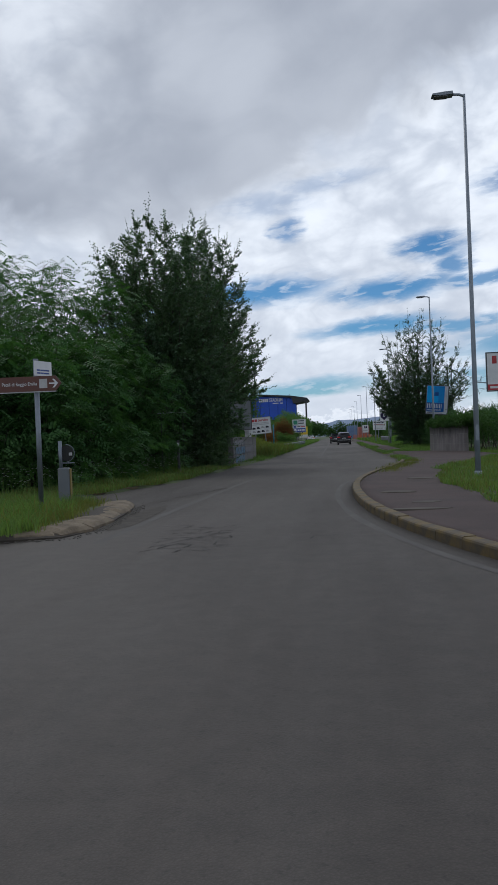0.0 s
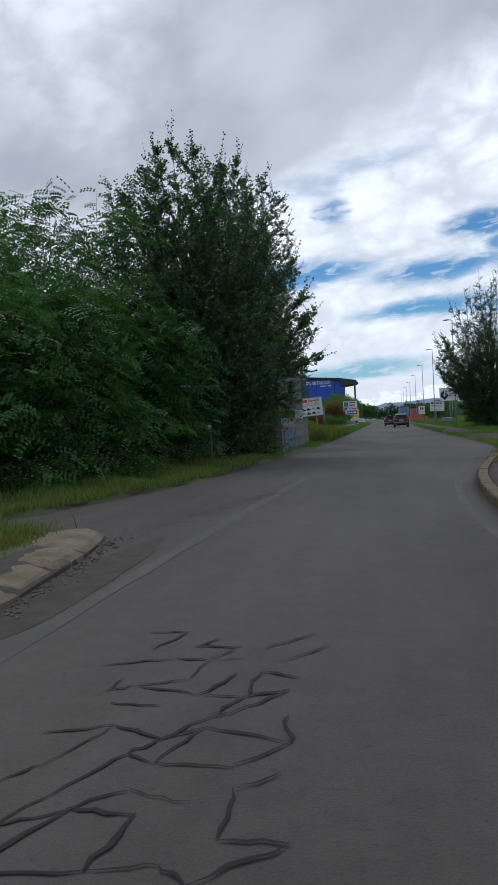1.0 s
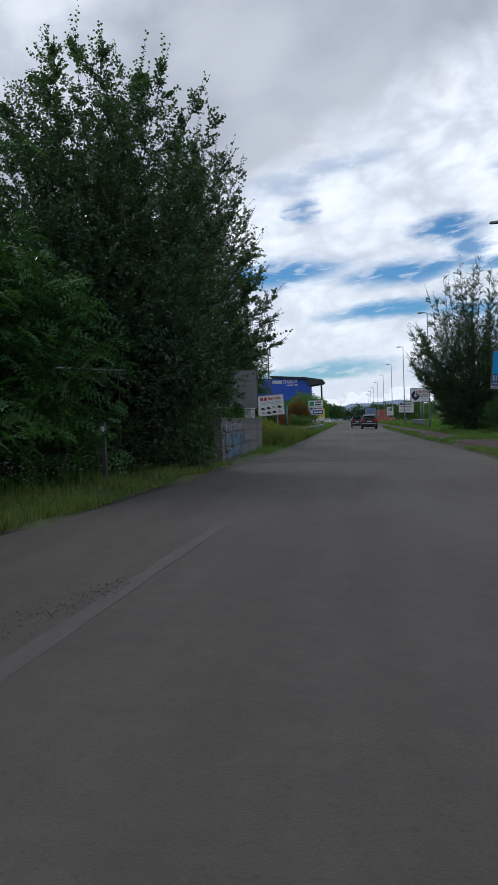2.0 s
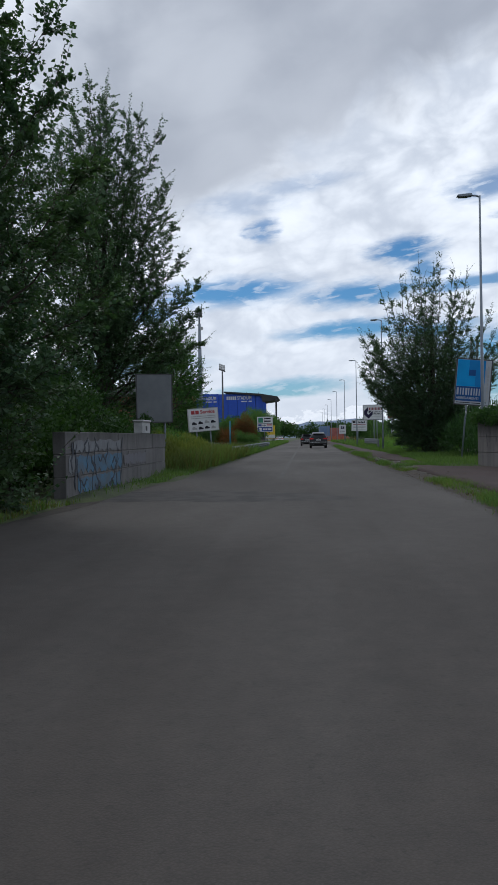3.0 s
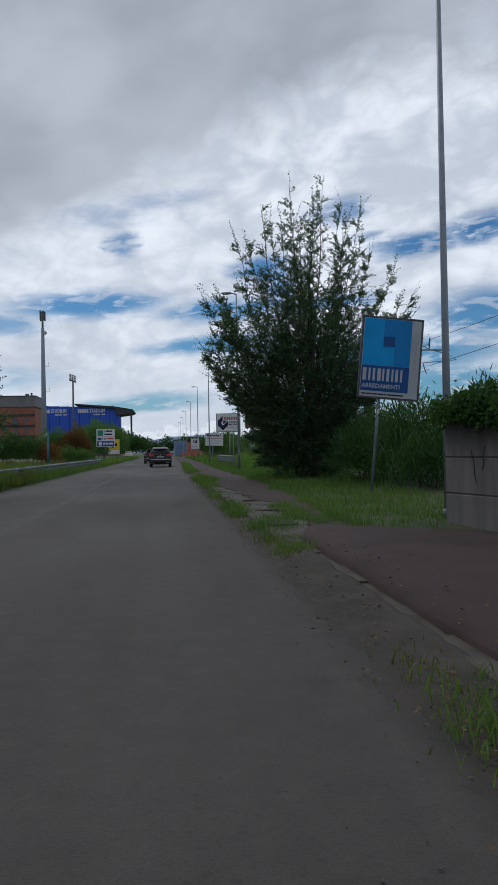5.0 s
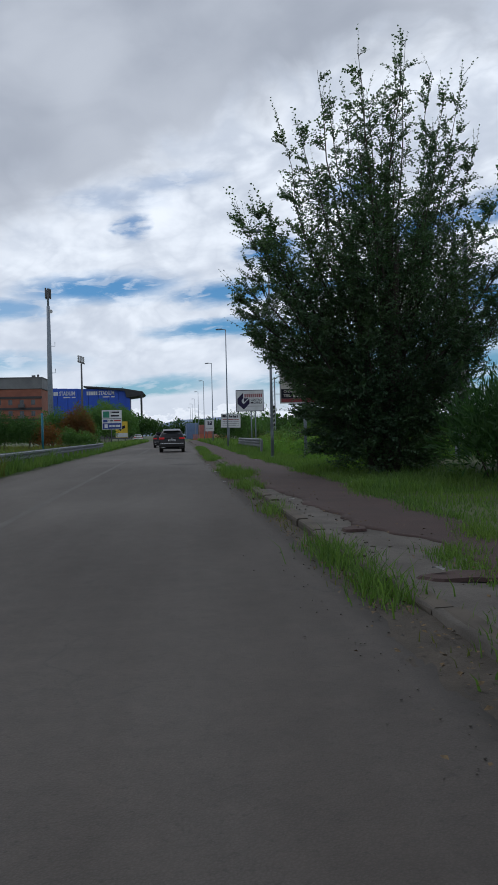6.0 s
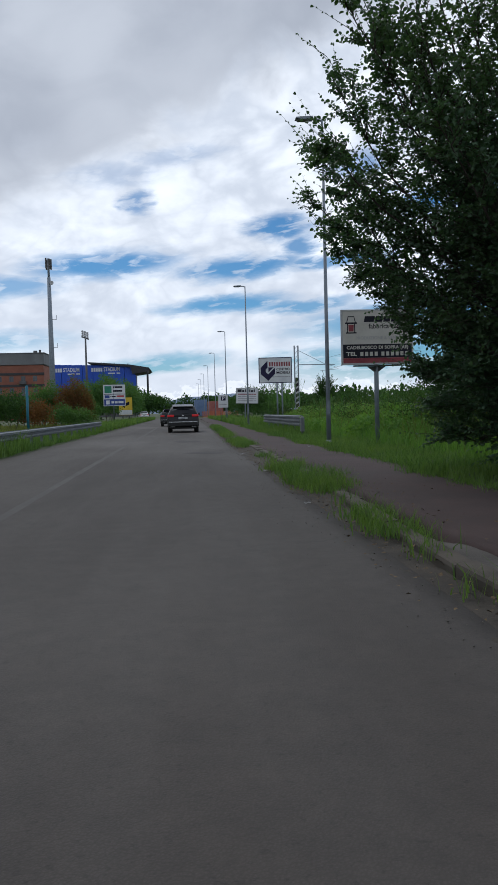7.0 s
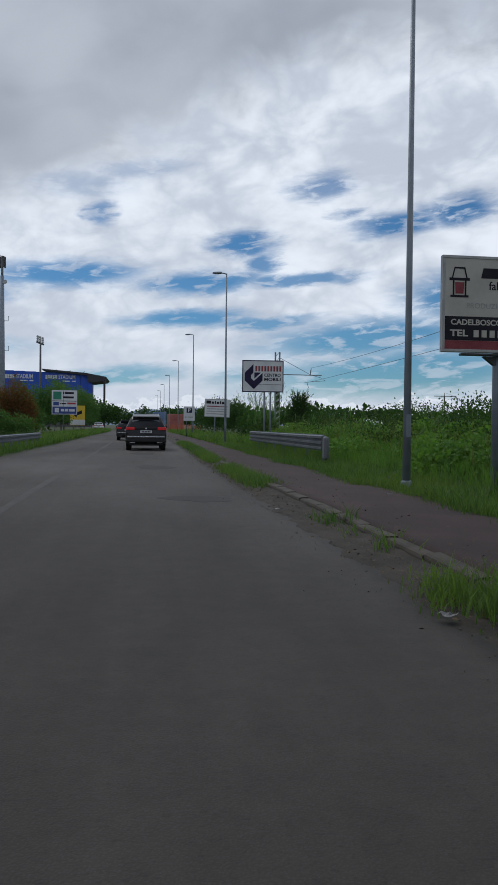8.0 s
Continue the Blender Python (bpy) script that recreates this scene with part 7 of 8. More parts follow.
def car(label, x, y, rz, paint, roof, scale=1.0):
    root = thing("car", label, "car", x, y, 0.008, rz)
    S = [(-2.22, 0.42, 0.70, 0.83, 0.72, 0.74, 0.76), (-2.17, 0.34, 0.80, 0.905, 0.95, 0.83, 0.99), (-2.02, 0.28, 0.84, 0.92, 1.03, 0.76, 1.24), (-1.80, 0.26, 0.86, 0.925, 1.04, 0.63, 1.555), (-1.2, 0.25, 0.86, 0.925, 1.02, 0.60, 1.61),
         (-0.2, 0.24, 0.86, 0.92, 0.99, 0.61, 1.63), (0.6, 0.24, 0.86, 0.92, 0.98, 0.60, 1.55), (1.05, 0.24, 0.86, 0.92, 0.98, 0.66, 1.33), (1.5, 0.25, 0.85, 0.91, 0.97, 0.74, 1.05), (2.0, 0.27, 0.80, 0.87, 0.87, 0.72, 0.93), (2.2, 0.36, 0.64, 0.76, 0.68, 0.6, 0.74)]
    bm = bmesh.new()
    rings = []
    for yy, zb, wl, w, zbelt, wr, zr in S:
        half = [(wl * 0.5, zb), (wl, zb + 0.05), (w, zb + 0.28), (w, zbelt - 0.05), (w - 0.02, zbelt), (wr + 0.03, zr - 0.06), (wr - 0.08, zr - 0.01), (wr * 0.4, zr)]
        pts = [(-a, b) for a, b in half[::-1]] + half
        rings.append([bm.verts.new((a, yy, b)) for a, b in pts])
    n = len(rings[0])
    for a, b in zip(rings, rings[1:]):
        for k in range(n):
            bm.faces.new((a[k], a[(k + 1) % n], b[(k + 1) % n], b[k]))
    bm.faces.new(rings[0])
    bm.faces.new(rings[-1][::-1])
    bmesh.ops.recalc_face_normals(bm, faces=bm.faces)
    part("body", bm, paint, root, "", True)
    # glass
    def pane(name, quad, mat, label="", off=0.008):
        bm = bmesh.new()
        vs = [Vector(p) for p in quad]
        nn = (vs[1] - vs[0]).cross(vs[3] - vs[0]).normalized() * off
        a = [bm.verts.new(p) for p in vs]
        b = [bm.verts.new(p + nn) for p in vs]
        bm.faces.new(a[::-1])
        bm.faces.new(b)
        for k in range(4):
            bm.faces.new((a[k], a[(k + 1) % 4], b[(k + 1) % 4], b[k]))
        bmesh.ops.recalc_face_normals(bm, faces=bm.faces)
        return part(name, bm, mat, root, label)
    pane("rear_window", [(-0.70, -2.075, 1.10), (0.70, -2.075, 1.10), (0.56, -1.835, 1.48), (-0.56, -1.835, 1.48)], CARGLASS, "tinted rear window", 0.02)
    pane("windscreen", [(0.66, 1.44, 1.08), (-0.66, 1.44, 1.08), (-0.56, 0.68, 1.52), (0.56, 0.68, 1.52)], CARGLASS, "windscreen", 0.02)
    for s in (-1, 1):
        for y0, y1 in ((-1.75, -0.95), (-0.88, 0.05), (0.12, 0.95)):
            q = [(s * 0.905, y0, 1.05), (s * 0.905, y1, 1.03), (s * 0.665, y1 if y1 < 0.9 else 0.6, 1.50), (s * 0.665, y0 + 0.03, 1.52)]
            pane("side_window", q if s > 0 else q[::-1], CARGLASS, "", 0.014)
        part("tail_light", new_box(s * 0.91 if s < 0 else 0.52, -0.52 if s < 0 else 0.91, -2.215, -2.05, 0.93, 1.06, 0.02), RED_GLASS, root, "lit red tail light")
        part("door_mirror", new_box(min(s * 0.92, s * 1.06), max(s * 0.92, s * 1.06), 0.95, 1.12, 1.0, 1.15, 0.03), BLACK, root)
        part("roof_rail", new_tube([(s * 0.57, -1.55, 1.61), (s * 0.57, -1.4, 1.66), (s * 0.58, 0.3, 1.66), (s * 0.57, 0.5, 1.60)], 0.018, 6), CHROME, root)
        part("exhaust_trim", new_box(s * 0.62 - 0.14, s * 0.62 + 0.14, -2.26, -2.2, 0.33, 0.40, 0.02), CHROME, root)
    part("roof_panel", prism([(-0.6, 1.585), (0.6, 1.585), (0.5, 1.665), (-0.5, 1.665)], -1.72, 0.4), roof, root)
    part("spoiler", new_box(-0.62, 0.62, -2.0, -1.70, 1.52, 1.60, 0.025), roof, root, "roof spoiler")
    part("tail_band", new_box(-0.53, 0.53, -2.2, -2.1, 0.95, 1.05, 0.01), BLACK, root)
    part("rear_bumper", new_box(-0.88, 0.88, -2.30, -2.05, 0.36, 0.70, 0.05), BLACK, root, "dark plastic bumper")
    part("bumper_strip", new_box(-0.84, 0.84, -2.315, -2.29, 0.60, 0.645, 0.008), CHROME, root, "chrome strip")
    part("number_plate", new_box(-0.26, 0.26, -2.245, -2.19, 0.80, 0.91, 0.006), WHITE, root, "white number plate")
    for k in range(6):
        part("plate_bar", new_box(-0.2 + k * 0.07, -0.155 + k * 0.07, -2.25, -2.245, 0.825, 0.885), INK, root)
    part("badge", new_tube([(0, -2.215, 1.0), (0, -2.2, 1.0)], 0.04, 10), CHROME, root)
    part("wiper", new_box(-0.05, 0.35, -2.11, -2.07, 1.115, 1.14, 0.005), BLACK, root)
    part("underbody", new_box(-0.75, 0.75, -2.1, 2.0, 0.22, 0.4, 0.03), BLACK, root)
    for wx in (-0.79, 0.79):
        for wy in (-1.33, 1.34):
            s = 1 if wx > 0 else -1
            wh = part("wheel", new_tube([(wx - 0.11, wy, 0.34), (wx + 0.11, wy, 0.34)], 0.345, 26), TYRE, root, "black tyre")
            part("rim", new_tube([(wx + s * 0.11, wy, 0.34), (wx + s * 0.125, wy, 0.34)], [0.22, 0.19], 18), CHROME, wh, "alloy rim")
            part("arch", new_tube([(wx + s * 0.115, wy + math.cos(a) * 0.40, 0.34 + math.sin(a) * 0.40) for a in np.linspace(0.05, 3.09, 12)], 0.03, 6), BLACK, root)
    root.scale = (scale, scale, scale)
    return root


NIGHT = car_paint("black_blue_car_paint", (0.005, 0.006, 0.009))
SILVER = car_paint("silver_roof_paint", (0.42, 0.43, 0.45))
car("dark blue-black family SUV driving ahead with lit tail lights", 0.25, 104.0, 0, NIGHT, SILVER)
car("dark compact car further along the road", -0.9, 126, 0, NIGHT, NIGHT, 0.92)
car("white car parked beside the far verge", -7.4, 204, 8, car_paint("white_car_paint", (0.6, 0.6, 0.6)), SILVER, 0.95)

# ---- bushes, hedges, grass ----


def leaf_mound(name, label, mounds, n, leaf, material, seed, category="bush", kind="", up=0.35, shell=0.75):
    """Leaves on the outside of soft lumpy mounds: (x, y, z, rx, ry, rz) each."""
    rng = np.random.default_rng(seed)
    mo = np.array(mounds, float)
    vol = (mo[:, 3] * mo[:, 4] * mo[:, 5]) ** 0.67
    w = rng.choice(len(mo), n, p=vol / vol.sum())
    d = unit(rng.normal(0, 1, (n, 3)))
    d[:, 2] = np.where(d[:, 2] < -0.35, -d[:, 2], d[:, 2])
    lump = 1 + 0.13 * np.sin(d[:, 0] * 7 + w * 1.7) * np.sin(d[:, 1] * 6 + w) + 0.1 * np.sin(d[:, 2] * 9 + d[:, 0] * 5)
    r = (1 - shell * rng.uniform(0, 1, n) ** 1.6) * lump
    P = mo[w, :3] + d * mo[w, 3:] * r[:, None]
    P += rng.normal(0, 0.12, (n, 3)) * np.minimum(mo[w, 3:], 1.5)
    P[:, 2] = np.maximum(P[:, 2], 0.03)
    D = unit(d * 0.6 + rng.normal(0, 0.6, (n, 3)) + np.array([0, 0, up]))
    N = unit(d + rng.normal(0, 0.5, (n, 3)) + np.array([0, 0, 0.3]))
    s = rng.uniform(0.6, 1.35, n)
    V, F = leaf_sheet(P, D, N, leaf[0] * s, leaf[1] * s)
    c = mo[:, :2].mean(0)
    V[:, 0] -= c[0]
    V[:, 1] -= c[1]
    root = thing(name, label, category, c[0], c[1], 0, kind=kind)
    link("crown", raw_mesh("crown", V, F), material, root)
    if kind != "stuff":
        # woody stems that carry the leaves
        bm = bmesh.new()
        for x, y, z, rx, ry, rz in mounds:
            for k in range(5):
                a = rng.uniform(0, 6.283)
                e = (x - c[0] + math.cos(a) * rx * 0.55, y - c[1] + math.sin(a) * ry * 0.55, z + rz * rng.uniform(0.1, 0.6))
                b = (x - c[0] + math.cos(a) * rx * 0.12, y - c[1] + math.sin(a) * ry * 0.12, -0.05)
                m = tuple((p + q) / 2 + rng.normal(0, 0.05) for p, q in zip(b, e))
                tube(bm, [b, m, e], [0.022, 0.015, 0.005], 5, False)
        tagged(part("brushwood", bm, BARK, root, "thin brown twiggy wood", True), kind="stuff")
    return root


def row_of(x0, y0, x1, y1, n, r, h, seed, jitter=0.4):
    rng = random.Random(seed)
    out = []
    for k in range(n):
        s = k / max(1, n - 1)
        hh = h * rng.uniform(0.75, 1.2)
        rr = r * rng.uniform(0.8, 1.25)
        out.append((x0 + (x1 - x0) * s + rng.uniform(-jitter, jitter), y0 + (y1 - y0) * s + rng.uniform(-jitter, jitter), hh * 0.45, rr, rr, hh * 0.62))
    return out


# undergrowth under the trees on the near side of the verge
leaf_mound("thicket", "dense green undergrowth below the trees", row_of(-10.2, 19.5, -8.6, 35.5, 14, 1.1, 1.5, 1), 26000, (0.10, 0.028), DARKLEAF, 1)
leaf_mound("thicket", "dark green undergrowth at the bend", row_of(-13.5, 18.0, -10.4, 24.5, 9, 1.2, 1.6, 2), 18000, (0.11, 0.028), DARKLEAF, 2)
leaf_mound("thicket", "dark undergrowth behind the trees", row_of(-12.5, 22, -12, 52, 15, 2.0, 3.4, 3), 18000, (0.18, 0.07), DARKLEAF, 3)
leaf_mound("thicket", "dark undergrowth filling the wood behind", row_of(-21, 18, -16, 60, 16, 2.6, 4.0, 4), 18000, (0.24, 0.09), DARKLEAF, 4)
leaf_mound("thicket", "tall dark growth behind the ailanthus trees", row_of(-22, 29, -12.5, 37, 9, 2.0, 6.2, 48), 22000, (0.16, 0.06), DARKLEAF, 48)
leaf_mound("thicket", "dark growth under the tall elm", row_of(-11.8, 52.5, -11.2, 61, 5, 1.8, 4.2, 34), 14000, (0.12, 0.045), DARKLEAF, 35)
leaf_mound("thicket", "dark low growth beside the wall end", row_of(-9.4, 33.0, -7.5, 38.5, 6, 0.9, 1.2, 31), 12000, (0.1, 0.036), DARKLEAF, 32)
leaf_mound("shrub", "leafy sprigs growing over the meter box and board", [(-7.75, 53.4, 1.75, 0.3, 0.3, 0.45), (-7.9, 53.5, 1.2, 0.4, 0.4, 0.8), (-8.2, 53.7, 0.6, 0.5, 0.5, 0.6)], 2200, (0.09, 0.032), DARKLEAF, 33)
leaf_mound("thicket", "dark hedge behind the low wall", row_of(-7.9, 35.5, -8.6, 49, 9, 1.25, 2.4, 5), 24000, (0.11, 0.04), DARKLEAF, 5)
leaf_mound("shrub", "yellowing shrub at the end of the wall", row_of(-8.6, 56, -9.4, 68, 7, 0.9, 1.5, 6), 12000, (0.1, 0.03), HEDGE, 6)
leaf_mound("weeds", "tall yellowish weeds beyond the wall end", row_of(-7.0, 48.6, -7.5, 70, 15, 0.7, 0.95, 46, 0.35) + row_of(-8.4, 49, -8.8, 74, 14, 0.9, 1.25, 47, 0.4), 27000, (0.18, 0.017), WEED, 46, "weeds", "stuff", up=0.9)
P3 = [(0.5, 2.2), (2.5, 3.2), (5, 3.5), (8, 2.8), (10, 1.5), (11.3, 0.4)]
make_tree("poplar_tree", "mid-green leafy poplar behind the boards", -12.0, 84, P3, 51, limbs=28, twigs=2000, leaves=18, leaf=(0.12, 0.052), material=IVY, trunk_r=0.18, fill=0.55, rise=0.6, stems=1)
make_tree("poplar_tree", "leafy poplar at the edge of the field", -14.5, 96, P3, 52, limbs=22, twigs=1100, leaves=20, leaf=(0.14, 0.06), material=LOCUST, trunk_r=0.18, fill=0.55, rise=0.6, stems=1)
# bushes along the far verge
leaf_mound("bush", "green bush with a reddish neighbour", [(-12.6, 127.0, 1.6, 1.3, 1.5, 2.1), (-11.5, 127.5, 1.8, 1.2, 1.5, 2.3), (-9.3, 127.2, 2.0, 1.3, 1.4, 2.3), (-8.2, 128.0, 1.0, 0.8, 1.2, 1.5), (-8.4, 122.5, 0.7, 1.2, 1.2, 1.0), (-9.9, 122.6, 0.8, 1.2, 1.2, 1.2)], 17000, (0.13, 0.05), HEDGE, 7)
leaf_mound("bush", "tall green bushes along the far verge", [(-13.5, 199, 3.6, 2.8, 3.0, 4.4), (-10.6, 201, 3.2, 2.4, 3.0, 4.2), (-8.8, 204, 2.6, 1.8, 3.0, 3.6)], 13000, (0.24, 0.09), HEDGE, 28)
leaf_mound("bush", "reddish brown bush beside the verge", [(-10.2, 125.8, 1.7, 1.0, 1.3, 2.0), (-9.2, 125.6, 2.0, 1.15, 1.3, 2.4), (-8.3, 126, 1.4, 0.7, 1.2, 1.8)], 11000, (0.10, 0.036), AUTUMN, 8)
leaf_mound("bush", "green bush behind the direction sign", [(-11.2, 152, 2.3, 1.7, 2.0, 2.9), (-9.4, 152, 2.6, 1.7, 2.0, 3.3), (-8.3, 151, 2.2, 0.9, 1.5, 2.8), (-9.6, 165, 2.8, 1.6, 2.0, 3.4), (-7.4, 168, 2.4, 1.6, 2.0, 3.0)], 16000, (0.17, 0.065), HEDGE, 45)
leaf_mound("bush", "low dark bushes in the dry field", [(-13.2, 118.5, 1.4, 1.5, 1.6, 1.7), (-15.4, 119.5, 1.5, 1.7, 1.6, 1.9), (-17.5, 121, 1.4, 1.7, 1.8, 1.8)], 11000, (0.13, 0.05), DARKLEAF, 29)
leaf_mound("bush", "low russet bush in the dry field", [(-10.8, 118, 1.0, 1.0, 1.2, 1.35), (-11.8, 119, 1.0, 0.9, 1.2, 1.4), (-20, 124, 1.6, 2.6, 2.0, 2.2)], 8000, (0.13, 0.05), AUTUMN, 9)
leaf_mound("bush", "green bushes beyond the dry field", row_of(-34, 140, -13, 150, 9, 2.6, 2.5, 10), 14000, (0.3, 0.11), DARKLEAF, 10)
leaf_mound("far_trees", "line of dark trees at the end of the road", row_of(-24, 235, -6.5, 250, 9, 3.0, 5.5, 11) + row_of(-4.5, 262, 12, 268, 7, 2.4, 5.0, 12), 16000, (0.45, 0.17), DARKLEAF, 11, "trees", "stuff")
leaf_mound("far_trees", "distant dark tree line behind the fields", row_of(30, 420, 420, 430, 46, 9, 9, 13) + row_of(-300, 330, -62, 345, 30, 8, 12, 14), 16000, (2.0, 0.8), DARKLEAF, 12, "trees", "stuff")
leaf_mound("far_trees", "distant trees beside the stadium", row_of(-32, 330, -12, 300, 8, 4, 7.5, 15) + row_of(8, 300, 60, 330, 12, 4.5, 6.5, 16), 16000, (0.7, 0.26), DARKLEAF, 13, "trees", "stuff")
# ivy over the right-hand wall and growth behind it
leaf_mound("ivy", "thick ivy hanging over the wall top", [(5.2 + 1.2 * s, 49.2 - 5.2 * s, 1.66 + 0.08 * math.sin(s * 20), 0.5, 0.6, 0.33) for s in np.linspace(0, 1, 11)], 25000, (0.07, 0.032), DARKLEAF, 14, "ivy", "stuff")
leaf_mound("thicket", "dark growth behind the ivy wall", [(6.4 + 3.0 * s, 49.8 - 13 * s, 1.1, 1.1, 1.2, 1.2) for s in np.linspace(0, 1, 11)], 18000, (0.09, 0.037), DARKLEAF, 15)
leaf_mound("bush", "dark feathery bush behind the leaning board", [(8.2, 60.6, 1.1, 1.5, 1.6, 1.5), (9.8, 58.5, 1.2, 1.7, 1.7, 1.6), (7.3, 62.6, 0.8, 1.2, 1.2, 1.2), (10.5, 55, 1.1, 1.6, 1.8, 1.6), (9.2, 52, 0.9, 1.4, 1.6, 1.4), (7.6, 57.6, 0.6, 0.9, 1.3, 0.9), (8.4, 64.0, 1.0, 1.3, 1.2, 1.4)], 38000, (0.23, 0.018), THICKET, 16, up=0.55)
leaf_mound("hedgerow", "overgrown green bank of brambles and weeds", row_of(8.2, 75, 8.0, 106, 18, 1.1, 0.65, 17, 0.3) + row_of(10.0, 74, 10.0, 108, 16, 1.7, 0.95, 18, 0.5) + row_of(13, 70, 13, 108, 14, 2.3, 1.2, 19, 0.6), 55000, (0.10, 0.033), CREEPER, 17, up=0.6)
leaf_mound("bramble", "dark bramble patches in the green bank", [(8.2, 82, 0.7, 1.2, 1.0, 0.7), (9.4, 86.5, 1.0, 1.5, 1.2, 0.9), (7.9, 91, 0.6, 1.0, 1.5, 0.65), (9.6, 94, 1.1, 1.4, 1.6, 0.9), (8.4, 99, 0.7, 1.1, 1.3, 0.7), (10.8, 90, 1.3, 1.6, 1.8, 0.9), (11.5, 98, 1.2, 1.6, 2.0, 1.0), (9.0, 104, 0.9, 1.4, 1.6, 0.9)], 9000, (0.085, 0.03), DARKLEAF, 27, up=0.5)
leaf_mound("hedgerow", "green field hedge further back", row_of(18, 60, 19, 118, 16, 2.8, 1.15, 20) + row_of(26, 58, 30, 140, 16, 3.6, 1.3, 21), 42000, (0.115, 0.042), CREEPER, 18)
leaf_mound("bush", "dark bushes behind the shop boards", [(8.0, 121, 0.8, 1.2, 1.6, 1.2), (8.9, 138, 1.4, 1.3, 2.0, 2.0), (7.4, 112.5, 0.6, 0.9, 1.2, 0.9), (8.2, 145, 1.5, 1.9, 2.5, 2.2), (8.5, 158, 1.5, 2, 3, 2.3), (16.5, 131, 1.0, 2.4, 2.4, 1.5)], 26000, (0.15, 0.06), DARKLEAF, 19)
SAP = [(0.2, 1.9), (1.3, 2.3), (2.4, 2.0), (3.3, 1.2), (3.8, 0.4)]
make_tree("elm_bush", "dark young elm growing in the bank", 9.7, 79.6, SAP, 71, limbs=26, twigs=1100, leaves=20, leaf=(0.09, 0.038), material=ELM, trunk_r=0.07, fill=0.3, rise=0.5, stems=3, twig_len=(0.3, 0.7), reach=0.8, shoots=60, crest=0.9)
CY = [(0.2, 0.4), (1.8, 0.6), (3.8, 0.55), (5.4, 0.15)]
make_tree("cypress_tree", "dark narrow evergreen beyond the bank", 19.2, 160, CY, 61, limbs=14, twigs=420, leaves=20, leaf=(0.12, 0.05), material=DARKLEAF, trunk_r=0.1, fill=0.7, rise=0.9)
make_tree("cypress_tree", "dark narrow evergreen beyond the bank", 20.3, 161, CY, 62, limbs=14, twigs=380, leaves=20, leaf=(0.12, 0.05), material=DARKLEAF, trunk_r=0.1, fill=0.7, rise=0.9)


def reeds(name, label, spots, seed, height=2.6, stems=26, material=HEDGE):
    """Tall reeds: arching stems with long drooping blades."""
    rng = np.random.default_rng(seed)
    V, F = [], []
    for x, y in spots:
        for _ in range(stems):
            b = np.array([x + rng.normal(0, .35), y + rng.normal(0, .35), 0.02])
            h = height * rng.uniform(0.7, 1.15)
            lean = rng.normal(0, 0.16, 2)
            top = b + np.array([lean[0] * h, lean[1] * h, h])
            i = len(V)
            V += [b + [0.012, 0, 0], b - [0.012, 0, 0], top]
            F.append((i, i + 1, i + 2))
            for k in range(13):
                s = rng.uniform(0.2, 1.0)
                p = b + (top - b) * s
                a = rng.uniform(0, 6.28)
                L = rng.uniform(0.3, 0.6)
                o = np.array([math.cos(a), math.sin(a), 0])
                q = np.array([-o[1], o[0], 0]) * 0.011
                mid = p + o * L * 0.32 + [0, 0, L * 0.5]
                tip = p + o * L * 0.85 + [0, 0, L * 0.62]
                i = len(V)
                V += [p + q, p - q, mid - q, mid + q, tip]
                F += [(i, i + 1, i + 2), (i, i + 2, i + 3), (i + 3, i + 2, i + 4)]
    V = np.array(V)
    c = V[:, :2].mean(0)
    V[:, :2] -= c
    ob = link(name, raw_mesh(name, V, F), material, None, label)
    ob.location = (c[0], c[1], 0.05)
    return tagged(ob, label, "reeds", kind="stuff")


rr = random.Random(9)
reeds("reed_bed", "green reeds on top of the bank", [(rr.uniform(7.5, 13), rr.uniform(86, 106)) for _ in range(9)], 1, 1.55, 8)
reeds("reed_bed", "tall dark reeds behind the shop boards", [(rr.uniform(7.4, 9.2), rr.uniform(112, 122)) for _ in range(7)], 2, 3.4, 12)
reeds("reed_bed", "slender arching reeds beside the leaning board", [(rr.uniform(6.9, 9.4), rr.uniform(56.5, 63.5)) for _ in range(12)], 3, 1.9, 9, THICKET)


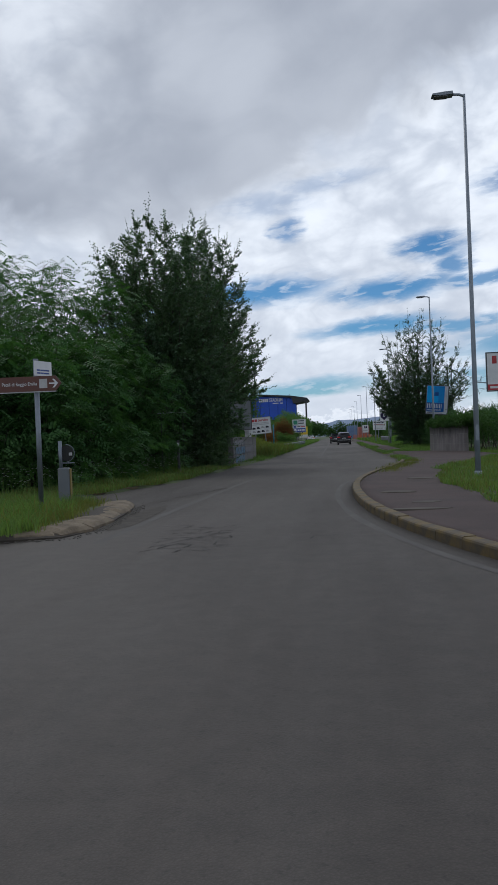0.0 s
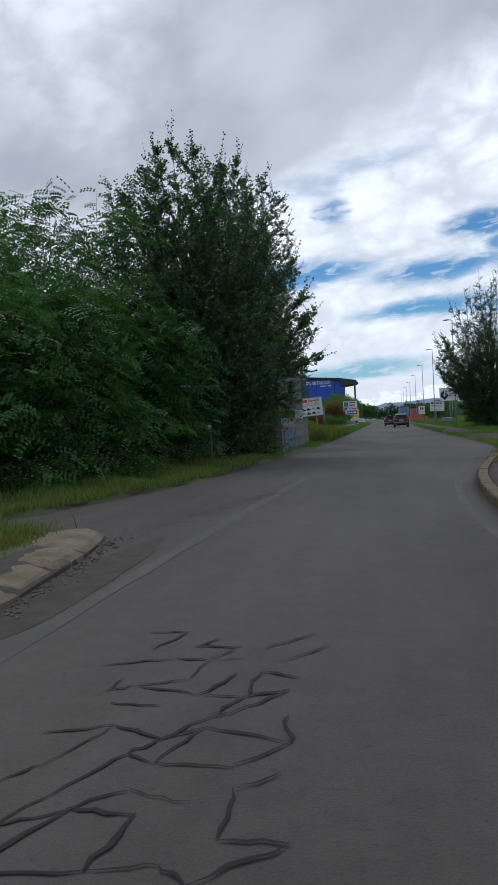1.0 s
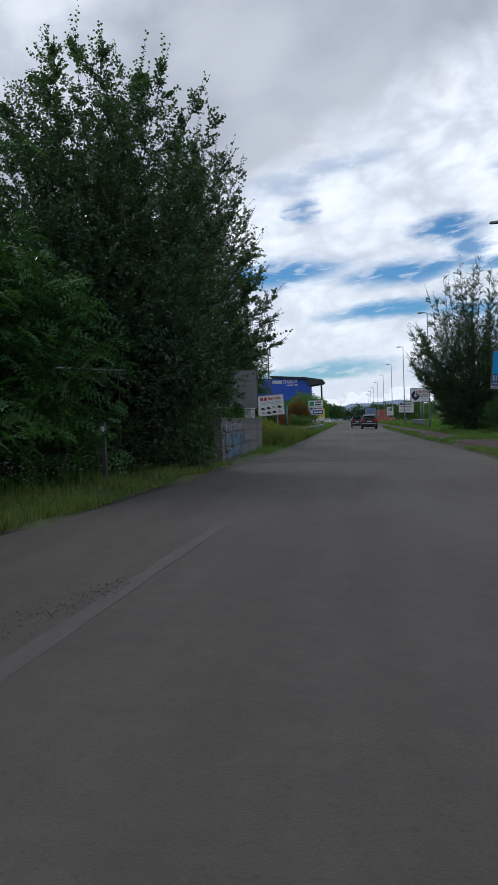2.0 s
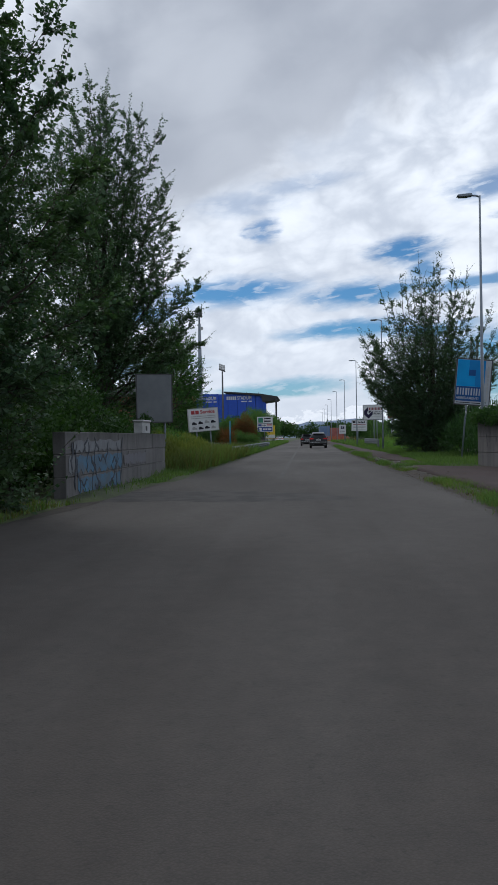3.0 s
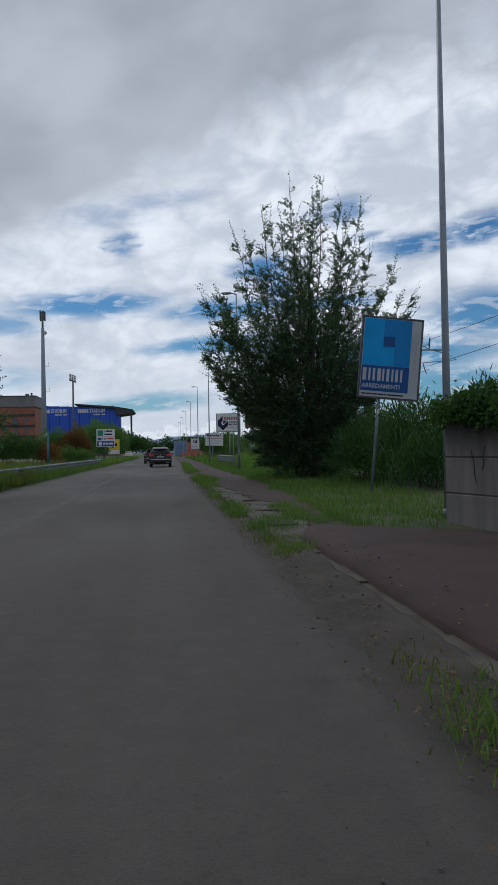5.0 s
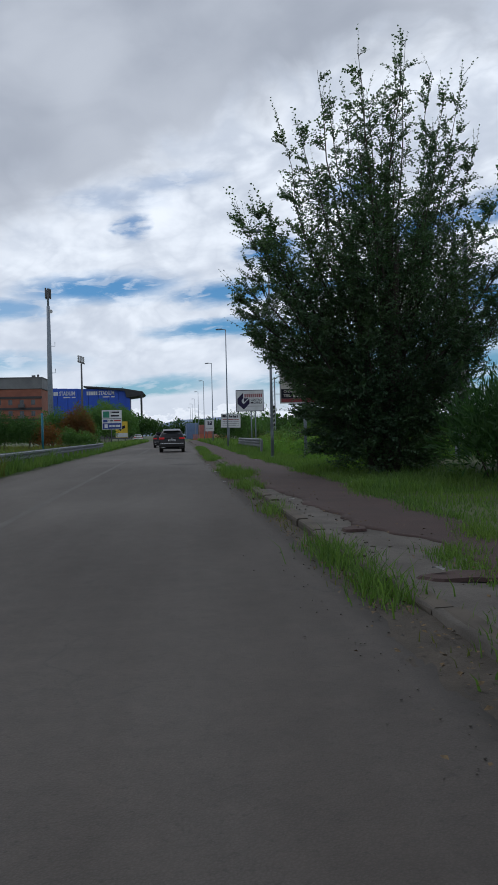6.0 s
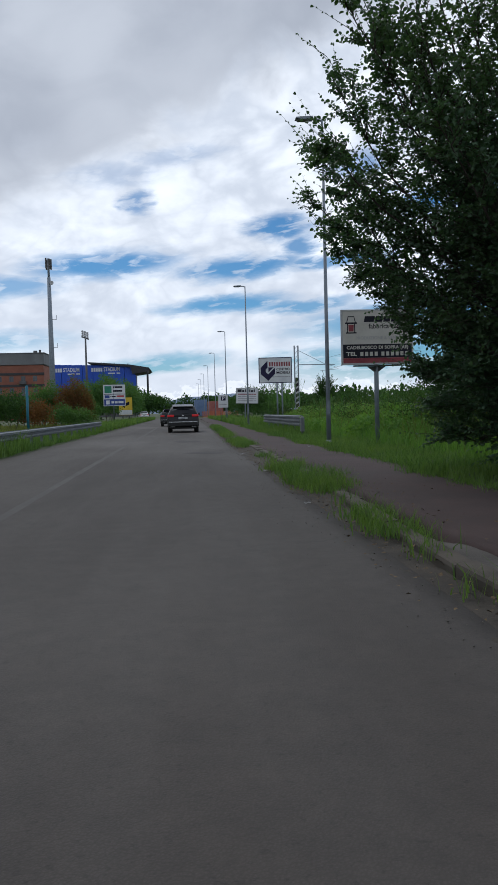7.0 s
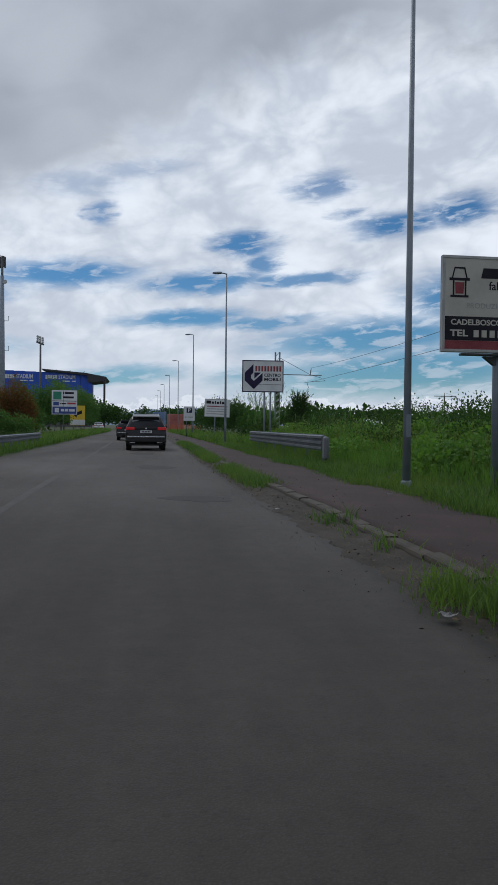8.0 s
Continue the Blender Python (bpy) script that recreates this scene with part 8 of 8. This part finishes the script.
def grass(name, label, n, where, heights, material, seed, width=0.012):
    """Single bent blades; where(rng, n) gives x, y and keeps to the verge."""
    rng = np.random.default_rng(seed)
    x, y = where(rng, n)
    n = len(x)
    z = land_z(x, y)
    ok = z > -0.05
    x, y, z = x[ok], y[ok], z[ok]
    n = len(x)
    clump = 0.55 + 0.9 * np.clip(np.sin(x * 2.1 + 1.7 * np.sin(y * 0.9)) * np.sin(y * 1.7 + x) * 0.5 + 0.5, 0, 1)
    h = rng.uniform(heights[0], heights[1], n) * clump
    a = rng.uniform(0, 2 * math.pi, n)
    w = width * rng.uniform(0.7, 1.4, n)
    bend = h * rng.uniform(0.15, 0.7, n)
    b = rng.uniform(0, 2 * math.pi, n)
    base = np.stack([x, y, z - 0.02], 1)
    side = np.stack([np.cos(a) * w, np.sin(a) * w, np.zeros(n)], 1)
    mid = base + np.stack([np.cos(b) * bend * 0.3, np.sin(b) * bend * 0.3, h * 0.6], 1)
    tip = base + np.stack([np.cos(b) * bend, np.sin(b) * bend, h], 1)
    V = np.stack([base - side, base + side, mid + side * 0.7, mid - side * 0.7, tip], 1).reshape(-1, 3)
    i = np.arange(n) * 5
    F = np.concatenate([np.stack([i, i + 1, i + 2], 1), np.stack([i, i + 2, i + 3], 1), np.stack([i + 3, i + 2, i + 4], 1)])
    ob = link(name, raw_mesh(name, V, F), material, None, label)
    return tagged(ob, label, "grass", kind="stuff")


def left_band(y0, y1, depth):
    def f(rng, n):
        y = rng.uniform(y0, y1, n)
        x = x_left(y) + 0.1 - depth * rng.uniform(0, 1, n) ** 1.4
        keep = rng.uniform(0, 1, n) < np.interp(y, [27, 31, 35, 36, 40, 42, 46, 48], [1, 0.45, 0.3, 0.05, 0.05, 0.5, 0.6, 1])
        return x[keep], y[keep]
    return f


def right_band(y0, y1, depth, inner=0.0):
    def f(rng, n):
        y = rng.uniform(y0, y1, n)
        x = walk_out(y) - 0.1 + inner + depth * rng.uniform(0, 1, n) ** 1.3
        keep = (y < 43.5) | (y > 49.3) | (x > 5.4 + (49.6 - y) * 0.226)
        return x[keep], y[keep]
    return f


grass("verge_grass", "bright green grass along the road verge", 36000, left_band(12, 60, 3.0), (0.05, 0.19), GRASS, 1, 0.008)
grass("verge_grass", "green grass along the straight verge", 20000, left_band(55, 112, 2.4), (0.10, 0.32), GRASS, 2, 0.012)
grass("verge_grass", "green grass along the far verge", 16000, left_band(108, 200, 3.0), (0.2, 0.5), GRASS, 3, 0.04)
grass("tall_weeds", "tall green weeds beyond the wall", 7000, left_band(48, 84, 3.2), (0.2, 0.7), GRASS, 14, 0.012)
grass("tall_weeds", "tall dry yellowish weeds beyond the wall", 11000, left_band(48, 72, 3.6), (0.2, 0.7), DRYGRASS, 4, 0.012)
grass("verge_grass", "dry yellowing grass along the bend", 14000, left_band(14, 36, 2.6), (0.05, 0.18), DRYGRASS, 16, 0.008)
grass("verge_grass", "long green grass beside the footway", 38000, right_band(8, 64, 3.0), (0.04, 0.17), GRASS, 5, 0.008)
grass("verge_grass", "dry grass mixed into the verge by the bend", 8000, right_band(8, 40, 2.6), (0.05, 0.2), DRYGRASS, 15, 0.008)
grass("verge_grass", "long green grass below the bank", 38000, right_band(60, 112, 3.2), (0.06, 0.24), GRASS, 6, 0.010)
grass("verge_grass", "long green grass beside the far footway", 14000, right_band(110, 190, 3.5), (0.15, 0.5), GRASS, 7, 0.035)
grass("field_grass", "dry pale field grass behind the guard rail", 16000, lambda r, n: (r.uniform(-26, -6.5, n), r.uniform(66, 140, n)), (0.15, 0.45), DRYGRASS, 8, 0.04)


grass("bank_grass", "tall bright grass and weeds on the bank", 24000, lambda r, n: (r.uniform(5.9, 11.0, n), r.uniform(70, 112, n)), (0.2, 0.6), CREEPER, 11, 0.010)
grass("bank_grass", "seeding dry stems standing in the bank", 2500, lambda r, n: (r.uniform(6.4, 12.0, n), r.uniform(72, 112, n)), (0.7, 1.5), DRYGRASS, 12, 0.006)

rv = random.Random(21)
leaf_mound("creeper", "bright green creepers sprawling over the bank", [(x, y, float(land_z(x, y)) + 0.12 + 0.10 * (x - 6.4), rv.uniform(0.5, 0.95), rv.uniform(0.6, 1.3), rv.uniform(0.35, 0.6)) for x, y in [(rv.uniform(6.7, 9.6), rv.uniform(80, 111)) for _ in range(46)]], 40000, (0.10, 0.047), CREEPER, 41, "creeper", "stuff", up=0.2, shell=0.5)


def tufts(name, label, pts, heights, material, seed, per=26, width=0.011, spread=0.12):
    """Small clumps of grass: pts (x, y, z)."""
    rng = np.random.default_rng(seed)
    p = np.repeat(np.array(pts, float), per, 0)
    n = len(p)
    base = p + np.stack([rng.normal(0, spread, n), rng.normal(0, spread * 1.6, n), np.full(n, -0.02)], 1)
    h = rng.uniform(heights[0], heights[1], n) * np.repeat(rng.uniform(0.5, 1.3, len(pts)), per)
    a, b = rng.uniform(0, 6.283, n), rng.uniform(0, 6.283, n)
    w = width * rng.uniform(0.7, 1.4, n)
    bend = h * rng.uniform(0.2, 0.8, n)
    side = np.stack([np.cos(a) * w, np.sin(a) * w, np.zeros(n)], 1)
    mid = base + np.stack([np.cos(b) * bend * 0.3, np.sin(b) * bend * 0.3, h * 0.6], 1)
    tip = base + np.stack([np.cos(b) * bend, np.sin(b) * bend, h], 1)
    V = np.stack([base - side, base + side, mid + side * 0.7, mid - side * 0.7, tip], 1).reshape(-1, 3)
    i = np.arange(n) * 5
    F = np.concatenate([np.stack([i, i + 1, i + 2], 1), np.stack([i, i + 2, i + 3], 1), np.stack([i + 3, i + 2, i + 4], 1)])
    ob = link(name, raw_mesh(name, V, F), material, None, label)
    return tagged(ob, label, "grass", kind="stuff")


THICK = ((48.5, 50.6, 0.5), (52.3, 54.8, 0.5), (58.6, 59.3, 0.25), (63.3, 64.9, 0.55), (66.9, 72.3, 1.0), (80.4, 87.6, 0.75), (90, 99, 0.6), (101, 118, 0.7))


def strip_pts(seed, n, y0, y1, thick=True):
    """Spots in the strip between road and kerb; past the bend the grass stands in separate thick patches."""
    rng = random.Random(seed)
    out = []
    while len(out) < n:
        y = rng.uniform(y0, y1)
        if y > 48 and thick:
            lush = max((k * min(1.0, (y - a) * 2.5, (b - y) * 2.5) for a, b, k in THICK if a < y < b), default=0.0)
            if rng.random() > lush + 0.03:
                continue
            out.append((float(x_right(y)) + float(np.interp(y, [48, 52, 61, 63.5, 67], [0.32, 0.2, 0.17, 0.26, 0.4])) + rng.gauss(0, 0.19 if y > 62 else 0.09) * max(0.35, lush), y, 0.05 if y > 62 else 0.02))
            continue
        if math.sin(y * 0.8) + math.sin(y * 0.37 + 1) + rng.uniform(-0.8, 0.8) < 0.15:
            continue
        out.append((float(x_right(y)) + rng.uniform(0.12, 0.62), y, 0.04))
    return out


tufts("kerb_grass", "grass tufts growing over the old kerb", strip_pts(1, 130, 33, 48), (0.03, 0.15), GRASS, 1, 44, 0.005, 0.12)
tufts("kerb_grass", "thick green grass patches over the old kerb", strip_pts(5, 600, 48.1, 116), (0.05, 0.22), GRASS, 21, 48, 0.0058, 0.11)
tufts("kerb_grass", "short dry grass in the gutter by the kerb", strip_pts(2, 130, 33, 49, False) + strip_pts(6, 170, 49, 112), (0.02, 0.08), DRYGRASS, 11, 30, 0.005, 0.13)
gap_rng = random.Random(12)
tufts("footway_grass", "grass pushing through the broken footway edge", [(gap_rng.uniform(2.9, 3.25), gap_rng.uniform(49.8, 54.2), 0.09) for _ in range(60)] + [(gap_rng.uniform(2.3, 2.75), gap_rng.uniform(49.2, 51.6), 0.07) for _ in range(26)] + [(float(walk_out(y)) - abs(gap_rng.gauss(0, 0.1)), y, 0.11) for y in [gap_rng.uniform(24, 110) for _ in range(420)] if not 42 < y < 48.6], (0.03, 0.15), GRASS, 12, 34, 0.005, 0.1)
tufts("bend_grass", "grass growing over the kerb past the bend", [(float(x_right(y)) + gap_rng.uniform(0.1, 0.7), y, 0.11) for y in [gap_rng.uniform(23, 34) for _ in range(70)]], (0.03, 0.12), DRYGRASS, 13, 30, 0.006, 0.13)
rp = random.Random(14)
tufts("rail_grass", "uncut grass below the short guard rail", [(rp.uniform(4.95, 5.35), rp.uniform(87.3, 101.8), 0.1) for _ in range(110)], (0.18, 0.5), GRASS, 6, 30, 0.006, 0.13)
ri = random.Random(3)
isl = []
while len(isl) < 330:
    x, y = ri.uniform(-10.5, -4.9), ri.uniform(9.9, 15.5)
    if abs(x + 6.4) < 4 and y < 15.4 - max(0, -(x + 6.6)) * 1.25 and y > 10.5 and x < -5.3 - 0.14 * (y - 11):
        isl.append((x, y, 0.13))
tufts("island_grass", "long green grass on the traffic island", isl, (0.07, 0.26), GRASS, 3, 46, 0.006, 0.16)
tufts("island_grass", "dry weeds round the island posts", isl[:70], (0.12, 0.4), DRYGRASS, 4, 14, 0.006)
edge_rng = random.Random(8)
tufts("island_grass", "grass hanging over the front of the island", [(x, 10.32 + (x + 5.3) * 0.2 + edge_rng.uniform(-0.05, 0.4), 0.13) for x in [edge_rng.uniform(-8.2, -5.3) for _ in range(90)]], (0.06, 0.24), GRASS, 15, 40, 0.006, 0.13)
tufts("island_grass", "low dry grass along the broken island kerb", [(-5.25 - 0.14 * (y - 11) + edge_rng.uniform(-0.35, 0.22), y, 0.13) for y in [edge_rng.uniform(10.6, 15.4) for _ in range(120)]], (0.04, 0.16), DRYGRASS, 9, 34, 0.005, 0.12)


def flowers(name, label, n, where, seed):
    """Small pale flower heads on thin stalks."""
    rng = np.random.default_rng(seed)
    x, y = where(rng, n)
    n = len(x)
    z = np.maximum(land_z(x, y), 0.03)
    h = rng.uniform(0.3, 0.75, n)
    top = np.stack([x + rng.normal(0, .05, n), y + rng.normal(0, .05, n), z + h], 1)
    r = rng.uniform(0.016, 0.036, n)[:, None]
    e = [np.array(v) for v in ((1, 0, 0.3), (0, 1, 0.3), (-1, 0, 0.3), (0, -1, 0.3))]
    V = np.stack([top - [0, 0, 0.01]] + [top + r * v for v in e], 1).reshape(-1, 3)
    i = np.arange(n) * 5
    F = np.concatenate([np.stack([i, i + 1 + k, i + 1 + (k + 1) % 4], 1) for k in range(4)])
    ob = link(name, raw_mesh(name, V, F), WHITE, None, label)
    tagged(ob, label, "flowers", kind="stuff")
    b = np.stack([x, y, z], 1)
    V = np.stack([b - [0.003, 0, 0], b + [0.003, 0, 0], top], 1).reshape(-1, 3)
    ob = link("flower_stalks", raw_mesh("flower_stalks", V, np.arange(3 * n).reshape(-1, 3)), GRASS, None, "thin green stalks of verge flowers")
    tagged(ob, category="flowers", kind="stuff")


flowers("verge_flowers", "small white wild flowers along the verge", 560, lambda r, n: (lambda y: (x_left(y) - 1.0 - r.uniform(0, 0.9, n), y))(r.uniform(15, 34, n)), 1)
